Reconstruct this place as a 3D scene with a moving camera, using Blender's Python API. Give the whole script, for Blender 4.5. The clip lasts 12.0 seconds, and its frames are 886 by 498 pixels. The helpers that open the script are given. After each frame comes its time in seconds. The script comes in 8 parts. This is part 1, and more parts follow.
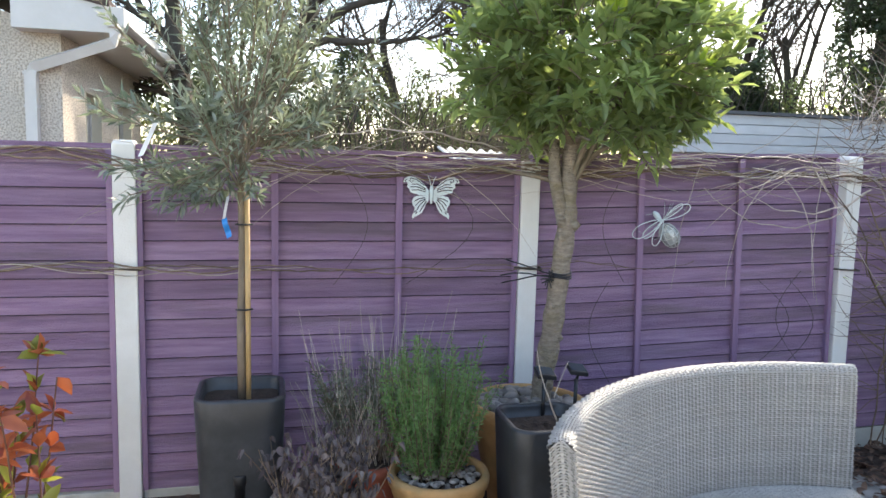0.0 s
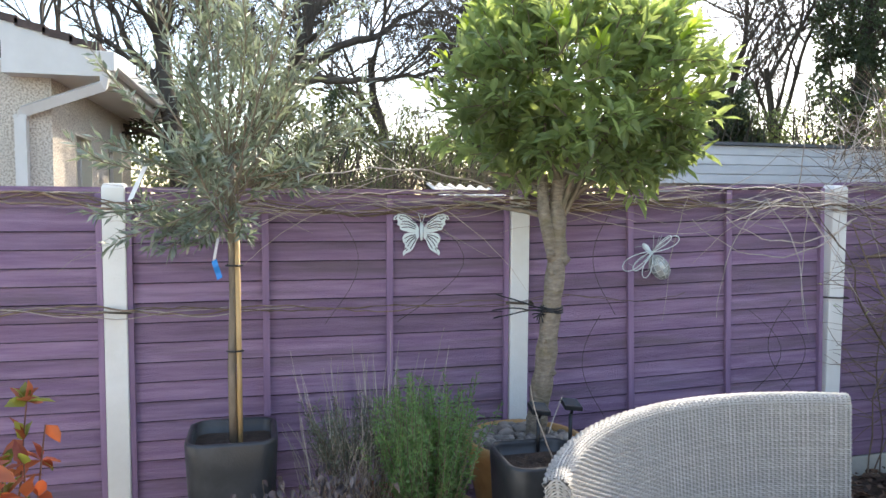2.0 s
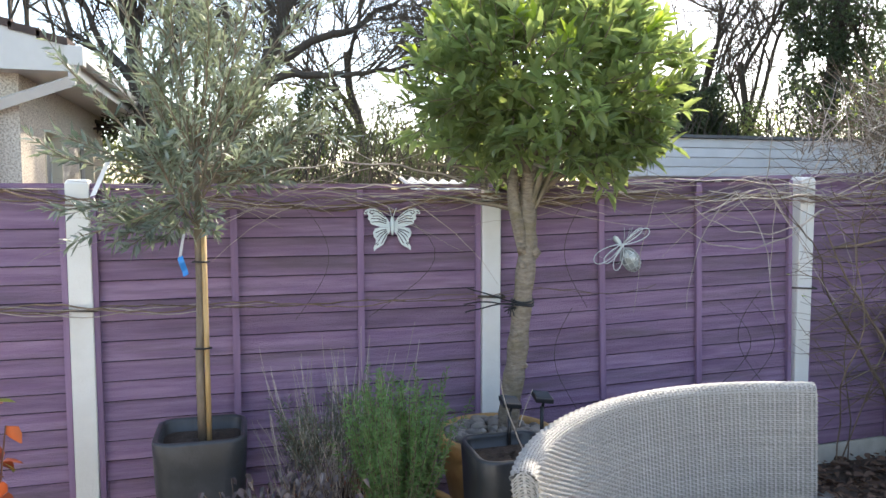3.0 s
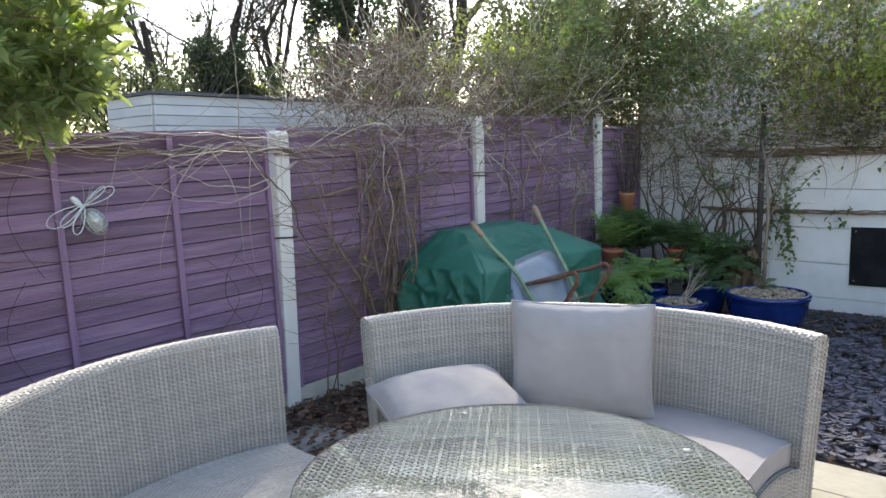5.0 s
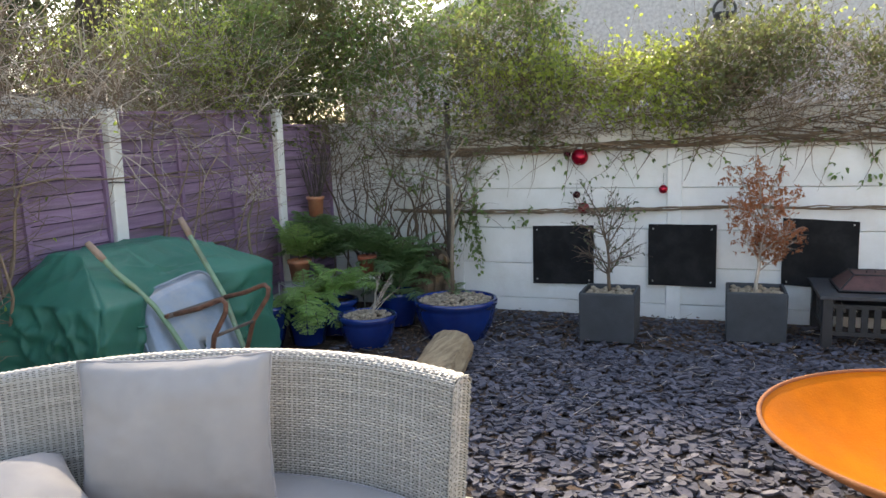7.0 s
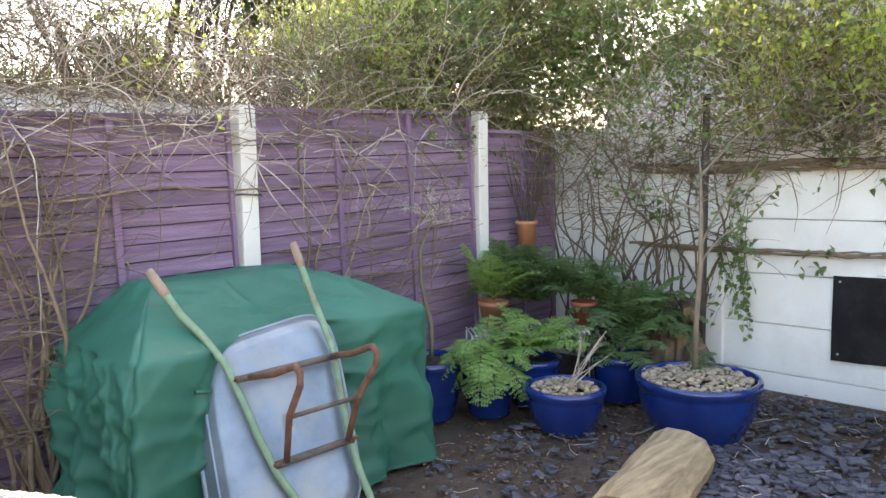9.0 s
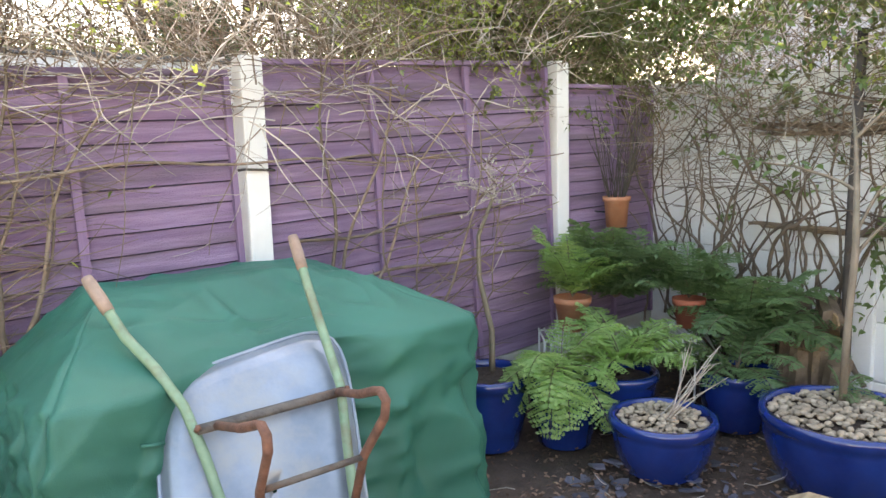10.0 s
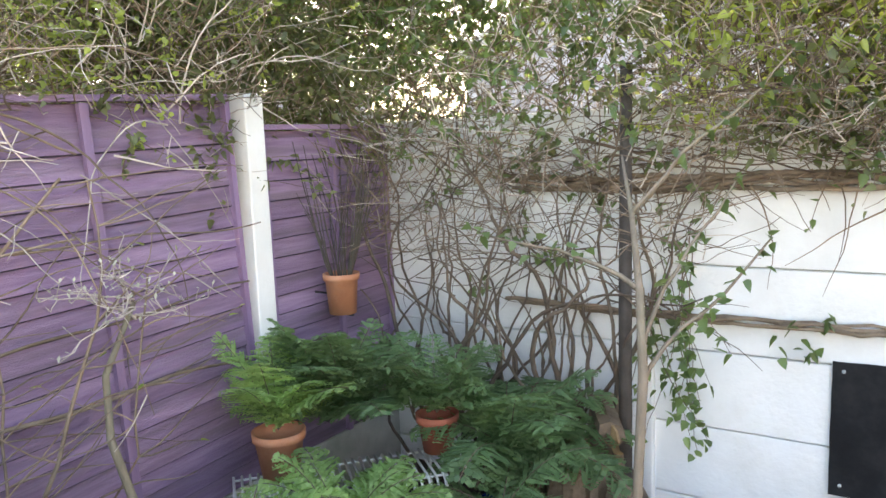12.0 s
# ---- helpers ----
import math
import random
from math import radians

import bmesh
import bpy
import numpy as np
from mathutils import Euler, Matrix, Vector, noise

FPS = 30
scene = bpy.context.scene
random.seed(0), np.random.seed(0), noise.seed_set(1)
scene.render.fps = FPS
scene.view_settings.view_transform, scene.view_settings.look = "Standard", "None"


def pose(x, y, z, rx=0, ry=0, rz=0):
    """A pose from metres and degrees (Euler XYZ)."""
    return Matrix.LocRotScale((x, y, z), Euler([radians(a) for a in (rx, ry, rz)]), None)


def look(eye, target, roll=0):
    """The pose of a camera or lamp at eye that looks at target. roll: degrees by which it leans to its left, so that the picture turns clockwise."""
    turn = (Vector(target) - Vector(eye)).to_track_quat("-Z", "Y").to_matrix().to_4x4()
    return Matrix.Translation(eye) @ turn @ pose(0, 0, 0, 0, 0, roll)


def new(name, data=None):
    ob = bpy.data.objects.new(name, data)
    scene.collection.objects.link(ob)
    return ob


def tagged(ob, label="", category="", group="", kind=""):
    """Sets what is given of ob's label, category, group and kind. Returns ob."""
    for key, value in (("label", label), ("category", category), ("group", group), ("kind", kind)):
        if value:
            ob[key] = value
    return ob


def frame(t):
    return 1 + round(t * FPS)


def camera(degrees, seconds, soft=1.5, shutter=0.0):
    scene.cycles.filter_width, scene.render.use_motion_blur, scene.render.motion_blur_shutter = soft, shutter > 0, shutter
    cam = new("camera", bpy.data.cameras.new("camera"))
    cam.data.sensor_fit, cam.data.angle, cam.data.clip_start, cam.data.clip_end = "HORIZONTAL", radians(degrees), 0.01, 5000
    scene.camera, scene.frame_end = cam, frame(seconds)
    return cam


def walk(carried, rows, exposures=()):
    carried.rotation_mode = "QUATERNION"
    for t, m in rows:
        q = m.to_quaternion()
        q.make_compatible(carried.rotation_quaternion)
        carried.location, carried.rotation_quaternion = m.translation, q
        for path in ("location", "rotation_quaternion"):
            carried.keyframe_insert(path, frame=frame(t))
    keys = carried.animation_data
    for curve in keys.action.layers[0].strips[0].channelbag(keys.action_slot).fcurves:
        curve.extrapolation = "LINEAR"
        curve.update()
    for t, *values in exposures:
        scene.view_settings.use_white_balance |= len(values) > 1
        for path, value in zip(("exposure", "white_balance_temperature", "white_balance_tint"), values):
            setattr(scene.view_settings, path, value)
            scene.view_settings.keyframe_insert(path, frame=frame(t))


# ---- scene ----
cam = camera(62.6, 12.0)
PATH = [
    (0, (-1.264, -3.564, 1.585), (-0.817, -1.628, 1.359), 1.5),
    (0.5, (-1.262, -3.563, 1.584), (-0.812, -1.626, 1.372), 1.1),
    (1, (-1.26, -3.565, 1.597), (-0.8, -1.628, 1.41), 1.1),
    (1.5, (-1.256, -3.572, 1.602), (-0.788, -1.633, 1.451), 0.7),
    (2, (-1.26, -3.57, 1.598), (-0.791, -1.63, 1.465), 0.4),
    (2.5, (-1.251, -3.57, 1.596), (-0.781, -1.631, 1.456), 0.3),
    (4.5, (-0.92, -3.625, 1.571), (0.267, -2.03, 1.35), -1.1),
    (5, (-0.775, -3.68, 1.53), (0.717, -2.373, 1.275), -1.4),
    (5.5, (-0.655, -3.752, 1.53), (1.013, -2.689, 1.235), -2.2),
    (6, (-0.495, -3.745, 1.523), (1.314, -2.953, 1.203), -1.8),
    (6.5, (-0.218, -3.722, 1.537), (1.655, -3.092, 1.234), -2.0),
    (8.5, (1.304, -3.658, 1.44), (2.868, -2.421, 1.281), 0.3),
    (9, (1.726, -3.42, 1.428), (3.182, -2.062, 1.236), -0.9),
    (9.5, (2.135, -3.202, 1.437), (3.474, -1.733, 1.216), -2.0),
    (10, (2.494, -2.907, 1.439), (3.754, -1.379, 1.158), -1.6),
    (10.5, (2.803, -2.696, 1.467), (4.151, -1.246, 1.186), -1.1),
    (11, (3.169, -2.571, 1.515), (4.672, -1.274, 1.278), -0.5),
    (11.5, (3.577, -2.442, 1.596), (5.191, -1.289, 1.343), -1.6),
    (12, (3.623, -2.341, 1.647), (5.289, -1.269, 1.376), -2.1),
]
EXPOSURES = [(0.0, 2.0, 7200, 10), (2.5, 1.95, 7200, 10), (4.5, 1.84, 7300, 10), (5.5, 1.77, 7400, 10), (6.5, 1.83, 8000, 11), (8.5, 2.62, 8400, 12), (9.5, 2.95, 8900, 14), (10.5, 3.17, 9400, 15), (12.0, 3.25, 8700, 15)]
walk(cam, [(t, look(eye, target, roll)) for t, eye, target, roll in PATH], EXPOSURES)

# world: clear spring sky, sun in front of the walker, behind the fence corner
SUN_AZ, SUN_EL = 40.0, 40.0
world = bpy.data.worlds.new("sky")
scene.world = world
world.use_nodes = True
_wn = world.node_tree
_sky = _wn.nodes.new("ShaderNodeTexSky")
_sky.sky_type = "NISHITA"
_sky.sun_disc = False
_sky.sun_elevation = radians(SUN_EL)
_sky.sun_rotation = radians(90.0 - SUN_AZ)
_sky.dust_density = 1.2
_sky.ozone_density = 1.0
_bg = _wn.nodes["Background"]
_bg.inputs["Strength"].default_value = 0.15
_wn.links.new(_sky.outputs["Color"], _bg.inputs["Color"])
sun_data = bpy.data.lights.new("sun", "SUN")
sun_data.energy = 2.0
sun_data.angle = radians(1.0)
sun_data.color = (1.0, 0.94, 0.85)
sun = new("sun", sun_data)
_a, _e = radians(SUN_AZ), radians(SUN_EL)
sun.matrix_world = look((20 * math.cos(_e) * math.cos(_a), 20 * math.cos(_e) * math.sin(_a), 20 * math.sin(_e)), (0, 0, 0))

# ---- materials ----
def base_mat(name):
    m = bpy.data.materials.new(name)
    m.use_nodes = True
    return m, m.node_tree, m.node_tree.nodes["Principled BSDF"]


def add(nt, kind, **inputs):
    n = nt.nodes.new(kind)
    for k, v in inputs.items():
        n.inputs[k.replace("_", " ")].default_value = v
    return n


def ramp(nt, fac, stops):
    n = nt.nodes.new("ShaderNodeValToRGB")
    els = n.color_ramp.elements
    while len(els) < len(stops):
        els.new(0.5)
    for e, (p, c) in zip(els, stops):
        e.position, e.color = p, (*c, 1)
    nt.links.new(fac, n.inputs["Fac"])
    return n.outputs["Color"]


def mixc(nt, fac, a, b, mode="MIX"):
    n = nt.nodes.new("ShaderNodeMix")
    n.data_type, n.blend_type = "RGBA", mode
    for sock, val in ((n.inputs["Factor"], fac), (n.inputs[6], a), (n.inputs[7], b)):
        if isinstance(val, bpy.types.NodeSocket):
            nt.links.new(val, sock)
        elif isinstance(val, tuple):
            sock.default_value = (*val, 1)
        else:
            sock.default_value = val
    return n.outputs[2]


def surf(name, c1, c2, rough=0.75, scale=6.0, bump=0.25, bscale=80.0, metal=0.0, rnd=0.0, stretch=(1, 1, 1),
         stain=None, stain_amt=0.4, stain_scale=1.3, island=False, spec=0.5, coat=0.0, rough_var=0.1, detail=6.0, lo=0.3, hi=0.7):
    """Colour between c1 and c2 by noise, broad stains, fine bump; rnd varies value by piece."""
    m, nt, bsdf = base_mat(name)
    tc = nt.nodes.new("ShaderNodeTexCoord")
    mp = nt.nodes.new("ShaderNodeMapping")
    mp.inputs["Scale"].default_value = stretch
    nt.links.new(tc.outputs["Object"], mp.inputs["Vector"])
    vec = mp.outputs["Vector"]
    rndval = None
    if rnd or island:
        if island:
            g = nt.nodes.new("ShaderNodeNewGeometry")
            rndval = g.outputs["Random Per Island"]
        else:
            oi = nt.nodes.new("ShaderNodeObjectInfo")
            rndval = oi.outputs["Random"]
        off = nt.nodes.new("ShaderNodeVectorMath")
        off.operation = "MULTIPLY_ADD"
        comb = nt.nodes.new("ShaderNodeCombineXYZ")
        for k in range(3):
            nt.links.new(rndval, comb.inputs[k])
        nt.links.new(comb.outputs[0], off.inputs[0])
        off.inputs[1].default_value = (37.0, 17.0, 53.0)
        nt.links.new(vec, off.inputs[2])
        vec = off.outputs[0]
    n1 = add(nt, "ShaderNodeTexNoise", Scale=scale, Detail=detail, Roughness=0.6)
    nt.links.new(vec, n1.inputs["Vector"])
    col = ramp(nt, n1.outputs["Fac"], [(lo, c1), (hi, c2)])
    if stain:
        n2 = add(nt, "ShaderNodeTexNoise", Scale=stain_scale, Detail=5.0, Roughness=0.65)
        nt.links.new(vec, n2.inputs["Vector"])
        mr = add(nt, "ShaderNodeMapRange")
        mr.inputs[1].default_value, mr.inputs[2].default_value = 0.48, 0.68
        mr.inputs[3].default_value, mr.inputs[4].default_value = 0.0, stain_amt
        nt.links.new(n2.outputs["Fac"], mr.inputs[0])
        col = mixc(nt, mr.outputs[0], col, stain)
    if rndval is not None and rnd:
        hsv = nt.nodes.new("ShaderNodeHueSaturation")
        mr = add(nt, "ShaderNodeMapRange")
        mr.inputs[3].default_value, mr.inputs[4].default_value = 1.0 - rnd, 1.0 + rnd
        nt.links.new(rndval, mr.inputs[0])
        nt.links.new(mr.outputs[0], hsv.inputs["Value"])
        nt.links.new(col, hsv.inputs["Color"])
        col = hsv.outputs["Color"]
    nt.links.new(col, bsdf.inputs["Base Color"])
    n3 = add(nt, "ShaderNodeTexNoise", Scale=bscale, Detail=4.0)
    nt.links.new(vec, n3.inputs["Vector"])
    rr = add(nt, "ShaderNodeMapRange")
    rr.inputs[3].default_value, rr.inputs[4].default_value = max(0.02, rough - rough_var), min(1.0, rough + rough_var)
    nt.links.new(n1.outputs["Fac"], rr.inputs[0])
    nt.links.new(rr.outputs[0], bsdf.inputs["Roughness"])
    if bump:
        b = add(nt, "ShaderNodeBump", Strength=bump, Distance=0.01)
        nt.links.new(n3.outputs["Fac"], b.inputs["Height"])
        nt.links.new(b.outputs["Normal"], bsdf.inputs["Normal"])
    bsdf.inputs["Metallic"].default_value = metal
    bsdf.inputs["Specular IOR Level"].default_value = spec
    bsdf.inputs["Coat Weight"].default_value = coat
    return m


def leafmat(name, c1, c2, trans=0.45, rough=0.45, tcol=None):
    """Leaf: glossy face over light that passes through, hue and value by leaf."""
    m, nt, bsdf = base_mat(name)
    g = nt.nodes.new("ShaderNodeNewGeometry")
    col = ramp(nt, g.outputs["Random Per Island"], [(0.0, c1), (1.0, c2)])
    tc = nt.nodes.new("ShaderNodeTexCoord")
    n1 = add(nt, "ShaderNodeTexNoise", Scale=2.2, Detail=3.0)
    nt.links.new(tc.outputs["Object"], n1.inputs["Vector"])
    v = ramp(nt, n1.outputs["Fac"], [(0.3, (0.65, 0.65, 0.65)), (0.7, (1.2, 1.2, 1.2))])
    col = mixc(nt, 1.0, col, v, "MULTIPLY")
    nt.links.new(col, bsdf.inputs["Base Color"])
    bsdf.inputs["Roughness"].default_value = rough
    tr = nt.nodes.new("ShaderNodeBsdfTranslucent")
    if tcol:
        nt.links.new(mixc(nt, 1.0, v, tcol, "MULTIPLY"), tr.inputs["Color"])
    else:
        nt.links.new(col, tr.inputs["Color"])
    mx = nt.nodes.new("ShaderNodeMixShader")
    mx.inputs[0].default_value = trans
    nt.links.new(bsdf.outputs[0], mx.inputs[1])
    nt.links.new(tr.outputs[0], mx.inputs[2])
    nt.links.new(mx.outputs[0], nt.nodes["Material Output"].inputs["Surface"])
    return m


M_FENCE = surf("purple_stain", (0.262, 0.155, 0.262), (0.395, 0.262, 0.38), 0.75, 5, 0.9, 60, detail=10.0, rnd=0.16, stretch=(0.5, 7, 7),
               stain=(0.165, 0.122, 0.13), stain_amt=0.65, stain_scale=1.9, lo=0.36, hi=0.66)
# near-black plum: shadow under each lap put into colour, also the butterfly slots
M_EDGE = surf("dark_gap_shade", (0.045, 0.03, 0.05), (0.08, 0.055, 0.085), 0.9, 8, 0.3, 60)
M_BATTEN = surf("purple_batten", (0.225, 0.135, 0.235), (0.315, 0.20, 0.31), 0.7, 5, 0.5, 55, rnd=0.12, stretch=(7, 7, 0.5))
M_POST = surf("white_masonry_paint", (0.76, 0.74, 0.68), (0.83, 0.815, 0.77), 0.75, 5, 0.2, 90, stain=(0.55, 0.52, 0.45), stain_amt=0.35)
M_CONC = surf("pale_concrete", (0.45, 0.44, 0.38), (0.60, 0.58, 0.52), 0.9, 9, 0.4, 120, stain=(0.25, 0.27, 0.18), stain_amt=0.5, stain_scale=3)
M_WALL = surf("white_painted_concrete", (0.76, 0.76, 0.74), (0.84, 0.84, 0.82), 0.8, 3, 0.35, 45, stain=(0.58, 0.56, 0.50), stain_amt=0.35, stain_scale=2.2, rnd=0.03)
M_SOIL = surf("leafy_soil", (0.055, 0.036, 0.026), (0.13, 0.085, 0.062), 0.95, 14, 0.9, 60, stain=(0.05, 0.045, 0.045), stain_scale=0.9)
M_COMPOST = surf("compost", (0.03, 0.02, 0.014), (0.085, 0.055, 0.04), 0.95, 40, 0.9, 140)
M_SLATE = surf("blue_slate", (0.052, 0.053, 0.072), (0.125, 0.122, 0.15), 0.62, 18, 0.3, 90, rnd=0.42, island=True, stain=(0.12, 0.10, 0.115), stain_scale=0.6, spec=0.45)
M_SLAB = surf("riven_sandstone", (0.34, 0.315, 0.245), (0.49, 0.46, 0.365), 0.85, 4, 0.45, 28, rnd=0.12, stain=(0.36, 0.33, 0.24), stain_scale=2.5)
M_JOINT = surf("mortar_joint", (0.10, 0.09, 0.075), (0.17, 0.15, 0.12), 0.95, 20, 0.5, 100)
M_WICKER = surf("grey_rattan", (0.35, 0.33, 0.295), (0.53, 0.505, 0.46), 0.42, 7, 0.15, 200, rnd=0.12, island=True, stain=(0.33, 0.29, 0.24), stain_amt=0.35, stain_scale=9)
M_TABLEW = surf("grey_rattan_under_glass", (0.36, 0.38, 0.385), (0.52, 0.55, 0.555), 0.8, 7, 0.15, 200, rnd=0.2, island=True, stain=(0.30, 0.28, 0.25), stain_amt=0.3, stain_scale=9, spec=0.15)
# near-black backing: shade between the strands put into its colour
M_WICKIN = surf("weave_gap_shade", (0.035, 0.03, 0.027), (0.07, 0.062, 0.055), 0.8, 30, 0.2, 150)
M_FABRIC = surf("grey_canvas", (0.32, 0.305, 0.30), (0.375, 0.36, 0.355), 0.9, 5, 0.25, 600, stain=(0.29, 0.275, 0.27), stain_amt=0.3)
M_PIPING = surf("grey_piping", (0.33, 0.31, 0.31), (0.40, 0.37, 0.37), 0.9, 20, 0.2, 400)
M_COVER = surf("green_cover", (0.012, 0.115, 0.078), (0.022, 0.16, 0.11), 0.55, 3, 0.3, 260, stain=(0.03, 0.16, 0.11), stain_amt=0.4)
M_GALV = surf("galvanised_steel", (0.18, 0.225, 0.27), (0.31, 0.355, 0.405), 0.4, 5, 0.15, 40, metal=0.5, stain=(0.34, 0.33, 0.30), stain_amt=0.8, stain_scale=4)
M_GREENP = surf("chipped_green_paint", (0.15, 0.25, 0.15), (0.23, 0.34, 0.215), 0.5, 15, 0.2, 90, stain=(0.16, 0.09, 0.05), stain_amt=0.7, stain_scale=7)
M_RUST = surf("rusty_steel", (0.11, 0.05, 0.032), (0.25, 0.11, 0.07), 0.8, 22, 0.5, 120)
M_OLDBAR = surf("weathered_dark_bar", (0.07, 0.058, 0.05), (0.16, 0.135, 0.11), 0.75, 20, 0.5, 120, stain=(0.17, 0.085, 0.05), stain_amt=0.7, stain_scale=9)
M_GRIP = surf("worn_grip", (0.25, 0.165, 0.12), (0.40, 0.28, 0.21), 0.8, 18, 0.3, 150)
M_TERRA = surf("terracotta", (0.42, 0.155, 0.08), (0.55, 0.235, 0.125), 0.85, 9, 0.25, 120, stain=(0.50, 0.36, 0.27), stain_amt=0.35, stain_scale=5)
M_TERRAD = surf("dark_terracotta", (0.33, 0.09, 0.055), (0.43, 0.13, 0.075), 0.8, 9, 0.2, 120)
M_TERRAY = surf("weathered_terracotta", (0.46, 0.25, 0.09), (0.60, 0.36, 0.16), 0.85, 11, 0.35, 120, stain=(0.30, 0.25, 0.12), stain_amt=0.5, stain_scale=5)
M_BLUE = surf("cobalt_glaze", (0.002, 0.017, 0.11), (0.004, 0.034, 0.20), 0.14, 5, 0.06, 30, coat=0.6, stain=(0.02, 0.03, 0.13), stain_amt=0.5, stain_scale=4, rough_var=0.06)
M_PLANTER = surf("dark_grey_planter", (0.028, 0.029, 0.031), (0.048, 0.05, 0.054), 0.36, 6, 0.12, 160, stain=(0.10, 0.10, 0.10), stain_amt=0.3, stain_scale=3)
M_CUBE = surf("charcoal_fibreclay", (0.035, 0.041, 0.048), (0.058, 0.066, 0.075), 0.7, 8, 0.3, 130)
M_PEBBLE = surf("pebbles", (0.20, 0.15, 0.10), (0.43, 0.345, 0.25), 0.7, 6, 0.15, 60, rnd=0.35, island=True)
M_GRIT = surf("tan_grit", (0.30, 0.21, 0.14), (0.55, 0.43, 0.32), 0.85, 6, 0.15, 60, rnd=0.35, island=True)
M_PEBBLED = surf("grey_pebbles", (0.14, 0.12, 0.105), (0.34, 0.30, 0.265), 0.85, 6, 0.15, 60, rnd=0.45, island=True)
M_BARK = surf("grey_bark", (0.15, 0.115, 0.08), (0.28, 0.22, 0.16), 0.9, 20, 0.9, 70, stretch=(1, 1, 0.35), stain=(0.16, 0.18, 0.10), stain_amt=0.35, stain_scale=6)
M_BAYBARK = surf("scarred_bark", (0.17, 0.135, 0.10), (0.34, 0.28, 0.215), 0.9, 26, 1.0, 60, stretch=(1, 1, 2.5), stain=(0.20, 0.16, 0.07), stain_amt=0.5, stain_scale=8)
M_DARKBARK = surf("dark_bark", (0.05, 0.042, 0.034), (0.11, 0.092, 0.072), 0.95, 9, 0.7, 30, stretch=(1, 1, 0.3))
M_VINE = surf("vine_stem", (0.13, 0.09, 0.06), (0.27, 0.195, 0.135), 0.85, 14, 0.5, 90, rnd=0.35, island=True)
M_VINED = surf("dark_vine_stem", (0.085, 0.06, 0.042), (0.19, 0.135, 0.095), 0.85, 14, 0.5, 90, rnd=0.35, island=True)
M_TWIG = surf("pale_twig", (0.34, 0.28, 0.225), (0.60, 0.52, 0.44), 0.5, 14, 0.3, 90, rnd=0.3, island=True)
M_CANE = surf("bamboo_cane", (0.48, 0.30, 0.12), (0.62, 0.42, 0.20), 0.6, 12, 0.2, 80, stretch=(6, 6, 0.6))
M_STAKE = surf("dark_stake", (0.045, 0.036, 0.03), (0.085, 0.07, 0.06), 0.9, 12, 0.4, 80)
M_LOGDARK = surf("brown_sawn_end", (0.20, 0.12, 0.06), (0.38, 0.25, 0.13), 0.9, 16, 0.6, 60)
M_LOG = surf("split_log", (0.30, 0.215, 0.125), (0.52, 0.40, 0.25), 0.9, 7, 0.7, 50, stretch=(0.5, 5, 5), stain=(0.16, 0.105, 0.06), stain_amt=0.8, stain_scale=4)
M_FIREWOOD = surf("firewood_bark", (0.13, 0.085, 0.055), (0.27, 0.19, 0.13), 0.9, 12, 0.7, 60, rnd=0.3)
M_BLACK = surf("black_slate_panel", (0.006, 0.006, 0.007), (0.016, 0.016, 0.018), 0.8, 5, 0.2, 40, stain=(0.035, 0.035, 0.035), stain_amt=0.35, stain_scale=5, spec=0.25)
M_IRON = surf("grey_cast_top", (0.022, 0.025, 0.03), (0.055, 0.058, 0.066), 0.6, 12, 0.3, 90, stain=(0.12, 0.08, 0.07), stain_amt=0.4, stain_scale=5)
M_IRONB = surf("black_steel", (0.018, 0.018, 0.02), (0.035, 0.035, 0.038), 0.55, 12, 0.2, 90)
M_MESHLID = surf("rusty_mesh", (0.07, 0.032, 0.03), (0.13, 0.06, 0.055), 0.75, 14, 0.3, 90)
M_ORANGE = surf("orange_rust", (0.50, 0.125, 0.006), (0.64, 0.175, 0.010), 0.75, 5, 0.25, 90, stain=(0.40, 0.12, 0.02), stain_amt=0.5, stain_scale=2.4, spec=0.08)
M_ORIM = surf("brown_rust", (0.26, 0.09, 0.035), (0.36, 0.14, 0.05), 0.8, 16, 0.4, 110)
M_WMETAL = surf("white_metal", (0.62, 0.70, 0.70), (0.74, 0.80, 0.80), 0.5, 12, 0.1, 80)
M_WIRE = surf("grey_wire", (0.42, 0.44, 0.43), (0.58, 0.60, 0.58), 0.45, 30, 0.1, 100, metal=0.4)
M_BEEGLASS = surf("crackle_glass", (0.35, 0.37, 0.36), (0.6, 0.62, 0.6), 0.2, 25, 0.5, 60, metal=0.3)
M_HOOP = surf("white_wire", (0.66, 0.66, 0.63), (0.76, 0.76, 0.73), 0.5, 20, 0.1, 80)
M_REDBALL = surf("red_glass", (0.32, 0.004, 0.02), (0.45, 0.01, 0.035), 0.12, 5, 0.0, 20, metal=0.6)
M_REDDARK = surf("dark_red_glass", (0.06, 0.004, 0.01), (0.10, 0.008, 0.016), 0.15, 5, 0.0, 20, metal=0.6)
M_RENDER = surf("pebbledash", (0.38, 0.315, 0.25), (0.70, 0.62, 0.52), 0.95, 45, 1.0, 40, detail=2.0, lo=0.38, hi=0.58, stain=(0.50, 0.45, 0.38), stain_amt=0.4)
M_RENDERG = surf("grey_pebbledash", (0.36, 0.34, 0.34), (0.60, 0.575, 0.57), 0.95, 18, 0.8, 20, stain=(0.45, 0.43, 0.42))
M_UPVC = surf("white_upvc", (0.60, 0.565, 0.52), (0.68, 0.645, 0.60), 0.35, 3, 0.05, 40)
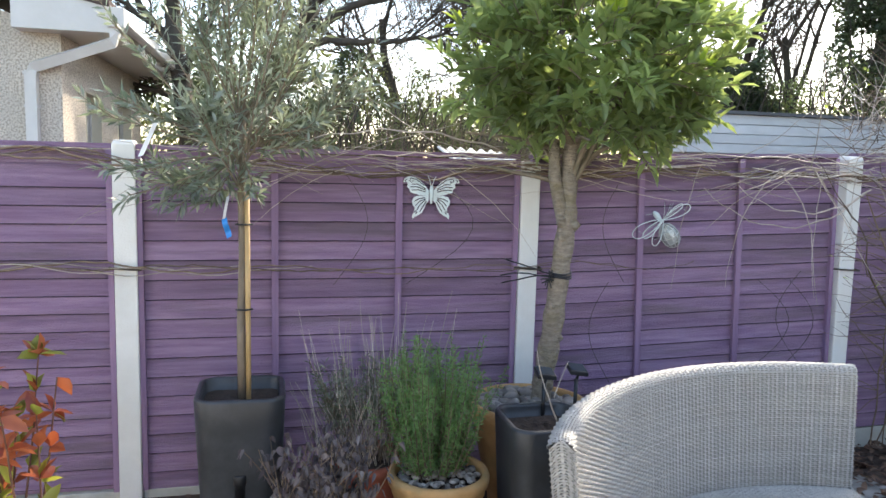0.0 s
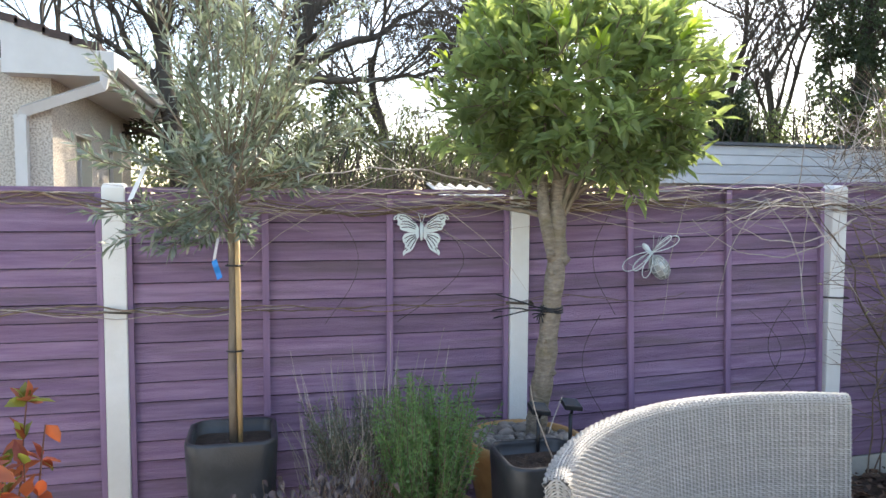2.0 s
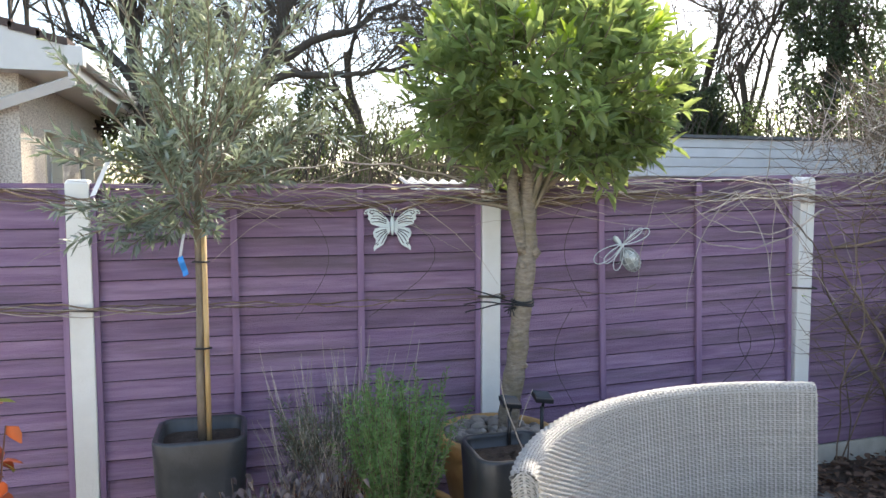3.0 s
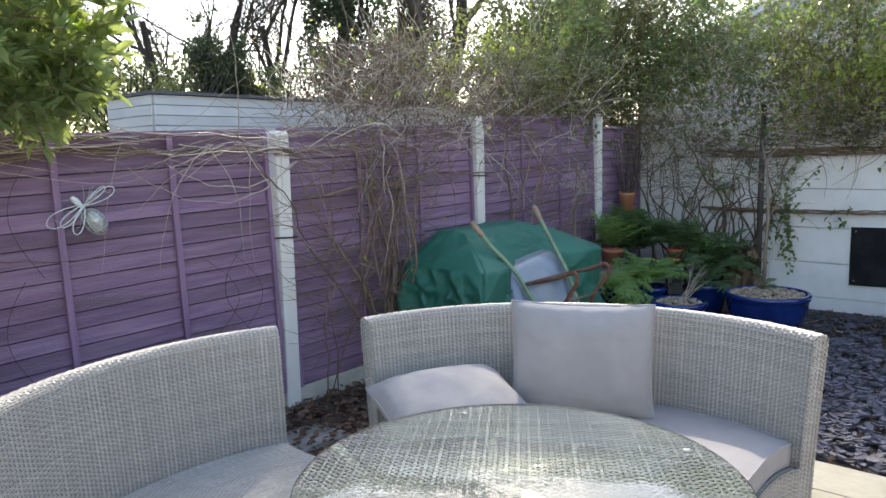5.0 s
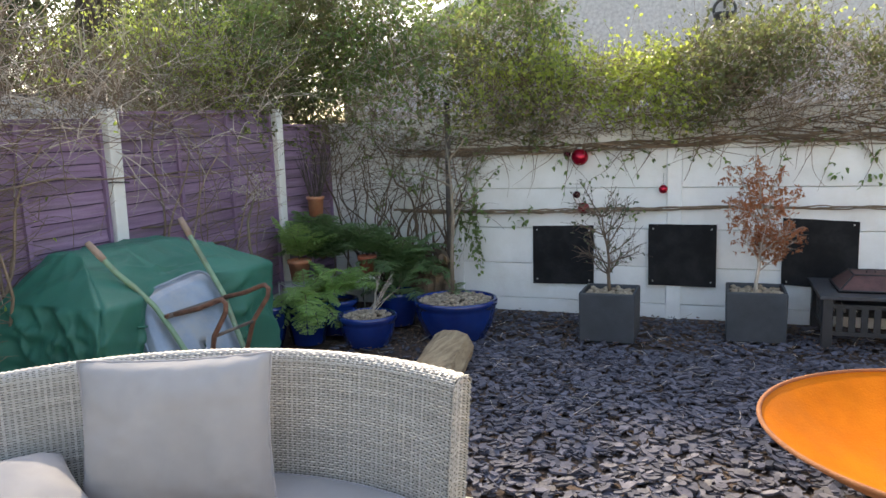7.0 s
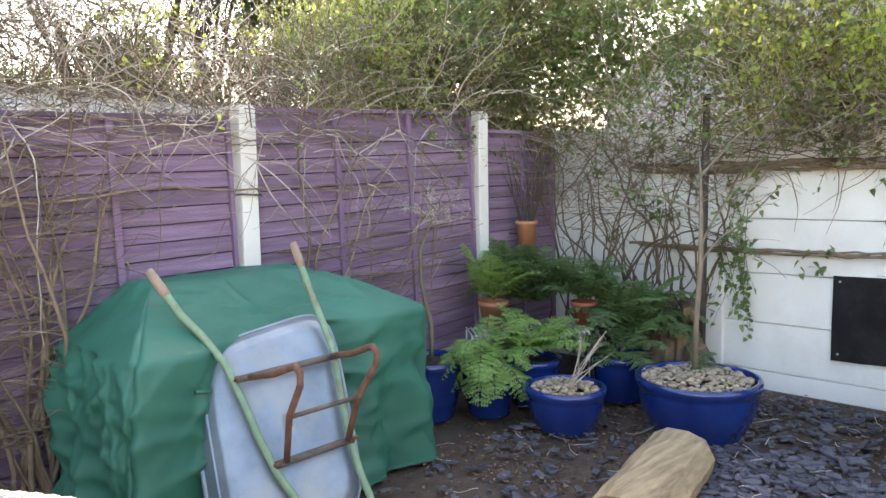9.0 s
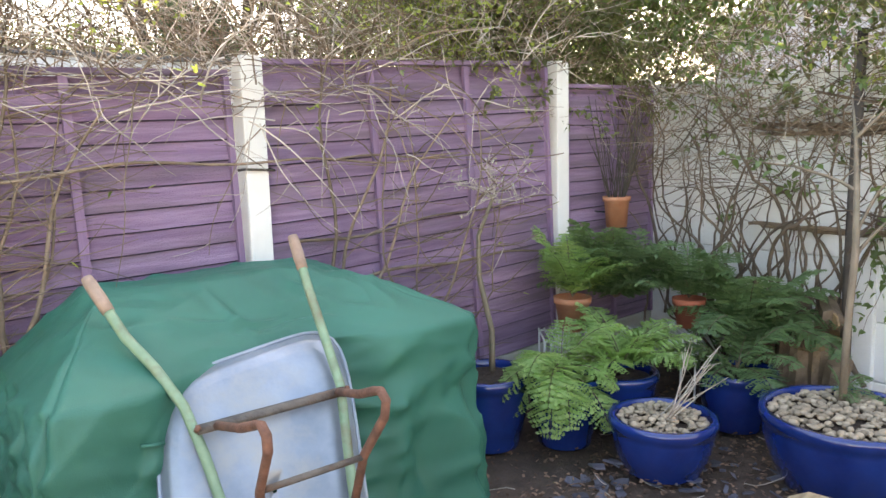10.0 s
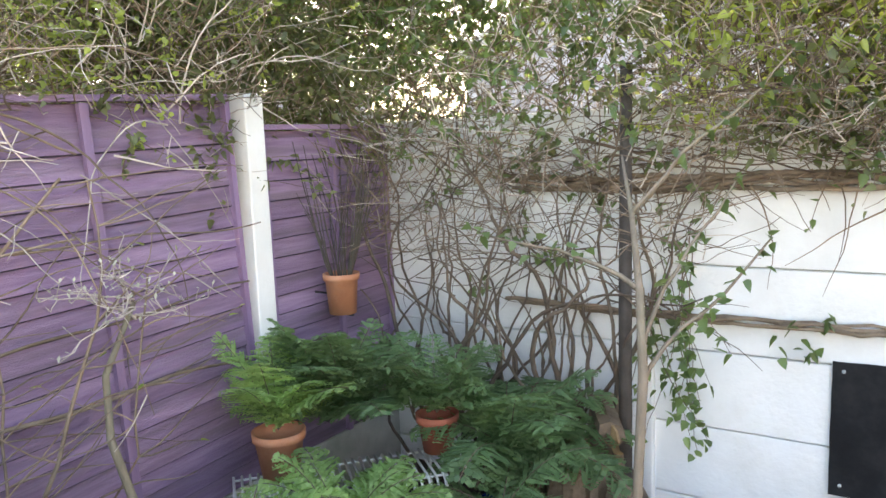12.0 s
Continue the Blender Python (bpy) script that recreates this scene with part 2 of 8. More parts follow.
M_CREAM = surf("cream_joinery", (0.60, 0.55, 0.42), (0.68, 0.63, 0.50), 0.6, 4, 0.1, 40)
M_TILE = surf("brown_roof_tile", (0.05, 0.036, 0.032), (0.11, 0.075, 0.062), 0.9, 9, 0.6, 60, rnd=0.25)
M_CLAD = surf("white_cladding", (0.58, 0.57, 0.55), (0.68, 0.67, 0.65), 0.5, 3, 0.1, 40, rnd=0.06)
M_DARKGAP = surf("dark_opening", (0.02, 0.018, 0.016), (0.04, 0.036, 0.03), 0.9, 4, 0.1, 40)
M_FELT = surf("roof_felt", (0.09, 0.09, 0.09), (0.15, 0.15, 0.15), 0.95, 10, 0.4, 80)
M_CORR = surf("corrugated_sheet", (0.50, 0.50, 0.48), (0.64, 0.64, 0.61), 0.5, 8, 0.1, 60)
M_BLUETAG = surf("blue_ribbon", (0.02, 0.22, 0.60), (0.03, 0.28, 0.68), 0.5, 8, 0.1, 60)
M_WHITETAG = surf("white_label", (0.72, 0.72, 0.74), (0.80, 0.80, 0.82), 0.5, 8, 0.1, 60)
M_BLKPLASTIC = surf("black_plastic", (0.012, 0.012, 0.013), (0.022, 0.022, 0.024), 0.35, 8, 0.05, 80)
M_TROUGH = surf("weathered_stone", (0.20, 0.19, 0.17), (0.34, 0.32, 0.29), 0.95, 12, 0.6, 80)
M_BAY = leafmat("bay_leaf", (0.11, 0.155, 0.07), (0.27, 0.325, 0.145), 0.5, 0.3, (0.46, 0.57, 0.17))
M_BAYTIP = leafmat("bay_young_leaf", (0.16, 0.26, 0.03), (0.28, 0.38, 0.05), 0.5, 0.4, (0.55, 0.70, 0.08))
M_OLIVE = leafmat("olive_leaf", (0.095, 0.12, 0.085), (0.40, 0.43, 0.36), 0.35, 0.34, (0.34, 0.40, 0.22))
M_ROSE = leafmat("rosemary_needle", (0.06, 0.14, 0.05), (0.17, 0.29, 0.11), 0.38, 0.45, (0.28, 0.46, 0.13))
M_LAV = leafmat("lavender_leaf", (0.13, 0.15, 0.10), (0.27, 0.29, 0.21), 0.3, 0.6)
M_HEUCH = leafmat("withered_leaf", (0.10, 0.075, 0.085), (0.24, 0.21, 0.21), 0.3, 0.7)
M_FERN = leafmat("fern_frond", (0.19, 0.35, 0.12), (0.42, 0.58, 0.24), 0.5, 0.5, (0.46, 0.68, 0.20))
# same frond at near half brightness, corner shade put into the colour
M_FERND = leafmat("shaded_fern_frond", (0.10, 0.19, 0.085), (0.21, 0.33, 0.15), 0.42, 0.5, (0.26, 0.42, 0.16))
M_IVY = leafmat("ivy_leaf", (0.025, 0.058, 0.024), (0.14, 0.22, 0.085), 0.42, 0.3, (0.34, 0.47, 0.13))
M_IVYY = leafmat("yellow_green_leaf", (0.10, 0.15, 0.03), (0.40, 0.46, 0.11), 0.52, 0.35, (0.60, 0.72, 0.15))
M_HEDGE = leafmat("hedge_leaf", (0.06, 0.075, 0.03), (0.18, 0.20, 0.09), 0.4, 0.5, (0.30, 0.34, 0.12))
M_DIVY = leafmat("dark_ivy_leaf", (0.025, 0.042, 0.025), (0.085, 0.115, 0.06), 0.34, 0.38, (0.19, 0.26, 0.11))
M_PHOT = leafmat("copper_leaf", (0.20, 0.03, 0.025), (0.42, 0.14, 0.06), 0.35, 0.35, (0.62, 0.16, 0.06))
M_PHOTG = leafmat("green_red_leaf", (0.10, 0.14, 0.03), (0.26, 0.26, 0.06), 0.45, 0.35, (0.5, 0.5, 0.08))
M_MAPLE = leafmat("maple_leaf", (0.26, 0.08, 0.04), (0.46, 0.20, 0.10), 0.45, 0.55, (0.70, 0.28, 0.12))
M_LITTER = leafmat("dead_leaf", (0.07, 0.038, 0.026), (0.30, 0.18, 0.12), 0.15, 0.8)
M_BUD = leafmat("pale_bud", (0.45, 0.46, 0.33), (0.66, 0.66, 0.52), 0.35, 0.5, (0.6, 0.62, 0.4))
M_SEDUM = leafmat("houseleek", (0.22, 0.24, 0.12), (0.44, 0.38, 0.25), 0.2, 0.6)
M_SEDUMR = leafmat("red_houseleek", (0.30, 0.11, 0.09), (0.48, 0.23, 0.17), 0.2, 0.6)
M_YELLOW = leafmat("yellow_stonecrop", (0.55, 0.45, 0.03), (0.72, 0.62, 0.06), 0.3, 0.6)
M_GLASS, _nt, _b = base_mat("table_glass")
_b.inputs["Base Color"].default_value = (0.66, 0.72, 0.725, 1)
_b.inputs["Roughness"].default_value = 0.03
_b.inputs["Transmission Weight"].default_value = 1.0
_b.inputs["IOR"].default_value = 1.48
M_PANE, _nt, _b = base_mat("window_pane")
_b.inputs["Base Color"].default_value = (0.06, 0.07, 0.08, 1)
_b.inputs["Roughness"].default_value = 0.06

# ---- mesh tools ----
RNG = random.Random(7)
V = Vector


class Buf:
    """Vertices and faces of one mesh."""

    def __init__(self):
        self.v, self.f = [], []

    def add(self, vs, fs):
        o = len(self.v)
        self.v.extend(vs)
        self.f.extend([tuple(i + o for i in f) for f in fs])
        return self

    def box(self, x0, x1, y0, y1, z0, z1):
        vs = [(x, y, z) for x in (x0, x1) for y in (y0, y1) for z in (z0, z1)]
        return self.add(vs, [(0, 1, 3, 2), (4, 6, 7, 5), (0, 4, 5, 1), (2, 3, 7, 6), (0, 2, 6, 4), (1, 5, 7, 3)])

    def tube(self, pts, radii, sides=6, caps=True, squash=1.0):
        pts = [V(p) for p in pts]
        if not isinstance(radii, (list, tuple)):
            radii = [radii] * len(pts)
        vs, fs = [], []
        t0 = (pts[1] - pts[0]).normalized()
        side = t0.orthogonal().normalized()
        for i, p in enumerate(pts):
            t = (pts[min(i + 1, len(pts) - 1)] - pts[max(i - 1, 0)])
            t = t.normalized() if t.length > 1e-9 else t0
            side = side - t * side.dot(t)
            side = side.normalized() if side.length > 1e-6 else t.orthogonal().normalized()
            up = t.cross(side)
            for k in range(sides):
                a = 2 * math.pi * k / sides
                q = p + (side * math.cos(a) + up * math.sin(a) * squash) * radii[i]
                vs.append((q.x, q.y, q.z))
        n = len(pts)
        for i in range(n - 1):
            for k in range(sides):
                a, b = i * sides + k, i * sides + (k + 1) % sides
                fs.append((a, b, b + sides, a + sides))
        if caps:
            fs.append(tuple(range(sides - 1, -1, -1)))
            fs.append(tuple((n - 1) * sides + k for k in range(sides)))
        return self.add(vs, fs)

    def lathe(self, cx, cy, prof, seg=36, wob=0.0):
        vs, fs = [], []
        for r, z in prof:
            for k in range(seg):
                a = 2 * math.pi * k / seg
                rr = r * (1 + wob * math.sin(3 * a + z * 9))
                vs.append((cx + rr * math.cos(a), cy + rr * math.sin(a), z))
        for i in range(len(prof) - 1):
            for k in range(seg):
                a, b = i * seg + k, i * seg + (k + 1) % seg
                fs.append((a, b, b + seg, a + seg))
        return self.add(vs, fs)

    def grid(self, nu, nv, fn, closed=False):
        vs = [tuple(fn(i / nu, j / nv)) for i in range(nu + (0 if closed else 1)) for j in range(nv + 1)]
        w = nv + 1
        fs = []
        m = nu
        for i in range(m):
            i2 = (i + 1) % nu if closed else i + 1
            for j in range(nv):
                fs.append((i * w + j, i2 * w + j, i2 * w + j + 1, i * w + j + 1))
        return self.add(vs, fs)


LEAF_LONG = ([(0, 0, 0), (0.33, 0.5, 0.10), (0.7, 0.36, 0.08), (1, 0, -0.06), (0.7, -0.36, 0.08), (0.33, -0.5, 0.10), (0.33, 0, 0), (0.7, 0, -0.02)],
             [(0, 6, 1), (6, 7, 2, 1), (7, 3, 2), (0, 5, 6), (6, 5, 4, 7), (7, 4, 3)])
LEAF_THIN = ([(0, 0, 0), (0.5, 0.5, 0.05), (1, 0, 0), (0.5, -0.5, 0.05)], [(0, 2, 1), (0, 3, 2)])
LEAF_IVY = ([(0, 0, 0), (0.15, 0.5, 0.08), (0.55, 0.38, 0.06), (1, 0, -0.1), (0.55, -0.38, 0.06), (0.15, -0.5, 0.08)], [(0, 3, 2, 1), (0, 5, 4, 3)])


class Leaves:
    """Many leaves of one shape in one mesh."""

    def __init__(self, shape=LEAF_THIN):
        self.tv = np.array(shape[0], float)
        self.tf = shape[1]
        self.items = []

    def put(self, p, d, length, width, roll=0.0):
        self.items.append((p[0], p[1], p[2], d[0], d[1], d[2], length, width, roll))

    def buf(self):
        b = Buf()
        if not self.items:
            return b
        a = np.array(self.items, float)
        p, d = a[:, :3], a[:, 3:6]
        d = d / np.maximum(np.linalg.norm(d, axis=1, keepdims=True), 1e-9)
        ref = np.tile(np.array([[0.0, 0.0, 1.0]]), (len(a), 1))
        ref[np.abs(d[:, 2]) > 0.95] = (1, 0, 0)
        s = np.cross(ref, d)
        s /= np.linalg.norm(s, axis=1, keepdims=True)
        u = np.cross(d, s)
        c, sn = np.cos(a[:, 8:9]), np.sin(a[:, 8:9])
        s, u = s * c + u * sn, u * c - s * sn
        L, W = a[:, 6:7], a[:, 7:8]
        n = len(self.tv)
        vs = np.empty((len(a), n, 3))
        for k in range(n):
            vs[:, k] = p + d * L * self.tv[k, 0] + s * W * self.tv[k, 1] + u * L * self.tv[k, 2]
        b.v = [tuple(q) for q in vs.reshape(-1, 3).tolist()]
        for i in range(len(a)):
            o = i * n
            b.f.extend([tuple(j + o for j in f) for f in self.tf])
        return b


def mesh_of(buf, name, mat, smooth=True):
    me = bpy.data.meshes.new(name)
    if isinstance(buf, Buf):
        me.from_pydata(buf.v, [], buf.f)
    else:
        buf.to_mesh(me)
        buf.free()
    me.materials.append(mat)
    if smooth:
        me.polygons.foreach_set("use_smooth", [True] * len(me.polygons))
    me.update()
    return me


def thing(name, at, label, category, group="", kind=""):
    ob = new(name)
    ob.empty_display_size = 0.05
    ob.location = at
    return tagged(ob, label, category, group, kind)


def part(name, buf, mat, parent=None, label="", smooth=True, soft=0.0):
    """One mesh object in world coordinates under a thing or a part."""
    joined = name in GROWTH
    name = GROWTH.get(name, name)
    ob = new(name, mesh_of(buf, name, mat, smooth))
    if parent is not None:
        ob.parent = parent
        base = parent
        while base.parent is not None:
            base = base.parent
        if parent is base:
            ob.matrix_parent_inverse = Matrix.Translation(-base.location)
    if soft:
        b = ob.modifiers.new("edge", "BEVEL")
        b.width, b.segments, b.limit_method, b.angle_limit = soft, 2, "ANGLE", radians(40)
    if label:
        ob["label"] = label
    if joined:
        ob["kind"] = "stuff"
    return ob


# growth too fine to pick apart, joined under a collective name
GROWTH = {"twigs": "twig_growth", "branches": "branch_growth", "limbs": "limb_growth", "stems": "stem_growth", "leaves": "leafage", "needles": "needle_growth", "buds": "bud_growth",
          "stalks": "stalk_growth", "fronds": "frond_growth", "loose_twigs": "twig_growth", "hanging_strands": "strand_growth", "dry_stalks": "stalk_growth", "young_leaves": "young_leafage",
          "side_shoots": "shoot_growth", "lattice": "stem_lattice", "dead_stems": "dead_growth", "rosettes": "rosette_carpet", "red_rosettes": "rosette_carpet", "spiky_leaves": "leafage",
          "runner": "runner", "pebble_topping": "pebble_topping", "foliage": "foliage", "yellow_stonecrop": "stonecrop_tuft"}


def lone(name, buf, mat, label, category, group="", kind="", smooth=True, soft=0.0):
    return tagged(part(name, buf, mat, None, "", smooth, soft), label, category, group, kind)


def rvec(s=1.0):
    return V((RNG.uniform(-s, s), RNG.uniform(-s, s), RNG.uniform(-s, s)))


def wander(p, d, n, step, jit, pull=None, amt=0.0):
    """A crooked line from p along d; pull bends it towards a direction."""
    p, d = V(p), V(d).normalized()
    pts = [p.copy()]
    for _ in range(n):
        d = (d + rvec(jit) + (V(pull) * amt if pull else V((0, 0, 0)))).normalized()
        p = p + d * step
        pts.append(p.copy())
    return pts


def taper(r0, r1, n):
    return [r0 + (r1 - r0) * i / max(1, n - 1) for i in range(n)]


def superbox(cx, cy, z0, z1, w0, w1, d0, d1, r, seg=6, wall=0.02, depth=0.05, lip=0.012):
    """An open tapered planter with rounded corners: outside, rim, inside down to depth."""
    b = Buf()

    def ring(w, d, z, rr):
        out = []
        for qx, qy, a0 in ((1, 1, 0), (-1, 1, 90), (-1, -1, 180), (1, -1, 270)):
            for k in range(seg + 1):
                a = radians(a0 + 90 * k / seg)
                out.append((cx + qx * (w / 2 - rr) + rr * math.cos(a), cy + qy * (d / 2 - rr) + rr * math.sin(a), z))
        return out
    h = z1 - z0
    rows = [ring(w0 - 0.02, d0 - 0.02, z0, r), ring(w0, d0, z0 + 0.012, r)]
    for k in range(1, 6):
        t = k / 6
        rows.append(ring(w0 + (w1 - w0) * t ** 0.8, d0 + (d1 - d0) * t ** 0.8, z0 + h * t, r))
    rows += [ring(w1, d1, z1 - lip, r), ring(w1 - 0.008, d1 - 0.008, z1, r), ring(w1 - 2 * wall + 0.008, d1 - 2 * wall + 0.008, z1, max(0.01, r - wall)),
             ring(w1 - 2 * wall, d1 - 2 * wall, z1 - lip, max(0.01, r - wall)), ring(w1 - 2 * wall - 0.01, d1 - 2 * wall - 0.01, z1 - depth, max(0.01, r - wall))]
    n = len(rows[0])
    vs = [p for row in rows for p in row]
    fs = [(i * n + k, i * n + (k + 1) % n, (i + 1) * n + (k + 1) % n, (i + 1) * n + k) for i in range(len(rows) - 1) for k in range(n)]
    fs.append(tuple(range(n - 1, -1, -1)))
    fs.append(tuple((len(rows) - 1) * n + k for k in range(n)))
    return b.add(vs, fs)


def mound(cx, cy, r, z, rise=0.02, seg=24, sq=False, rough=0.01):
    b = Buf()

    def fn(u, v):
        a = 2 * math.pi * u
        rr = r * v
        if sq:
            k = max(abs(math.cos(a)), abs(math.sin(a)))
            rr = rr / k * 0.98
        return (cx + rr * math.cos(a), cy + rr * math.sin(a), z + rise * (1 - v * v) + RNG.uniform(-rough, rough) * (1 if v < 0.99 else 0))
    return b.grid(seg, 5, fn, closed=True)


def pebbles(n, spot, size, seed=1):
    """n smooth stones; spot gives a place for each."""
    b = Buf()
    rr = random.Random(seed)
    for _ in range(n):
        x, y, z = spot(rr)
        s = size * rr.uniform(0.6, 1.3)
        sx, sy, sz, a = s * rr.uniform(0.8, 1.3), s * rr.uniform(0.6, 1.0), s * rr.uniform(0.4, 0.75), rr.uniform(0, 6.28)
        ca, sa = math.cos(a), math.sin(a)
        vs, fs = [(x, y, z + sz)], []
        for lat, h in ((0.75, 0.6), (1.0, 0.0), (0.7, -0.65)):
            for k in range(7):
                t = 2 * math.pi * k / 7
                px, py = sx * lat * math.cos(t), sy * lat * math.sin(t)
                vs.append((x + px * ca - py * sa, y + px * sa + py * ca, z + sz * h))
        for k in range(7):
            k2 = (k + 1) % 7
            fs.append((0, 1 + k, 1 + k2))
            fs.append((1 + k, 8 + k, 8 + k2, 1 + k2))
            fs.append((8 + k, 15 + k, 15 + k2, 8 + k2))
        b.add(vs, fs)
    return b


def disc_spot(cx, cy, r, z, rise=0.02):
    def fn(rr):
        a, q = rr.uniform(0, 6.283), math.sqrt(rr.random())
        return cx + r * q * math.cos(a), cy + r * q * math.sin(a), z + rise * (1 - q * q) + rr.uniform(0, 0.012)
    return fn

# ---- ground ----
def ground_sheet():
    b = Buf()

    def fn(u, v):
        x = -60 + 120 * u
        y = -60 + 140 * v
        near = -3 < x < 9 and -9 < y < 2
        return x, y, -0.025 + (0 if not near else 0.004 * noise.noise(V((x, y, 0))))
    b.grid(120, 140, fn)
    return lone("ground", b, M_SOIL, "dark leafy soil running under the whole garden", "ground", kind="structure")


ground_sheet()
SLATE_EDGE = 3.0


def slate_bed():
    """Blue slate chippings, loose and overlapping."""
    b = Buf()
    rr = random.Random(11)

    def chip(x, y, s, z):
        a0 = rr.uniform(0, 6.28)
        n = rr.choice((4, 5, 5, 6))
        ex = rr.uniform(0.32, 0.7)
        tx, ty = rr.gauss(0, 0.17), rr.gauss(0, 0.17)
        th = rr.uniform(0.004, 0.011)
        rot = rr.uniform(0, 6.28)
        ca, sa = math.cos(rot), math.sin(rot)
        top, bot = [], []
        for k in range(n):
            a = a0 + 2 * math.pi * k / n + rr.uniform(-0.3, 0.3)
            q = s * rr.uniform(0.75, 1.1)
            px, py = q * math.cos(a), q * ex * math.sin(a)
            qx, qy = px * ca - py * sa, px * sa + py * ca
            zz = z + qx * tx + qy * ty
            top.append((x + qx, y + qy, zz + th))
            bot.append((x + qx * 1.04, y + qy * 1.04, zz))
        b.add(top + bot, [tuple(range(n))] + [(k, k + n, (k + 1) % n + n, (k + 1) % n) for k in range(n)])
    for _ in range(19000):
        x, y = rr.uniform(SLATE_EDGE + 0.01, 6.55), rr.uniform(-6.2, -0.95)
        keep = 1.0
        if x > 5.5:
            keep = 0.42
        if y > -1.75 + 0.25 * math.sin(x * 2.3):
            keep *= 0.13
        if rr.random() > keep:
            continue
        chip(x, y, rr.uniform(0.014, 0.030) if rr.random() < 0.45 else rr.uniform(0.028, 0.05), rr.uniform(-0.014, 0.012))
    return lone("slate_chippings", b, M_SLATE, "loose blue grey slate chippings covering the bed", "slate chippings", kind="stuff", smooth=False)


def leaf_litter():
    b = Leaves(LEAF_IVY)
    rr = random.Random(5)
    for x0, x1, y0, y1, n, sz in ((1.2, 2.7, -1.0, -0.05, 1300, 1.0), (2.6, 6.5, -1.3, -0.1, 1900, 0.5), (4.3, 6.5, -2.0, -0.9, 2200, 0.45), (5.6, 6.6, -5.5, -1.2, 1400, 0.6), (3.2, 5.6, -3.2, -1.3, 260, 0.4), (-2.2, 1.2, -0.6, -0.08, 200, 1.0)):
        for _ in range(n):
            a = rr.uniform(0, 6.28)
            b.put((rr.uniform(x0, x1), rr.uniform(y0, y1), rr.uniform(-0.015, 0.025)), (math.cos(a), math.sin(a), rr.uniform(-0.3, 0.5)), sz * rr.uniform(0.03, 0.07), sz * rr.uniform(0.012, 0.04), rr.uniform(-0.8, 0.8))
    lone("leaf_litter", b.buf(), M_LITTER, "dry brown fallen leaves lying on the soil", "dead leaves", kind="stuff")
    t = Buf()
    for _ in range(150):
        x, y = rr.uniform(4.0, 6.5), rr.uniform(-5.2, -0.6)
        a = rr.uniform(0, 6.28)
        t.tube(wander((x, y, 0.02), (math.cos(a), math.sin(a), 0.05), 4, rr.uniform(0.012, 0.045), 0.35), 0.0019, 4)
    lone("fallen_twigs", t, M_TWIG, "pale dry twigs scattered over slate and soil", "twigs", kind="stuff")


# ---- fence ----
POSTS = [(-3.86, 1.66), (-1.93, 1.665), (0.0, 1.62), (1.93, 1.70), (3.86, 1.83), (5.79, 1.905)]


FENCE = thing("fence", (1.0, 0.0, 0.0), "purple lap panel fence between white concrete posts", "fence")


def concrete_post(x, top, z0):
    b = Buf()
    w, d = 0.050, 0.045

    def ring(k, z):
        return [(x - k * w, -d * k, z), (x + k * w, -d * k, z), (x + k * w, 0.05, z), (x - k * w, 0.05, z)]
    vs = ring(1, z0) + ring(1, top - 0.02) + ring(0.8, top)
    fs = [(i * 4 + k, i * 4 + (k + 1) % 4, i * 4 + 4 + (k + 1) % 4, i * 4 + 4 + k) for i in range(2) for k in range(4)] + [(8, 9, 10, 11)]
    b.add(vs, fs)
    return part("concrete_post", b, M_POST, FENCE, "white painted concrete post", smooth=False, soft=0.006)


for _x, _t in POSTS:
    concrete_post(_x, _t, -0.05)


def board_mesh(length, h, seed):
    """A lapped board, thin at the top, proud and wavy at its lower edge."""
    rr = random.Random(seed)
    b = Buf()
    n = 14
    wav = [0.0007 * rr.uniform(-1, 1) for _ in range(n + 1)]
    vs = []
    for i in range(n + 1):
        x = -length / 2 + length * i / n
        lo = wav[i] - 0.0009 * math.sin(i * 0.55 + seed)
        vs += [(x, 0.006, h + 0.012), (x, -0.001, h + 0.012), (x, -0.017, lo + 0.005), (x, -0.009, lo - 0.001), (x, -0.002, lo)]
    fs = []
    for i in range(n):
        for k in range(5):
            a, c = i * 5 + k, i * 5 + (k + 1) % 5
            fs.append((a, c, c + 5, a + 5))
    fs += [(0, 1, 2, 3, 4), (n * 5 + 4, n * 5 + 3, n * 5 + 2, n * 5 + 1, n * 5)]
    b.add(vs, fs)
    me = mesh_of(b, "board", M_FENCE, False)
    # lower lip takes the dark colour in place of the shade below it
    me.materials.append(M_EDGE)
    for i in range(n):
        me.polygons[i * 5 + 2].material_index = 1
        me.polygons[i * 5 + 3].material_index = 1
    return me


BOARD = 0.0925


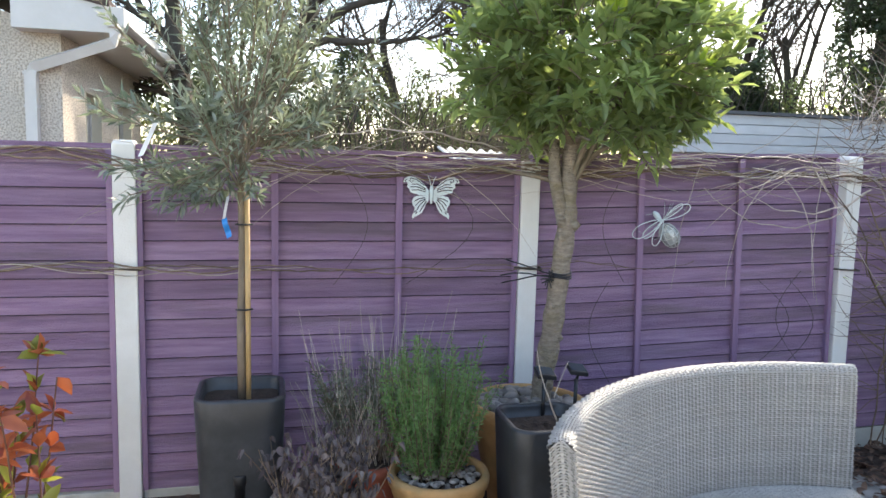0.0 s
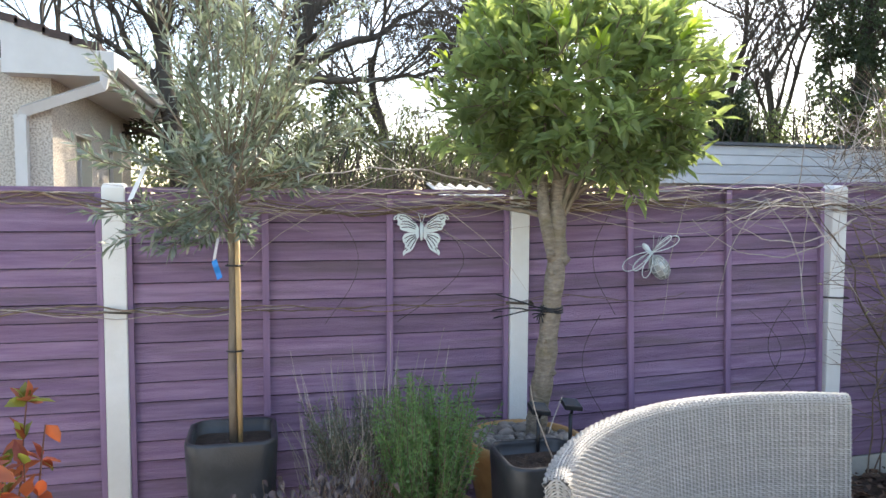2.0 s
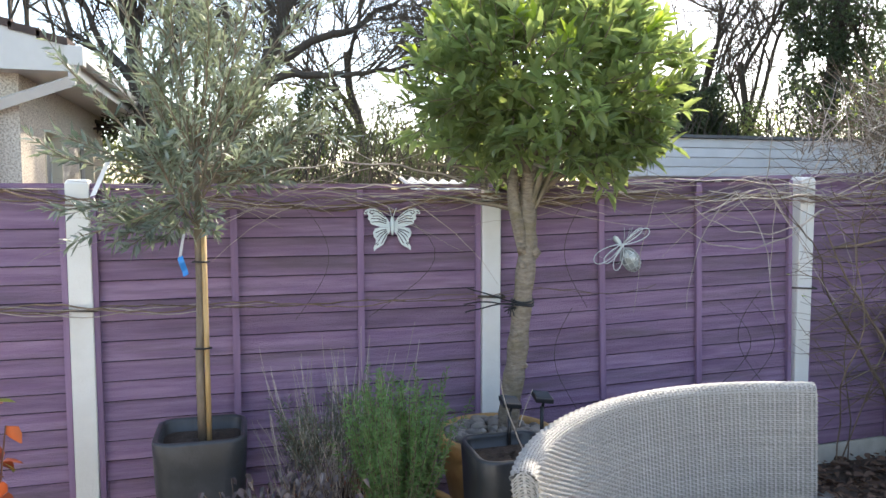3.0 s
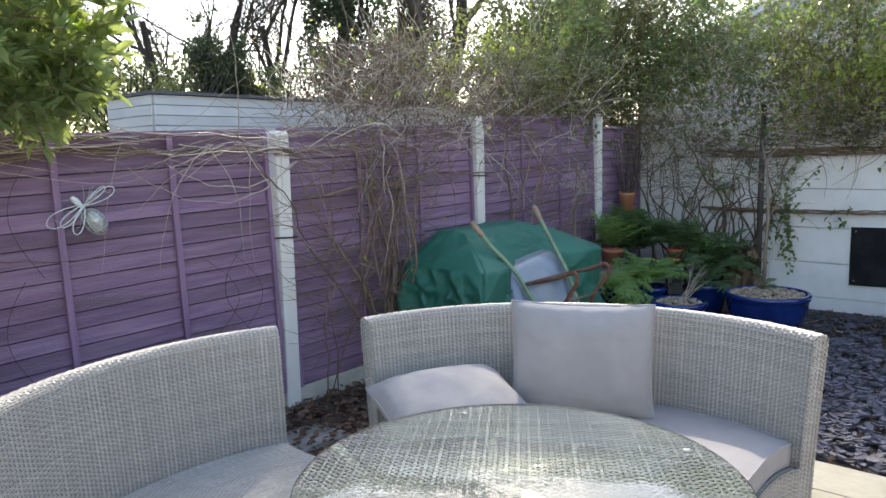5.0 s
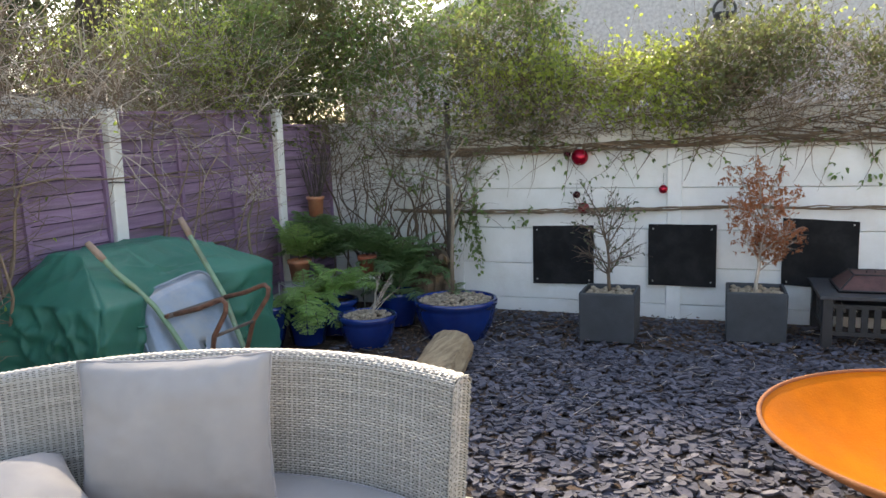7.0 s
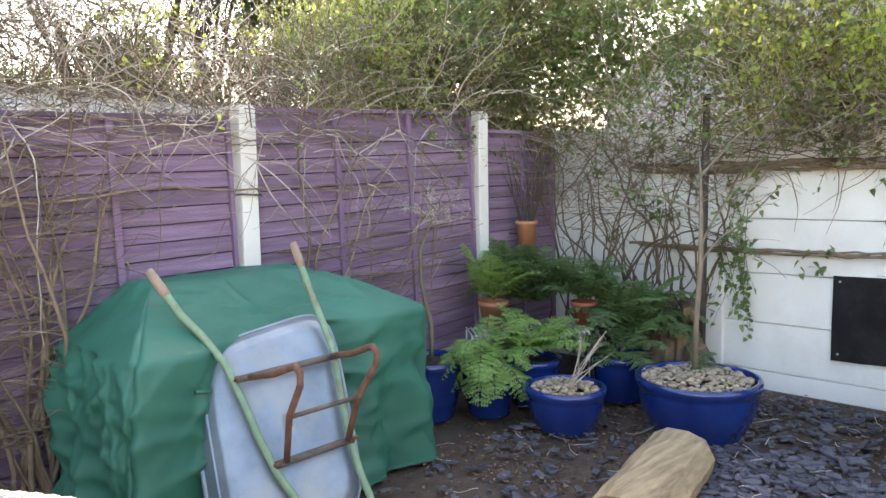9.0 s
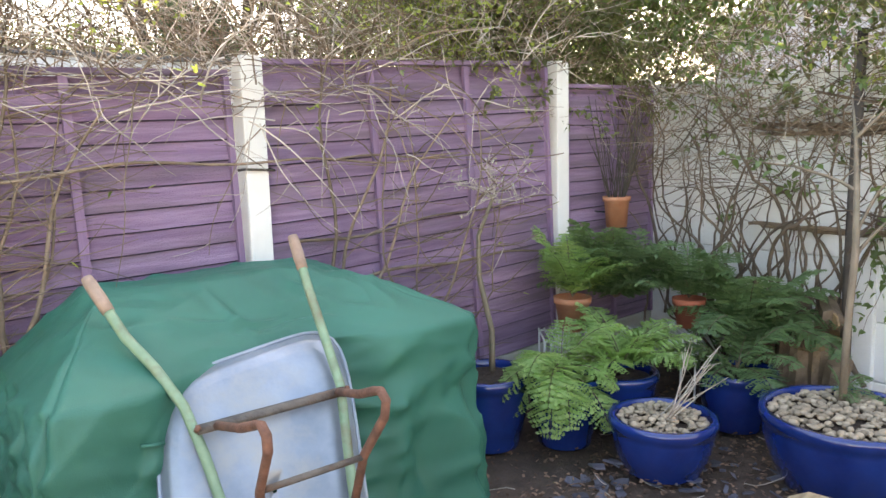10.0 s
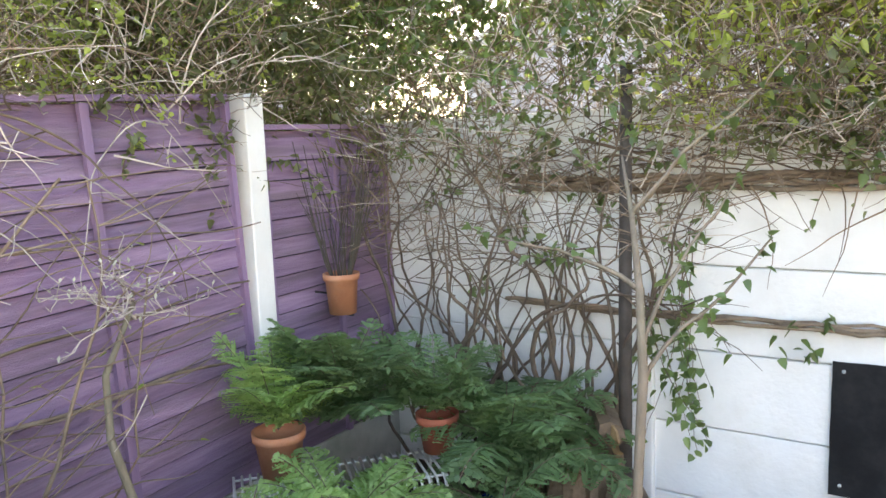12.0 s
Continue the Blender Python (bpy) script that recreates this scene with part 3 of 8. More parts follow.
def fence_panel(x0, x1, zl, zr, height, battens, boards, step=0.0842, off=0.0):
    """A lap panel between two posts; its foot runs from zl to zr."""
    ang = math.atan2(zr - zl, x1 - x0)
    ln = x1 - x0
    back = Buf().box(-ln / 2 + 0.004, ln / 2 - 0.004, 0.008, 0.02, 0.0, height)
    base = new("fence_panel", mesh_of(back, "fence_panel", M_FENCE, False))
    base.parent = FENCE
    base.location = ((x0 + x1) / 2 - FENCE.location.x, 0.0, (zl + zr) / 2)
    base.rotation_euler = (0, -ang, 0)

    def child(name, me, at, label=""):
        o = new(name, me)
        o.parent = base
        o.location = at
        if label:
            o["label"] = label
        return o
    for k in range(int((height - off - 0.02) / step)):
        child("board", boards[(k * 7 + int(x0 * 10)) % len(boards)], (0, 0.0, off + k * step))
    for bx in battens:
        bb = Buf().box(-0.016, 0.016, -0.036, -0.014, 0.0, height)
        child("batten", mesh_of(bb, "batten", M_BATTEN, False), (bx - (x0 + x1) / 2, 0, 0))
    for bx in (-ln / 2 + 0.012, ln / 2 - 0.012):
        bb = Buf().box(-0.012, 0.012, -0.036, -0.004, 0.0, height)
        child("edge_batten", mesh_of(bb, "edge_batten", M_BATTEN, False), (bx, 0, 0))
    cap = Buf().box(-ln / 2 + 0.002, ln / 2 - 0.002, -0.032, 0.03, height + 0.006, height + 0.028)
    child("capping", mesh_of(cap, "capping", M_FENCE, False), (0, 0, 0))


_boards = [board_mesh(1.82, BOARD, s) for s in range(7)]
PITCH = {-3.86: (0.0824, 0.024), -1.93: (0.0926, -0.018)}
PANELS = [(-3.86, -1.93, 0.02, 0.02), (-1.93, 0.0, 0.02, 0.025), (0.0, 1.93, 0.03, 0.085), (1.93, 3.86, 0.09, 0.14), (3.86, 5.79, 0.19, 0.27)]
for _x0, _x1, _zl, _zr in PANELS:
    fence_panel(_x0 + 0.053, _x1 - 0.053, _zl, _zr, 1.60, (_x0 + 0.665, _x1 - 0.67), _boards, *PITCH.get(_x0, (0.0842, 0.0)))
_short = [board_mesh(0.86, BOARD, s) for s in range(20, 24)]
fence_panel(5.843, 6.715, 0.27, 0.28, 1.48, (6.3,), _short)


def gravel_boards():
    for x0, x1, zl, zr in PANELS + [(5.79, 6.78, 0.27, 0.28)]:
        b = Buf()
        a, c = x0 + 0.053, x1 - 0.053
        vs = [(a, -0.02, -0.06), (c, -0.02, -0.06), (c, -0.02, zr - 0.004), (a, -0.02, zl - 0.004), (a, 0.03, -0.06), (c, 0.03, -0.06), (c, 0.03, zr - 0.004), (a, 0.03, zl - 0.004)]
        b.add(vs, [(0, 1, 2, 3), (5, 4, 7, 6), (3, 2, 6, 7), (0, 3, 7, 4), (1, 5, 6, 2)])
        part("gravel_board", b, M_CONC, FENCE, "pale concrete gravel board", smooth=False, soft=0.004)


gravel_boards()
lone("stone_slab", Buf().grid(8, 6, lambda u, v: (1.42 + 0.36 * u + 0.02 * math.sin(v * 5), -0.72 + 0.30 * v + 0.02 * math.sin(u * 4), 0.012 + 0.006 * noise.noise(V((u * 4, v * 4, 1))))), M_TROUGH, "flat grey stone slab among leaves by the fence", "stone slab").modifiers.new("thick", "SOLIDIFY").thickness = 0.04

# ---- white concrete wall ----
WALL_X = 6.72


def white_wall():
    zs = [-0.06, 0.10, 0.43, 0.765, 1.13, 1.46, 1.80]
    ys = [0.10, -1.37, -3.37, -5.40, -7.4]
    w = thing("wall_east", (WALL_X, -3.0, 0), "white painted wall of horizontal concrete panels between posts", "wall", kind="structure")
    rr = random.Random(3)
    for a, c in zip(ys[:-1], ys[1:]):
        for z0, z1 in zip(zs[:-1], zs[1:]):
            b = Buf()
            o = rr.uniform(0, 0.006)
            g = 0.003
            b.box(WALL_X + o, WALL_X + 0.06, c + 0.06, a - 0.06, z0 + g, z1 - g)
            part("concrete_panel", b, M_WALL, w, smooth=False, soft=0.005)
        b = Buf().box(WALL_X + 0.03, WALL_X + 0.05, c + 0.06, a - 0.06, -0.05, 1.79)
        part("panel_core", b, M_CONC, w, smooth=False)
    for y in ys:
        b = Buf().box(WALL_X - 0.03, WALL_X + 0.08, y - 0.062, y + 0.062, -0.06, 1.84)
        part("wall_post", b, M_WALL, w, smooth=False, soft=0.008)


white_wall()


def black_panel(y0, y1, z0, z1, tilt, off=0.0):
    b = Buf()
    rr = random.Random(int(-y0 * 100))

    def fn(u, v):
        y = y0 + (y1 - y0) * u
        z = z0 + (z1 - z0) * v
        e = 0.004 * noise.noise(V((y * 9, z * 9, 3)))
        return WALL_X - 0.016 - off + e * 0.4, y + e, z + tilt * (u - 0.5) + e
    b.grid(10, 10, fn)
    ob = lone("black_panel", b, M_BLACK, "square black panel fixed low on the white wall", "wall panel", "black wall panels", smooth=False)
    s = ob.modifiers.new("thick", "SOLIDIFY")
    s.thickness = 0.008
    for y in (y0 - 0.04, y1 + 0.04):
        for z in (z0 + 0.04, z1 - 0.04):
            x = WALL_X - 0.022 - off
            part("screw", Buf().tube([(x - 0.003, y, z), (x + 0.006, y, z)], 0.007, 8), M_WIRE, ob, "small steel screw")
    return ob


black_panel(-2.12, -2.68, 0.25, 0.79, 0.01)
black_panel(-3.16, -3.72, 0.275, 0.815, 0.0, 0.03)
black_panel(-4.23, -4.79, 0.30, 0.86, -0.03)

# ---- paving ----
def patio():
    base = thing("patio", (0, -3.5, 0), "buff riven sandstone slabs laid in staggered rows", "paving", kind="structure")
    bed = Buf().box(-4.0, SLATE_EDGE - 0.006, -8.0, -0.92, -0.04, -0.008)
    part("mortar_bed", bed, M_JOINT, base, smooth=False)
    w, ln = 0.332, 0.648
    meshes = []
    for s in range(5):
        rr = random.Random(40 + s)
        b = Buf()
        hx, hy = w / 2 - 0.005, ln / 2 - 0.005

        def fn(u, v):
            x, y = -hx + 2 * hx * u, -hy + 2 * hy * v
            edge = min(u, 1 - u, v, 1 - v) < 0.01
            return x + (rr.uniform(-0.002, 0.002)), y + rr.uniform(-0.002, 0.002), (-0.003 if edge else 0.0) + 0.002 * noise.noise(V((x * 8, y * 8, s)))
        b.grid(4, 5, fn)
        vs = [(-hx, -hy, -0.03), (hx, -hy, -0.03), (hx, hy, -0.03), (-hx, hy, -0.03), (-hx, -hy, -0.003), (hx, -hy, -0.003), (hx, hy, -0.003), (-hx, hy, -0.003)]
        b.add(vs, [(0, 1, 5, 4), (1, 2, 6, 5), (2, 3, 7, 6), (3, 0, 4, 7)])
        meshes.append(mesh_of(b, "slab", M_SLAB, False))
    k = 0
    for i in range(21):
        x = SLATE_EDGE - 0.008 - w * (i + 0.5)
        off = -3.39 if i % 2 == 0 else -3.09
        for j in range(-9, 5):
            y = off + ln * (j + 0.5)
            half = 1.0
            if y + ln / 2 > -0.93:
                half = (-0.93 - (y - ln / 2)) / ln
                y = (y - ln / 2 - 0.93) / 2
            if half > 0.15 and y > -8.0:
                o = new("slab", meshes[(i * 3 + j) % 5])
                o.scale = (1, half, 1)
                o.parent = base
                o.matrix_parent_inverse = Matrix.Translation((0, 3.5, 0))
                o.location = (x, y, 0.0)
                k += 1


# ---- woven rattan ----
def weave(fn, nu, rows, amp=0.0042, width=0.74, stakes=True):
    """Strands along u that pass over and under upright stakes; fn(u, v) gives a point and the outward normal."""
    b = Buf()
    sub = 2
    n = nu * sub
    for r in range(rows):
        v0 = (r + 0.5 - width / 2) / rows
        v1 = (r + 0.5 + width / 2) / rows
        vm = (r + 0.5) / rows
        vs, fs = [], []
        for i in range(n + 1):
            u = i / n
            s = amp * math.cos(math.pi * (i / sub + r))
            for v, bulge in ((v0, -0.0024), (vm, 0.0014), (v1, -0.0024)):
                p, nn = fn(u, v)
                q = p + nn * (s + bulge)
                vs.append((q.x, q.y, q.z))
        for i in range(n):
            o = i * 3
            fs += [(o, o + 3, o + 4, o + 1), (o + 1, o + 4, o + 5, o + 2)]
        b.add(vs, fs)
    if stakes:
        for k in range(nu + 1):
            u = k / nu
            du = 0.22 / nu
            vs, fs = [], []
            m = max(6, rows // 2)
            for j in range(m + 1):
                v = j / m
                for uu in (max(0, u - du), min(1, u + du)):
                    p, nn = fn(uu, v)
                    q = p - nn * 0.0006
                    vs.append((q.x, q.y, q.z))
            for j in range(m):
                o = j * 2
                fs.append((o, o + 1, o + 3, o + 2))
            b.add(vs, fs)
    return b


def plain(fn, nu, nv, inset=0.008):
    b = Buf()

    def g(u, v):
        p, nn = fn(u, v)
        q = p - nn * inset
        return q.x, q.y, q.z
    return b.grid(nu, nv, g)


def curved_sofa(cx, cy, a0, a1, label, seat_in=0.52, spread=29.0, R0=1.235, top=0.79):
    """A curved rattan bench: a tall back on an arc from a0 to a1 degrees round (cx, cy), a deep seat inside it."""
    s = thing("curved_sofa", (cx + 1.0 * math.cos(radians((a0 + a1) / 2)), cy + 1.0 * math.sin(radians((a0 + a1) / 2)), 0), label, "sofa", "curved rattan sofas")
    seat_z = 0.30

    def pt(r, a, z):
        return V((cx + r * math.cos(radians(a)), cy + r * math.sin(radians(a)), z))

    def end(r, first):
        k = (R0 - 0.13 - r) / (R0 - 0.13 - seat_in)
        k = max(0.0, k)
        return a0 - spread * k * k if first else a1 + spread * k * k

    def lean(z):
        return 0.07 * (z / top) ** 1.3 - 0.07

    def outer(u, v):
        z = 0.01 + (top - 0.02) * v
        a = a0 + (a1 - a0) * u
        return pt(R0 + lean(z), a, z), V((math.cos(radians(a)), math.sin(radians(a)), -0.1)).normalized()

    def inner(u, v):
        z = seat_z - 0.02 + (top - seat_z) * v
        a = a0 + (a1 - a0) * (1 - u)
        return pt(R0 - 0.075 + lean(z), a, z), V((-math.cos(radians(a)), -math.sin(radians(a)), 0.1)).normalized()

    def rim(u, v):
        a = a0 + (a1 - a0) * (1 - u)
        t = math.pi * v
        r = R0 - 0.0375 + 0.041 * -math.cos(t)
        z = top - 0.022 + 0.03 * math.sin(t)
        return pt(r, a, z), V((-math.cos(t) * math.cos(radians(a)), -math.cos(t) * math.sin(radians(a)), max(0.05, math.sin(t)))).normalized()

    def seat(u, v):
        r = seat_in + (R0 - 0.14 - seat_in) * v
        b0, b1 = end(r, True), end(r, False)
        return pt(r, b1 + (b0 - b1) * u, seat_z), V((0, 0, 1))

    def front(u, v):
        b0, b1 = end(seat_in, True), end(seat_in, False)
        a = b0 + (b1 - b0) * (1 - u)
        return pt(seat_in, a, 0.01 + (seat_z - 0.01) * v), V((-math.cos(radians(a)), -math.sin(radians(a)), 0))

    def side(first):
        def fn(u, v):
            r = seat_in + (R0 - 0.075 - seat_in) * u
            z = 0.01 + (seat_z - 0.01) * v
            a = end(r, first)
            p = pt(r, a, z)
            if r > R0 - 0.2:
                p = pt(r + lean(z) * (r - R0 + 0.2) / 0.2, a, z)
            q = pt(r + 0.01, end(r + 0.01, first), z) - pt(r - 0.01, end(r - 0.01, first), z)
            nn = V((q.y, -q.x, 0)).normalized()
            return p, nn if first else -nn
        return fn

    def cheek(first):
        def fn(u, v):
            z = 0.01 + (top - 0.032 + 0.03 * math.sin(math.pi * min(1, max(0, u)))) * v
            r = R0 - 0.075 + lean(z) + 0.075 * u
            a = a0 if first else a1
            t = V((math.sin(radians(a)), -math.cos(radians(a)), 0))
            return pt(r, a, z), t if first else -t
        return fn
    arc = abs(radians(a1 - a0)) * R0
    nst = int(arc / 0.0205)
    part("back_inner", weave(inner, nst, 58), M_WICKER, s, "flat woven grey rattan back")
    part("back_outer", weave(outer, nst, 90), M_WICKER, s)
    part("top_rim", weave(rim, nst, 12, 0.0026), M_WICKER, s, "rolled rattan rim")
    part("seat", weave(seat, nst, 64), M_WICKER, s)
    part("seat_front", weave(front, int(nst * 0.8), 34), M_WICKER, s)
    part("side_panel", weave(side(True), 28, 34), M_WICKER, s)
    part("side_panel", weave(side(False), 28, 34), M_WICKER, s)
    part("back_end", weave(cheek(True), 4, 90), M_WICKER, s)
    part("back_end", weave(cheek(False), 4, 90), M_WICKER, s)
    # dark sheet behind all the weaves, standing for shade in their gaps
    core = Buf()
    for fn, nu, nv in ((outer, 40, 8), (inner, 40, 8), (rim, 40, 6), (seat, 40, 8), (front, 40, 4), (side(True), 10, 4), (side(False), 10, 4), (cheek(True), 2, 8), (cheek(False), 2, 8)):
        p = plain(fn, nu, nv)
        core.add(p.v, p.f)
    part("frame_core", core, M_WICKIN, s, "dark backing that gives the shade between the strands")
    return pt, end, seat_in, R0


SOFA1 = curved_sofa(0.64, -2.14, 67, 156, "curved grey rattan sofa with a bare woven seat")
SOFA2 = curved_sofa(1.165, -2.45, -27.0, 79.0, "curved grey rattan sofa carrying grey cushions", 0.51, 29.0, 1.20, 0.81)


def seat_cushion():
    """The long curved pad on the second sofa."""
    pt, end, rin, R0 = SOFA2
    c = thing("seat_cushion", (2.0, -2.2, 0.305), "grey canvas seat cushion with piped edges on the rattan sofa", "cushion", "grey cushions")
    z0, z1 = 0.308, 0.405
    b = Buf()
    nu, nv = 60, 16
    edge_pts = []

    def at(u, v, z, grow=0.0):
        r = rin + 0.02 - grow + (R0 - 0.145 - rin - 0.02 + 2 * grow) * v
        b0, b1 = end(r, True) + 1.5, end(r, False) - 1.5
        return pt(r, b0 + (b1 - b0) * u, z)

    def topf(u, v):
        e = min(u * 8, (1 - u) * 8, v * 2.5, (1 - v) * 2.5, 1.0)
        p = at(u, v, 0)
        n2 = 0.005 * noise.noise(V((p.x * 5, p.y * 5, 2))) + 0.002 * noise.noise(V((p.x * 19, p.y * 19, 5)))
        q = at(u, v, z1 - 0.012 + 0.02 * (1 - (1 - e) ** 2) + n2 * e)
        return q.x, q.y, q.z
    b.grid(nu, nv, topf)

    def loop(z, g):
        out = []
        for k in range(nu):
            out.append(at(k / nu, 0, z, g))
        for k in range(nv):
            out.append(at(1, k / nv, z, g))
        for k in range(nu):
            out.append(at(1 - k / nu, 1, z, g))
        for k in range(nv):
            out.append(at(0, 1 - k / nv, z, g))
        return out
    rows = [loop(z1 - 0.012, 0), loop(z1 - 0.035, 0.006), loop(z0 + 0.03, 0.006), loop(z0, -0.004)]
    n = len(rows[0])
    vs = [tuple(p) for r in rows for p in r]
    b.add(vs, [(i * n + k, (i + 1) * n + k, (i + 1) * n + (k + 1) % n, i * n + (k + 1) % n) for i in range(3) for k in range(n)])
    part("pad", b, M_FABRIC, c)
    for z in (z1 - 0.012, z0 + 0.004):
        lp = loop(z, 0.004 if z > 0.35 else 0.0)
        part("piping", Buf().tube(lp + [lp[0]], 0.004, 6, False), M_PIPING, c, "dark piped seam")


seat_cushion()


def pillow(centre, xdir, ydir, w, h, thick, label, seed, slump=0.0):
    """A square scatter cushion with pinched corners and piping."""
    ctr, X, Y = V(centre), V(xdir).normalized(), V(ydir).normalized()
    Y = (Y - X * X.dot(Y)).normalized()
    N = X.cross(Y)
    c = thing("scatter_cushion", (ctr - N * thick * 0.3)[:], label, "cushion", "grey cushions")
    b = Buf()

    def pos(u, v, sgn):
        x, y = 2 * u - 1, 2 * v - 1
        k = (1 - abs(x) ** 2.6) * (1 - abs(y) ** 2.6)
        pinch = 1 - 0.055 * (x * x * (1 - y * y) * 0.6 + y * y * (1 - x * x) * 0.6) + 0.02 * x * x * y * y
        t = thick * 0.5 * max(0.0, k) ** 0.42
        wr = 0.012 * noise.noise(V((x * 2.6 + seed, y * 2.6, sgn))) * k + 0.006 * noise.noise(V((x * 7 + seed, y * 7, sgn))) * (1 - k * 0.6)
        wr += 0.007 * (1 - abs(math.sin((x - y) * 5 + seed + 2 * noise.noise(V((x * 2, y * 2, seed)))))) * max(0, abs(x) * abs(y) - 0.25) * (1 if k > 0.02 else 0)
        crease = 0.007 * math.exp(-((x * 0.9 - 0.15 - 0.25 * y) ** 2) * 90) * max(0, y - 0.5)
        return ctr + X * (x * w / 2 * pinch) + Y * (y * h / 2 * pinch) + N * (sgn * t + wr - crease) - V((0, 0, slump * x * x))
    for sgn in (1, -1):
        b.grid(34, 34, (lambda u, v: tuple(pos(u, v, 1))) if sgn > 0 else (lambda u, v: tuple(pos(1 - u, v, -1))))
    part("cover", b, M_FABRIC, c)
    loop = [pos(k / 30, 0, 0) for k in range(30)] + [pos(1, k / 30, 0) for k in range(30)] + [pos(1 - k / 30, 1, 0) for k in range(30)] + [pos(0, 1 - k / 30, 0) for k in range(30)]
    part("piping", Buf().tube(loop + [loop[0]], 0.0045, 6, False), M_PIPING, c, "dark piped seam")


# propped upright against the back, and one slumped flat on the seat
_a = radians(25)
_rad = V((math.cos(_a), math.sin(_a), 0))
_tan = V((math.sin(_a), -math.cos(_a), 0))
pillow(V((1.165, -2.45, 0)) + _rad * 0.83 + V((0, 0, 0.64)), _tan, V((0, 0, 1)) + _rad * 0.14, 0.60, 0.48, 0.19, "plump grey canvas cushion propped against the rattan back", 1)
_a2 = radians(66)
_rad2 = V((math.cos(_a2), math.sin(_a2), 0))
_tan2 = V((math.sin(_a2), -math.cos(_a2), 0))
pillow(V((1.165, -2.45, 0)) + _rad2 * 0.77 + V((0, 0, 0.465)), _tan2, _rad2 + V((0, 0, 0.28)), 0.60, 0.50, 0.25, "grey canvas cushion lying slumped on the seat", 4)


def round_table():
    cx, cy, r, z = 0.64, -2.67, 0.56, 0.72
    t = thing("round_table", (cx, cy, 0), "round grey rattan garden table with a glass top", "table")
    b = Buf()
    rows = 118
    ang = radians(125)
    ux, uy = math.cos(ang), math.sin(ang)
    for k in range(rows):
        v = -r + 2 * r * (k + 0.5) / rows
        half = math.sqrt(max(0, (r - 0.008) ** 2 - v * v))
        n = max(2, int(2 * half / 0.009))
        vs, fs = [], []
        for i in range(n + 1):
            s = -half + 2 * half * i / n
            zz = z - 0.0120 + 0.0036 * math.cos(math.pi * (s / 0.030 + k))
            for dv, dz in ((-0.0041, -0.0024), (0, 0.0012), (0.0041, -0.0024)):
                vs.append((cx + ux * s - uy * (v + dv), cy + uy * s + ux * (v + dv), zz + dz))
        for i in range(n):
            o = i * 3
            fs += [(o, o + 3, o + 4, o + 1), (o + 1, o + 4, o + 5, o + 2)]
        b.add(vs, fs)
    for i in range(-18, 19):
        q = 0.030 * i
        half = math.sqrt(max(0.0, (r - 0.012) ** 2 - q * q))
        if half > 0.02:
            vs = [(cx + ux * (q + a) - uy * e, cy + uy * (q + a) + ux * e, z - 0.0112 + c) for e in (-half, half) for a, c in ((-0.0045, -0.0012), (0.0, 0.0008), (0.0045, -0.0012))]
            b.add(vs, [(0, 3, 4, 1), (1, 4, 5, 2)])
    part("woven_top", b, M_TABLEW, t)
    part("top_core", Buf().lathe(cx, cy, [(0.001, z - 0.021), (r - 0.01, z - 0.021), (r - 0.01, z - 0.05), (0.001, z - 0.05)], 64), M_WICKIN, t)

    def apron(u, v):
        a = 2 * math.pi * u
        return V((cx + (r - 0.004) * math.cos(a), cy + (r - 0.004) * math.sin(a), z - 0.075 + 0.065 * v)), V((math.cos(a), math.sin(a), 0))
    part("apron", weave(apron, 170, 8), M_WICKER, t)

    def drum(u, v):
        a = 2 * math.pi * u
        rr = 0.27 + 0.05 * (1 - v)
        return V((cx + rr * math.cos(a), cy + rr * math.sin(a), 0.01 + (z - 0.08) * v)), V((math.cos(a), math.sin(a), 0))
    part("pedestal", weave(drum, 90, 80), M_WICKER, t)
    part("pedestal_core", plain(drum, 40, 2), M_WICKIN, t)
    g = Buf().lathe(cx, cy, [(0.0005, z - 0.004), (r - 0.004, z - 0.004), (r, z - 0.002), (r, z + 0.002), (r - 0.003, z + 0.004), (0.0005, z + 0.004)], 96)
    ob = part("glass_top", g, M_GLASS, t, "clear glass disc")
    ob.visible_shadow = False
    for a in (55, 150, 235, 330):
        x, y = cx + (r - 0.06) * math.cos(radians(a)), cy + (r - 0.06) * math.sin(radians(a))
        part("glass_pad", Buf().lathe(x, y, [(0.0005, z - 0.0045), (0.011, z - 0.0045), (0.011, z - 0.0075), (0.0005, z - 0.0075)], 14), M_WHITETAG, t, "clear suction pad")


round_table()

# ---- plants and pots along the purple fence ----
def shoot(tw, lv, p, d, length, r, nleaf, ll, lw, jit=0.10, pull=(0, 0, 1), amt=0.05, spread=0.9, frm=0.15):
    """A twig with leaves set along it."""
    n = 6
    pts = wander(p, d, n, length / n, jit, pull, amt)
    tw.tube(pts, taper(r, r * 0.4, n + 1), 4, False)
    for k in range(nleaf):
        t = frm + (1 - frm) * (k + RNG.random()) / nleaf
        i = min(n - 1, int(t * n))
        q = pts[i].lerp(pts[i + 1], t * n - i)
        ax = (pts[i + 1] - pts[i]).normalized()
        dd = (ax * (1 - spread * 0.6) + rvec(1.0).normalized() * spread).normalized()
        lv.put(q, dd, ll * RNG.uniform(0.65, 1.15), lw * RNG.uniform(0.75, 1.1), RNG.uniform(-1.2, 1.2))
    return pts


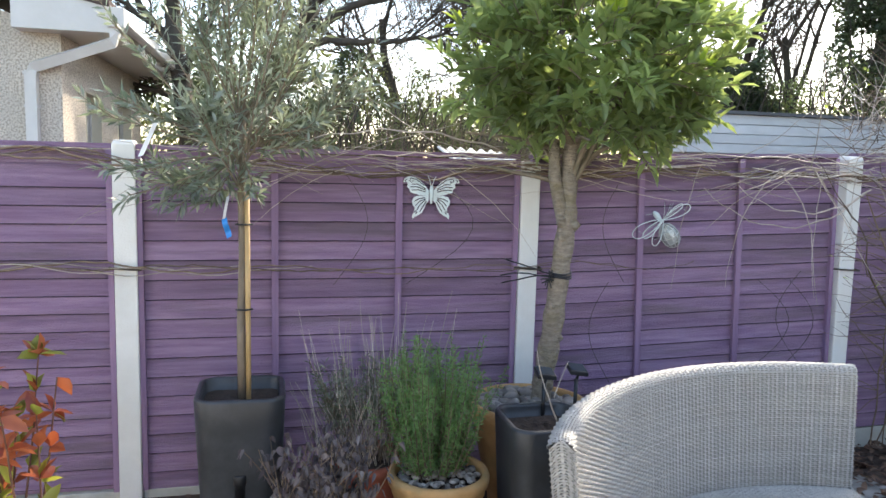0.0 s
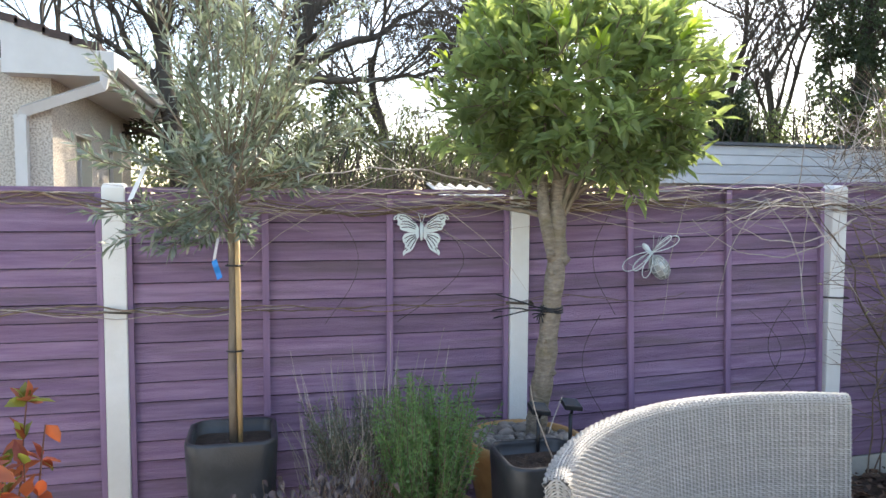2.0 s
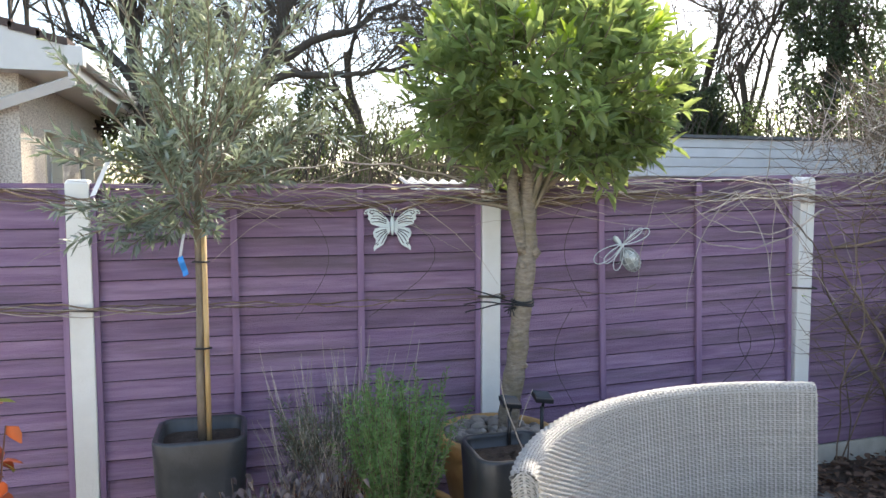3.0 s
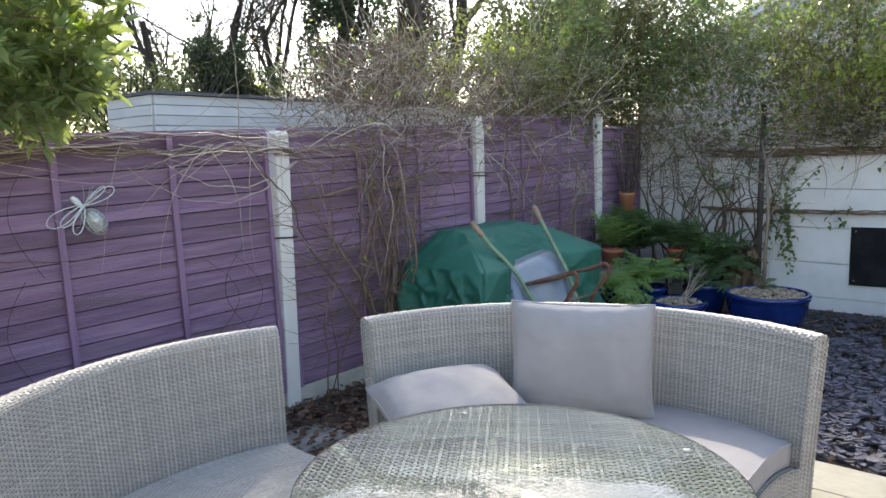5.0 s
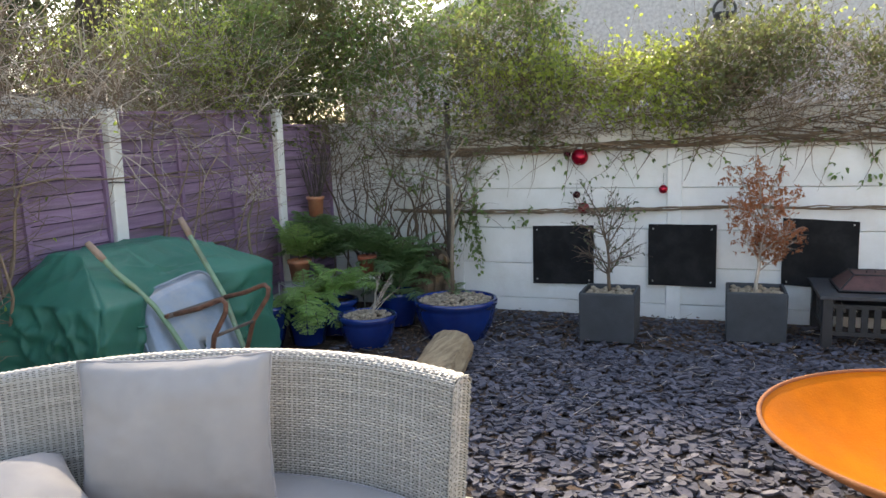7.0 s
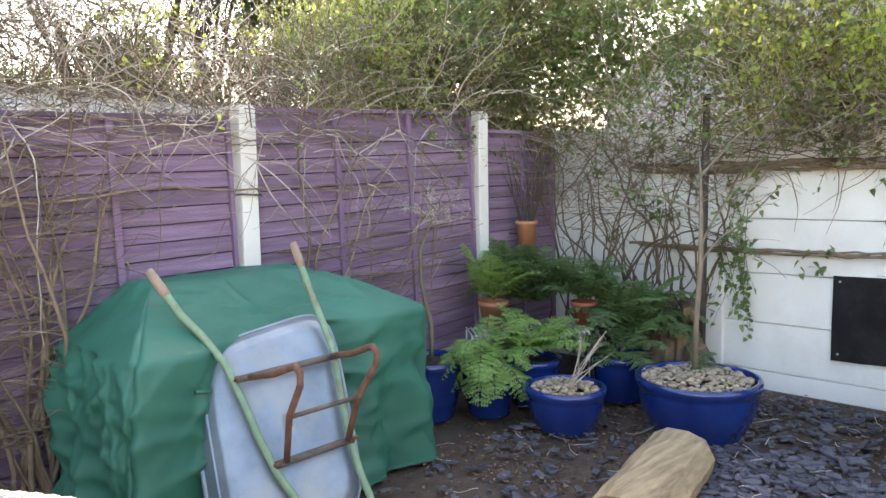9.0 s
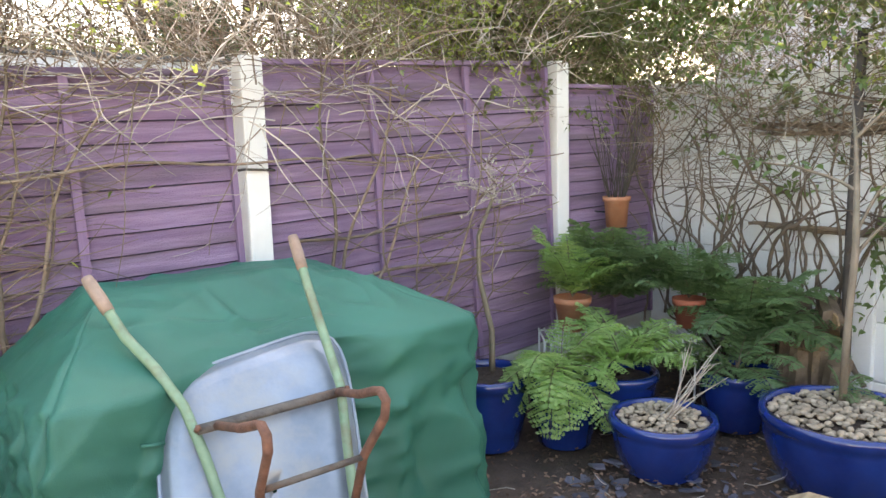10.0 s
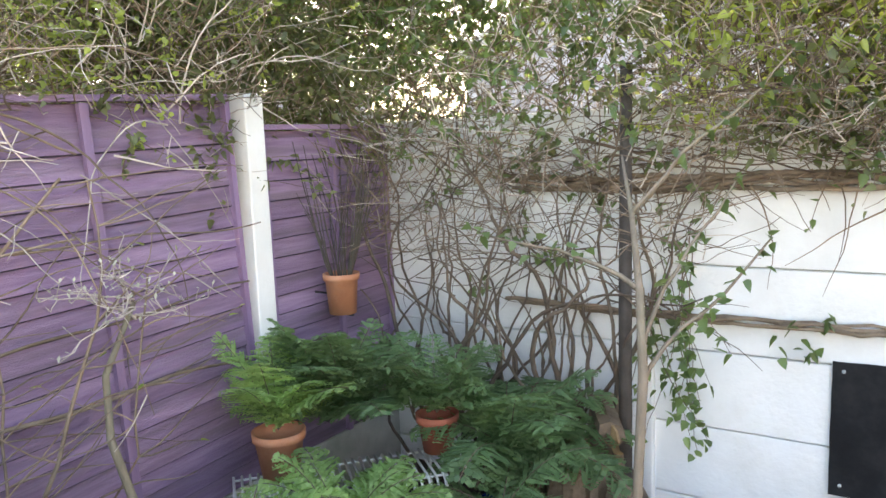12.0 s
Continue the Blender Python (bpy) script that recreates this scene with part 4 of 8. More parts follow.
def olive_tree():
    t = thing("olive_tree", (-1.40, -0.5, 0.60), "young standard olive tree with silvery leaves tied to a cane", "tree")
    bx, by = -1.40, -0.5
    trunk = [(bx, by, 0.58), (bx - 0.005, by, 0.9), (bx + 0.004, by, 1.2), (bx, by + 0.005, 1.46), (bx + 0.005, by, 1.75)]
    part("trunk", Buf().tube(trunk, [0.019, 0.017, 0.016, 0.016, 0.013], 8), M_BARK, t)
    tw, lv = Buf(), Leaves(LEAF_THIN)
    heads = [V((bx, by, z)) for z in (1.46, 1.55, 1.62, 1.68, 1.75)]
    for k in range(31):
        a = 2.4 * k + RNG.uniform(-0.4, 0.4)
        el = RNG.uniform(0.55, 1.5) if k > 9 else RNG.uniform(-0.35, 0.4)
        d = V((math.cos(a) * math.cos(el), math.sin(a) * math.cos(el) * 0.8, math.sin(el)))
        ln = RNG.uniform(0.62, 1.0) if el > 0.8 else RNG.uniform(0.28, 0.5)
        pts = shoot(tw, lv, RNG.choice(heads), d, ln, 0.006, 28, 0.074, 0.0140, 0.10, (0, 0, 1), 0.06, 0.62)
        for j in (2, 3, 4, 5):
            for _ in range(2 if j > 2 else 1):
                d2 = ((pts[j + 1] - pts[j]).normalized() + rvec(0.55) + V((0, 0, 0.25))).normalized()
                shoot(tw, lv, pts[j], d2, ln * RNG.uniform(0.25, 0.42), 0.003, 14, 0.068, 0.0132, 0.08, (0, 0, 1), 0.04, 0.6)
    # long side branches that stand out of the crown
    for d, ln in (((-0.49, 0, 0.40), 0.70), ((-0.45, -0.05, 0.55), 0.62), ((0.53, -0.05, 0.33), 0.66), ((0.50, 0, 0.24), 0.62), ((0.42, 0.05, 0.5), 0.6), ((-0.46, -0.12, -0.10), 0.52), ((-0.40, -0.15, -0.22), 0.46), ((-0.3, -0.2, -0.30), 0.34), ((0.4, -0.1, 0.02), 0.34), ((-0.5, -0.1, -0.42), 0.34), ((-0.2, -0.25, -0.42), 0.26), ((-0.55, 0.1, -0.30), 0.40), ((0.1, -0.2, -0.35), 0.22), ((-0.35, -0.2, 0.1), 0.5), ((-0.5, 0.0, 0.12), 0.58)):
        pts = shoot(tw, lv, heads[2], d, ln, 0.006, 38, 0.070, 0.015, 0.06, (0, 0, 1), 0.02, 0.6)
        for j in (3, 4, 5):
            shoot(tw, lv, pts[j], (pts[j + 1] - pts[j]).normalized() + rvec(0.6), ln * 0.28, 0.003, 12, 0.066, 0.0145, 0.06, (0, 0, 1), 0.03, 0.6)
    part("branches", tw, M_BARK, t)
    part("crown", lv.buf(), M_OLIVE, t, "narrow silvery olive leaves")
    part("cane", Buf().tube([(bx + 0.026, by - 0.012, 0.57), (bx + 0.024, by - 0.012, 1.0), (bx + 0.022, by - 0.012, 1.45)], 0.0105, 8), M_CANE, t, "bamboo support cane")
    for z in (0.98, 1.33):
        part("tie", Buf().tube([(bx - 0.024, by - 0.02, z), (bx + 0.01, by - 0.036, z), (bx + 0.042, by - 0.02, z), (bx + 0.03, by + 0.015, z), (bx - 0.02, by + 0.02, z)], 0.004, 5), M_BLKPLASTIC, t, "black tie")
    lab = Buf().grid(6, 1, lambda u, v: (bx - 0.055 - 0.02 * u + 0.012 * v, by - 0.05 - 0.01 * math.sin(u * 5), 1.44 - 0.10 * u + 0.006 * v))
    part("label_band", lab, M_WHITETAG, t, "white paper band")
    rib = Buf().grid(6, 1, lambda u, v: (bx - 0.075 + 0.02 * v + 0.02 * u, by - 0.055 - 0.012 * math.sin(u * 6), 1.35 - 0.075 * u + 0.01 * v))
    part("ribbon", rib, M_BLUETAG, t, "curled blue ribbon")
    tag = Buf().grid(6, 1, lambda u, v: (bx - 0.32 - 0.055 * u + 0.02 * v, by - 0.08 - 0.01 * u, 1.72 - 0.13 * u + 0.006 * v))
    part("plant_tag", tag, M_WHITETAG, t, "long white plant tag")


def tall_planter(name, cx, cy, top, w, label, group, tap=False):
    p = thing(name, (cx, cy, 0), label, "planter", group)
    part("shell", superbox(cx, cy, 0.0, top, w * 0.82, w, w * 0.82, w, 0.08, wall=0.024, depth=0.07), M_PLANTER, p)
    part("compost", mound(cx, cy, w * 0.44, top - 0.055, 0.012, 28, True), M_COMPOST, p, "dark bark compost")
    if tap:
        part("water_gauge", Buf().lathe(cx + 0.0, cy - w * 0.44, [(0.0005, 0.335), (0.024, 0.335), (0.027, 0.33), (0.027, 0.295), (0.021, 0.29), (0.021, 0.10), (0.0005, 0.10)], 16), M_BLKPLASTIC, p, "black filler spout")
    return p


tall_planter("tall_planter", -1.405, -0.5, 0.645, 0.36, "tall dark grey planter holding the olive tree", "tall grey planters", True)
tall_planter("tall_planter", -0.20, -0.86, 0.585, 0.35, "tall dark grey planter with bare compost beside the rattan sofa", "tall grey planters")
olive_tree()


def round_pot(name, cx, cy, r, h, mat, label, group="", rim=0.02, foot=0.72, bands=(), fill=None, z0=0.0, belly=0.0, lipr=0.01):
    p = thing(name, (cx, cy, z0), label, "plant pot", group)
    prof = [(0.001, z0), (r * foot, z0), (r * foot + 0.006, z0 + 0.006)]
    steps = 12
    for k in range(1, steps):
        t = k / steps
        rr = r * (foot + (1 - foot) * t) + belly * math.sin(math.pi * t) * r
        z = z0 + (h - rim * 1.6) * t
        for bz in bands:
            if abs(t - bz) < 0.03:
                rr -= 0.006
        prof.append((rr, z))
    prof += [(r - 0.004, z0 + h - rim * 1.6), (r + lipr, z0 + h - rim * 1.3), (r + lipr + 0.004, z0 + h - rim * 0.5), (r + lipr - 0.003, z0 + h), (r - 0.014, z0 + h), (r - 0.02, z0 + h - rim * 0.6), (r - 0.022, z0 + h - 0.05)]
    part("body", Buf().lathe(cx, cy, prof, 44, 0.002), mat, p)
    part("compost", mound(cx, cy, r - 0.02, z0 + h - 0.035, 0.014), M_COMPOST, p, "dark compost")
    if fill:
        part("pebble_topping", pebbles(fill[1], disc_spot(cx, cy, r - 0.035, z0 + h - 0.022, 0.014), fill[2], int(cx * 50) % 97), fill[0], p, "rounded pebbles over the compost")
    return p


# rosemary in its terracotta pot
round_pot("terracotta_pot", -0.62, -0.80, 0.195, 0.36, M_TERRAY, "wide weathered terracotta pot of rosemary topped with pebbles", "", 0.035, 0.74, (0.667, 0.833), (M_PEBBLED, 170, 0.0155))


def rosemary():
    t = thing("rosemary_bush", (-0.64, -0.78, 0.34), "dense upright rosemary bush with fresh green needles", "shrub")
    tw, lv = Buf(), Leaves(LEAF_THIN)
    for k in range(150):
        a, q = RNG.uniform(0, 6.28), RNG.random() ** 0.6
        p = V((-0.64 + 0.10 * q * math.cos(a), -0.78 + 0.09 * q * math.sin(a), 0.33))
        out = q * RNG.uniform(0.3, 0.95)
        d = V((math.cos(a) * out, math.sin(a) * out * 0.8, 1.0))
        ln = RNG.uniform(0.36, 0.60) if q < 0.75 else RNG.uniform(0.2, 0.5)
        n = 6
        pts = wander(p, d, n, ln / n, 0.09, (0, 0, 1), 0.14)
        tw.tube(pts, taper(0.0026, 0.0012, n + 1), 4, False)
        m = int(ln / 0.0045)
        for j in range(m):
            t0 = 0.1 + 0.9 * j / m
            i = min(n - 1, int(t0 * n))
            c = pts[i].lerp(pts[i + 1], t0 * n - i)
            ax = (pts[i + 1] - pts[i]).normalized()
            dd = ax * 0.45 + rvec(1).normalized() * 0.95
            lv.put(c, dd, RNG.uniform(0.018, 0.034), 0.0056, RNG.uniform(-1.5, 1.5))
    part("stems", tw, M_VINE, t)
    part("needles", lv.buf(), M_ROSE, t)


rosemary()


def lavender():
    """A leggy lavender behind the rosemary with last year's stalks."""
    t = thing("lavender_bush", (-0.82, -0.52, 0.0), "leggy grey lavender with dry flower stalks", "shrub")
    tw, lv, dry = Buf(), Leaves(LEAF_THIN), Buf()
    for k in range(95):
        a, q = RNG.uniform(0, 6.28), RNG.random() ** 0.5
        p = V((-0.82 + 0.17 * q * math.cos(a), -0.50 + 0.10 * q * math.sin(a), 0.30))
        d = V((math.cos(a) * q * 0.45, math.sin(a) * q * 0.3, 1))
        ln = RNG.uniform(0.30, 0.52)
        pts = shoot(tw, lv, p, d, ln, 0.003, 40, 0.036, 0.0065, 0.12, (0, 0, 1), 0.08, 0.9, 0.45)
        if k % 2 == 0:
            dry.tube(wander(pts[-1], (pts[-1] - pts[-2]).normalized() + V((0, 0, 0.5)), 4, RNG.uniform(0.035, 0.065), 0.07), taper(0.0016, 0.001, 5), 4, False)
    for k in range(120):
        a = RNG.uniform(0, 6.28)
        p = V((-0.95 + RNG.uniform(-0.12, 0.2), -0.55 + RNG.uniform(-0.1, 0.1), 0.15))
        dry.tube(wander(p, (math.cos(a) * 0.25, math.sin(a) * 0.2, 1), 6, RNG.uniform(0.06, 0.10), 0.14), taper(0.0022, 0.001, 7), 4, False)
    part("stems", tw, M_VINE, t)
    part("foliage", lv.buf(), M_LAV, t)
    part("dry_stalks", dry, M_TWIG, t, "thin brown dead stalks")


round_pot("terracotta_pot", -0.88, -0.55, 0.17, 0.34, M_TERRAD, "dark red terracotta pot of lavender", "", 0.03, 0.78)
lavender()


def withered_plant():
    t = thing("withered_sage", (-1.10, -0.90, 0.28), "withered grey purple sage drooping over its trough", "shrub")
    tw, lv = Buf(), Leaves(LEAF_IVY)
    for k in range(85):
        p = V((-1.10 + RNG.uniform(-0.16, 0.16), -0.90 + RNG.uniform(-0.08, 0.08), 0.28))
        d = V((RNG.uniform(-0.6, 0.6), RNG.uniform(-0.4, 0.3), 1))
        ln = RNG.uniform(0.12, 0.34)
        pts = wander(p, d, 5, ln / 5, 0.2)
        tw.tube(pts, taper(0.0028, 0.0015, 6), 4, False)
        for j in range(8):
            q = pts[RNG.randint(2, 5)]
            lv.put(q + rvec(0.01), V((RNG.uniform(-0.5, 0.5), RNG.uniform(-0.5, 0.5), -0.7)), RNG.uniform(0.025, 0.05), RNG.uniform(0.014, 0.026), RNG.uniform(-1.5, 1.5))
    part("stems", tw, M_VINE, t)
    part("leaves", lv.buf(), M_HEUCH, t)


p_ = thing("stone_trough", (-1.10, -0.92, 0), "low weathered stone trough of soil", "planter")
part("shell", superbox(-1.10, -0.92, 0.0, 0.30, 0.36, 0.38, 0.26, 0.28, 0.03, wall=0.03, depth=0.05), M_TROUGH, p_)
part("compost", mound(-1.10, -0.92, 0.125, 0.265, 0.01, 24, True), M_COMPOST, p_)
withered_plant()

# bay tree in its terracotta pot with big pebbles
round_pot("terracotta_pot", -0.10, -0.42, 0.27, 0.50, M_TERRAY, "large weathered terracotta pot of pebbles holding the bay tree", "", 0.05, 0.66, (0.7,), (M_PEBBLED, 120, 0.034))


def bay_tree():
    t = thing("bay_tree", (-0.02, -0.40, 0.46), "clipped standard bay tree with a thick scarred trunk", "tree")
    trunk = [(-0.045, -0.40, 0.44), (-0.03, -0.40, 0.60), (0.005, -0.40, 0.85), (0.03, -0.40, 1.10), (0.055, -0.40, 1.35), (0.05, -0.40, 1.55), (0.07, -0.40, 1.75)]
    b = Buf()
    fine = []
    for i in range(len(trunk) - 1):
        for k in range(5):
            fine.append(V(trunk[i]).lerp(V(trunk[i + 1]), k / 5))
    fine.append(V(trunk[-1]))
    rad = [0.052 - 0.013 * i / len(fine) + 0.0045 * math.sin(i * 1.9) + RNG.uniform(-0.0025, 0.0025) for i in range(len(fine))]
    b.tube(fine, rad, 14)
    # the trunk forks under the crown, with a lump of old cuts below
    b.tube([(0.045, -0.405, 1.30), (0.012, -0.41, 1.42), (-0.02, -0.41, 1.55), (-0.03, -0.41, 1.72)], [0.030, 0.032, 0.029, 0.024], 10)
    for z, dx, s in ((1.33, 0.03, 0.026), (1.36, -0.035, 0.022), (1.10, 0.02, 0.018), (1.27, -0.02, 0.020), (0.95, -0.025, 0.016), (0.80, 0.028, 0.015)):
        c0 = V((0.035 + (z - 1.2) * 0.09 + dx, -0.435, z))
        b.tube([c0 + V((0, 0.03, -0.03)), c0 + V((dx * 0.2, 0, 0)), c0 + V((0, 0.03, 0.03))], [s * 0.6, s, s * 0.6], 8)
    part("trunk", b, M_BAYBARK, t)
    tie = Buf()
    for q in range(3):
        ring = [(0.03 + 0.052 * math.cos(a), -0.40 + 0.052 * math.sin(a), 1.085 + 0.01 * q + 0.004 * math.sin(2 * a + q)) for a in [2 * math.pi * k / 18 for k in range(19)]]
        tie.tube(ring, 0.0045, 5, False)
        tie.tube(wander((-0.015, -0.42, 1.085 + 0.008 * q), (-0.9, 1.2, 0), 7, 0.04, 0.12), 0.0035, 5)
    for _ in range(12):
        tie.tube(wander((-0.03, -0.43, 1.08), rvec(1) + V((-0.4, -0.3, -0.3)), 4, 0.012, 0.4), 0.003, 5)
    part("trunk_tie", tie, M_BLKPLASTIC, t, "dark knotted twine tied to the post")
    tw, lv, yl = Buf(), Leaves(LEAF_LONG), Leaves(LEAF_LONG)
    c = V((0.125, -0.40, 2.10))
    rx, ry, rz = 0.69, 0.58, 0.50
    # main limbs
    for k in range(16):
        a = 2.4 * k
        el = RNG.uniform(-0.1, 1.2)
        d = V((math.cos(a) * math.cos(el), math.sin(a) * math.cos(el), math.sin(el) + 0.25))
        tw.tube(wander((0.065, -0.40, RNG.uniform(1.50, 1.75)), d, 6, 0.085, 0.15), taper(0.014, 0.005, 7), 6, False)
    for k in range(740):
        d = rvec(1).normalized()
        if d.z < -0.93:
            continue
        q = RNG.uniform(0.45, 1.0)
        lump = 1 + 0.13 * noise.noise(d * 2.4 + V((3, 1, 2)))
        p = c + V((d.x * rx, d.y * ry, d.z * rz)) * (q * lump * 0.9)
        out = (d + rvec(0.55) + V((0, 0, 0.22))).normalized()
        n = 4
        ln = RNG.uniform(0.08, 0.15)
        pts = wander(p, out, n, ln / n, 0.14)
        tw.tube(pts, taper(0.0035, 0.002, n + 1), 4, False)
        young = q > 0.85 and d.z > -0.2 and RNG.random() < 0.22
        for j in range(11):
            tt = 0.1 + 0.9 * j / 10
            i = min(n - 1, int(tt * n))
            cc = pts[i].lerp(pts[i + 1], tt * n - i)
            dd = out * (0.35 + 0.5 * tt) + rvec(1).normalized() * 0.75 + V((0, 0, 0.28))
            (yl if young and j > 4 else lv).put(cc, dd, RNG.uniform(0.065, 0.105), RNG.uniform(0.025, 0.037), RNG.uniform(-0.9, 0.9))
    part("branches", tw, M_BARK, t)
    part("crown", lv.buf(), M_BAY, t, "glossy dark green bay leaves")
    part("young_leaves", yl.buf(), M_BAYTIP, t, "bright yellow green new leaves")


bay_tree()


def solar_light(x, y, z):
    s = thing("solar_light", (x, y, z - 0.22), "small black plastic solar stake light", "garden light", "solar stake lights")
    part("stake", Buf().tube([(x, y, z - 0.24), (x, y, z - 0.02)], 0.009, 8), M_BLKPLASTIC, s)
    part("arm", Buf().tube([(x, y, z - 0.03), (x + 0.01, y, z + 0.0), (x + 0.02, y - 0.005, z + 0.012)], 0.007, 6), M_BLKPLASTIC, s)
    b = Buf()
    vs = [(x - 0.04, y - 0.03, z + 0.006), (x + 0.045, y - 0.03, z - 0.006), (x + 0.045, y + 0.03, z + 0.014), (x - 0.04, y + 0.03, z + 0.026)]
    vs2 = [(a, c, e + 0.02) for a, c, e in vs]
    b.add(vs + vs2, [(3, 2, 1, 0), (4, 5, 6, 7), (0, 1, 5, 4), (1, 2, 6, 5), (2, 3, 7, 6), (3, 0, 4, 7)])
    part("solar_head", b, M_BLKPLASTIC, s, "tilted black solar head", smooth=False, soft=0.003)
    v3 = [(a * 0.86 + x * 0.14, c * 0.86 + y * 0.14, e + 0.0215 + 0.002) for a, c, e in vs]
    part("solar_cell", Buf().add(v3, [(0, 1, 2, 3)]), M_PANE, s, "dark glossy solar cell", smooth=False)


solar_light(-0.15, -0.72, 0.70)
solar_light(0.04, -0.62, 0.68)

# dry stem in the bare planter
_b = Buf()
_b.tube(wander((-0.13, -0.86, 0.52), (-0.25, 0, 1), 7, 0.055, 0.13), taper(0.004, 0.0015, 8), 5)
_b.tube(wander((-0.16, -0.86, 0.66), (0.3, 0, 1), 4, 0.04, 0.13), taper(0.0025, 0.0012, 5), 5)
lone("dead_plant", _b, M_TWIG, "thin bare dead plant rising from the planter", "dead plant")


def photinia():
    t = thing("photinia_shrub", (-2.02, -1.25, 0), "young photinia shrub with copper red leaf tips", "shrub")
    tw, lv, gl = Buf(), Leaves(LEAF_LONG), Leaves(LEAF_LONG)
    for k in range(11):
        p = V((-1.97 + RNG.uniform(-0.12, 0.03), -1.24 + RNG.uniform(-0.08, 0.08), -0.02))
        d = V((RNG.uniform(-0.22, 0.05), RNG.uniform(-0.2, 0.2), 1))
        top = RNG.uniform(0.78, 1.04)
        n = 8
        pts = wander(p, d, n, top / n, 0.08, (0, 0, 1), 0.08)
        tw.tube(pts, taper(0.006, 0.0025, n + 1), 5, False)
        for j in range(24):
            i = RNG.randint(3, 8)
            dd = rvec(1).normalized() + V((0, 0, 0.35))
            (lv if i > 5 and RNG.random() < 0.7 else gl).put(pts[i], dd, RNG.uniform(0.055, 0.095), RNG.uniform(0.030, 0.048), RNG.uniform(-1, 1))
    part("stems", tw, M_RUST, t, "reddish stems")
    part("young_leaves", lv.buf(), M_PHOT, t, "copper red leaves")
    part("leaves", gl.buf(), M_PHOTG, t)


photinia()


def butterfly():
    """A cut white metal butterfly hung on the fence."""
    x0, z0, y = -0.52, 1.445, -0.052
    t = thing("butterfly_ornament", (x0, y, z0), "white metal butterfly cut with curled slots hung on the fence", "wall ornament")
    up = [(0.012, 0.018), (0.03, 0.042), (0.055, 0.066), (0.085, 0.084), (0.112, 0.088), (0.134, 0.076), (0.141, 0.060), (0.134, 0.056), (0.124, 0.060), (0.118, 0.050), (0.121, 0.034), (0.110, 0.026), (0.106, 0.010), (0.088, 0.004), (0.06, -0.004), (0.012, -0.008)]
    lo = [(0.012, -0.008), (0.06, -0.006), (0.085, -0.012), (0.096, -0.032), (0.092, -0.052), (0.081, -0.066), (0.084, -0.086), (0.094, -0.104), (0.090, -0.122), (0.080, -0.110), (0.062, -0.102), (0.045, -0.090), (0.034, -0.070), (0.024, -0.045), (0.012, -0.03)]
    for sgn in (1, -1):
        for nm, sh in (("upper_wing", up), ("lower_wing", lo)):
            b = Buf()
            vs = [(x0 + sgn * a, y - 0.05 * abs(a), z0 + c) for a, c in sh]
            vs += [(a, q + 0.004, c) for a, q, c in vs]
            n = len(sh)
            f = [tuple(range(n)), tuple(range(2 * n - 1, n - 1, -1))] + [(k, (k + 1) % n, (k + 1) % n + n, k + n) for k in range(n)]
            w = part(nm, b.add(vs, f), M_WMETAL, t, smooth=False)
            slots = [((0.035, 0.042), (0.075, 0.072), (0.105, 0.078), (0.112, 0.066), (0.10, 0.058), (0.092, 0.066)), ((0.03, 0.012), (0.065, 0.022), (0.10, 0.020)), ((0.03, 0.028), (0.07, 0.05), (0.098, 0.048)), ((0.028, 0.020), (0.07, 0.036), (0.105, 0.036)), ((0.122, 0.072), (0.132, 0.066), (0.128, 0.06))] if nm == "upper_wing" else \
                [((0.03, -0.016), (0.06, -0.022), (0.084, -0.034)), ((0.03, -0.022), (0.06, -0.036), (0.078, -0.056)), ((0.024, -0.034), (0.042, -0.062), (0.056, -0.086)), ((0.028, -0.026), (0.055, -0.05), (0.07, -0.075)), ((0.085, -0.09), (0.076, -0.08), (0.07, -0.088), (0.078, -0.096))]
            for sl in slots:
                part("slot", Buf().tube([(x0 + sgn * a, y - 0.05 * abs(a) - 0.0016, z0 + c) for a, c in sl], 0.0021, 5, True, 1), M_EDGE, w, "cut slot showing the fence")
    part("body", Buf().tube([(x0, y - 0.006, z0 + 0.045), (x0, y - 0.008, z0 + 0.02), (x0, y - 0.008, z0 - 0.02), (x0, y - 0.006, z0 - 0.045)], [0.007, 0.011, 0.010, 0.004], 8), M_WMETAL, t)
    for sgn in (1, -1):
        part("antenna", Buf().tube([(x0 + sgn * 0.004, y - 0.006, z0 + 0.045), (x0 + sgn * 0.012, y - 0.01, z0 + 0.075), (x0 + sgn * 0.02, y - 0.012, z0 + 0.088)], 0.0018, 5), M_WMETAL, t)


butterfly()


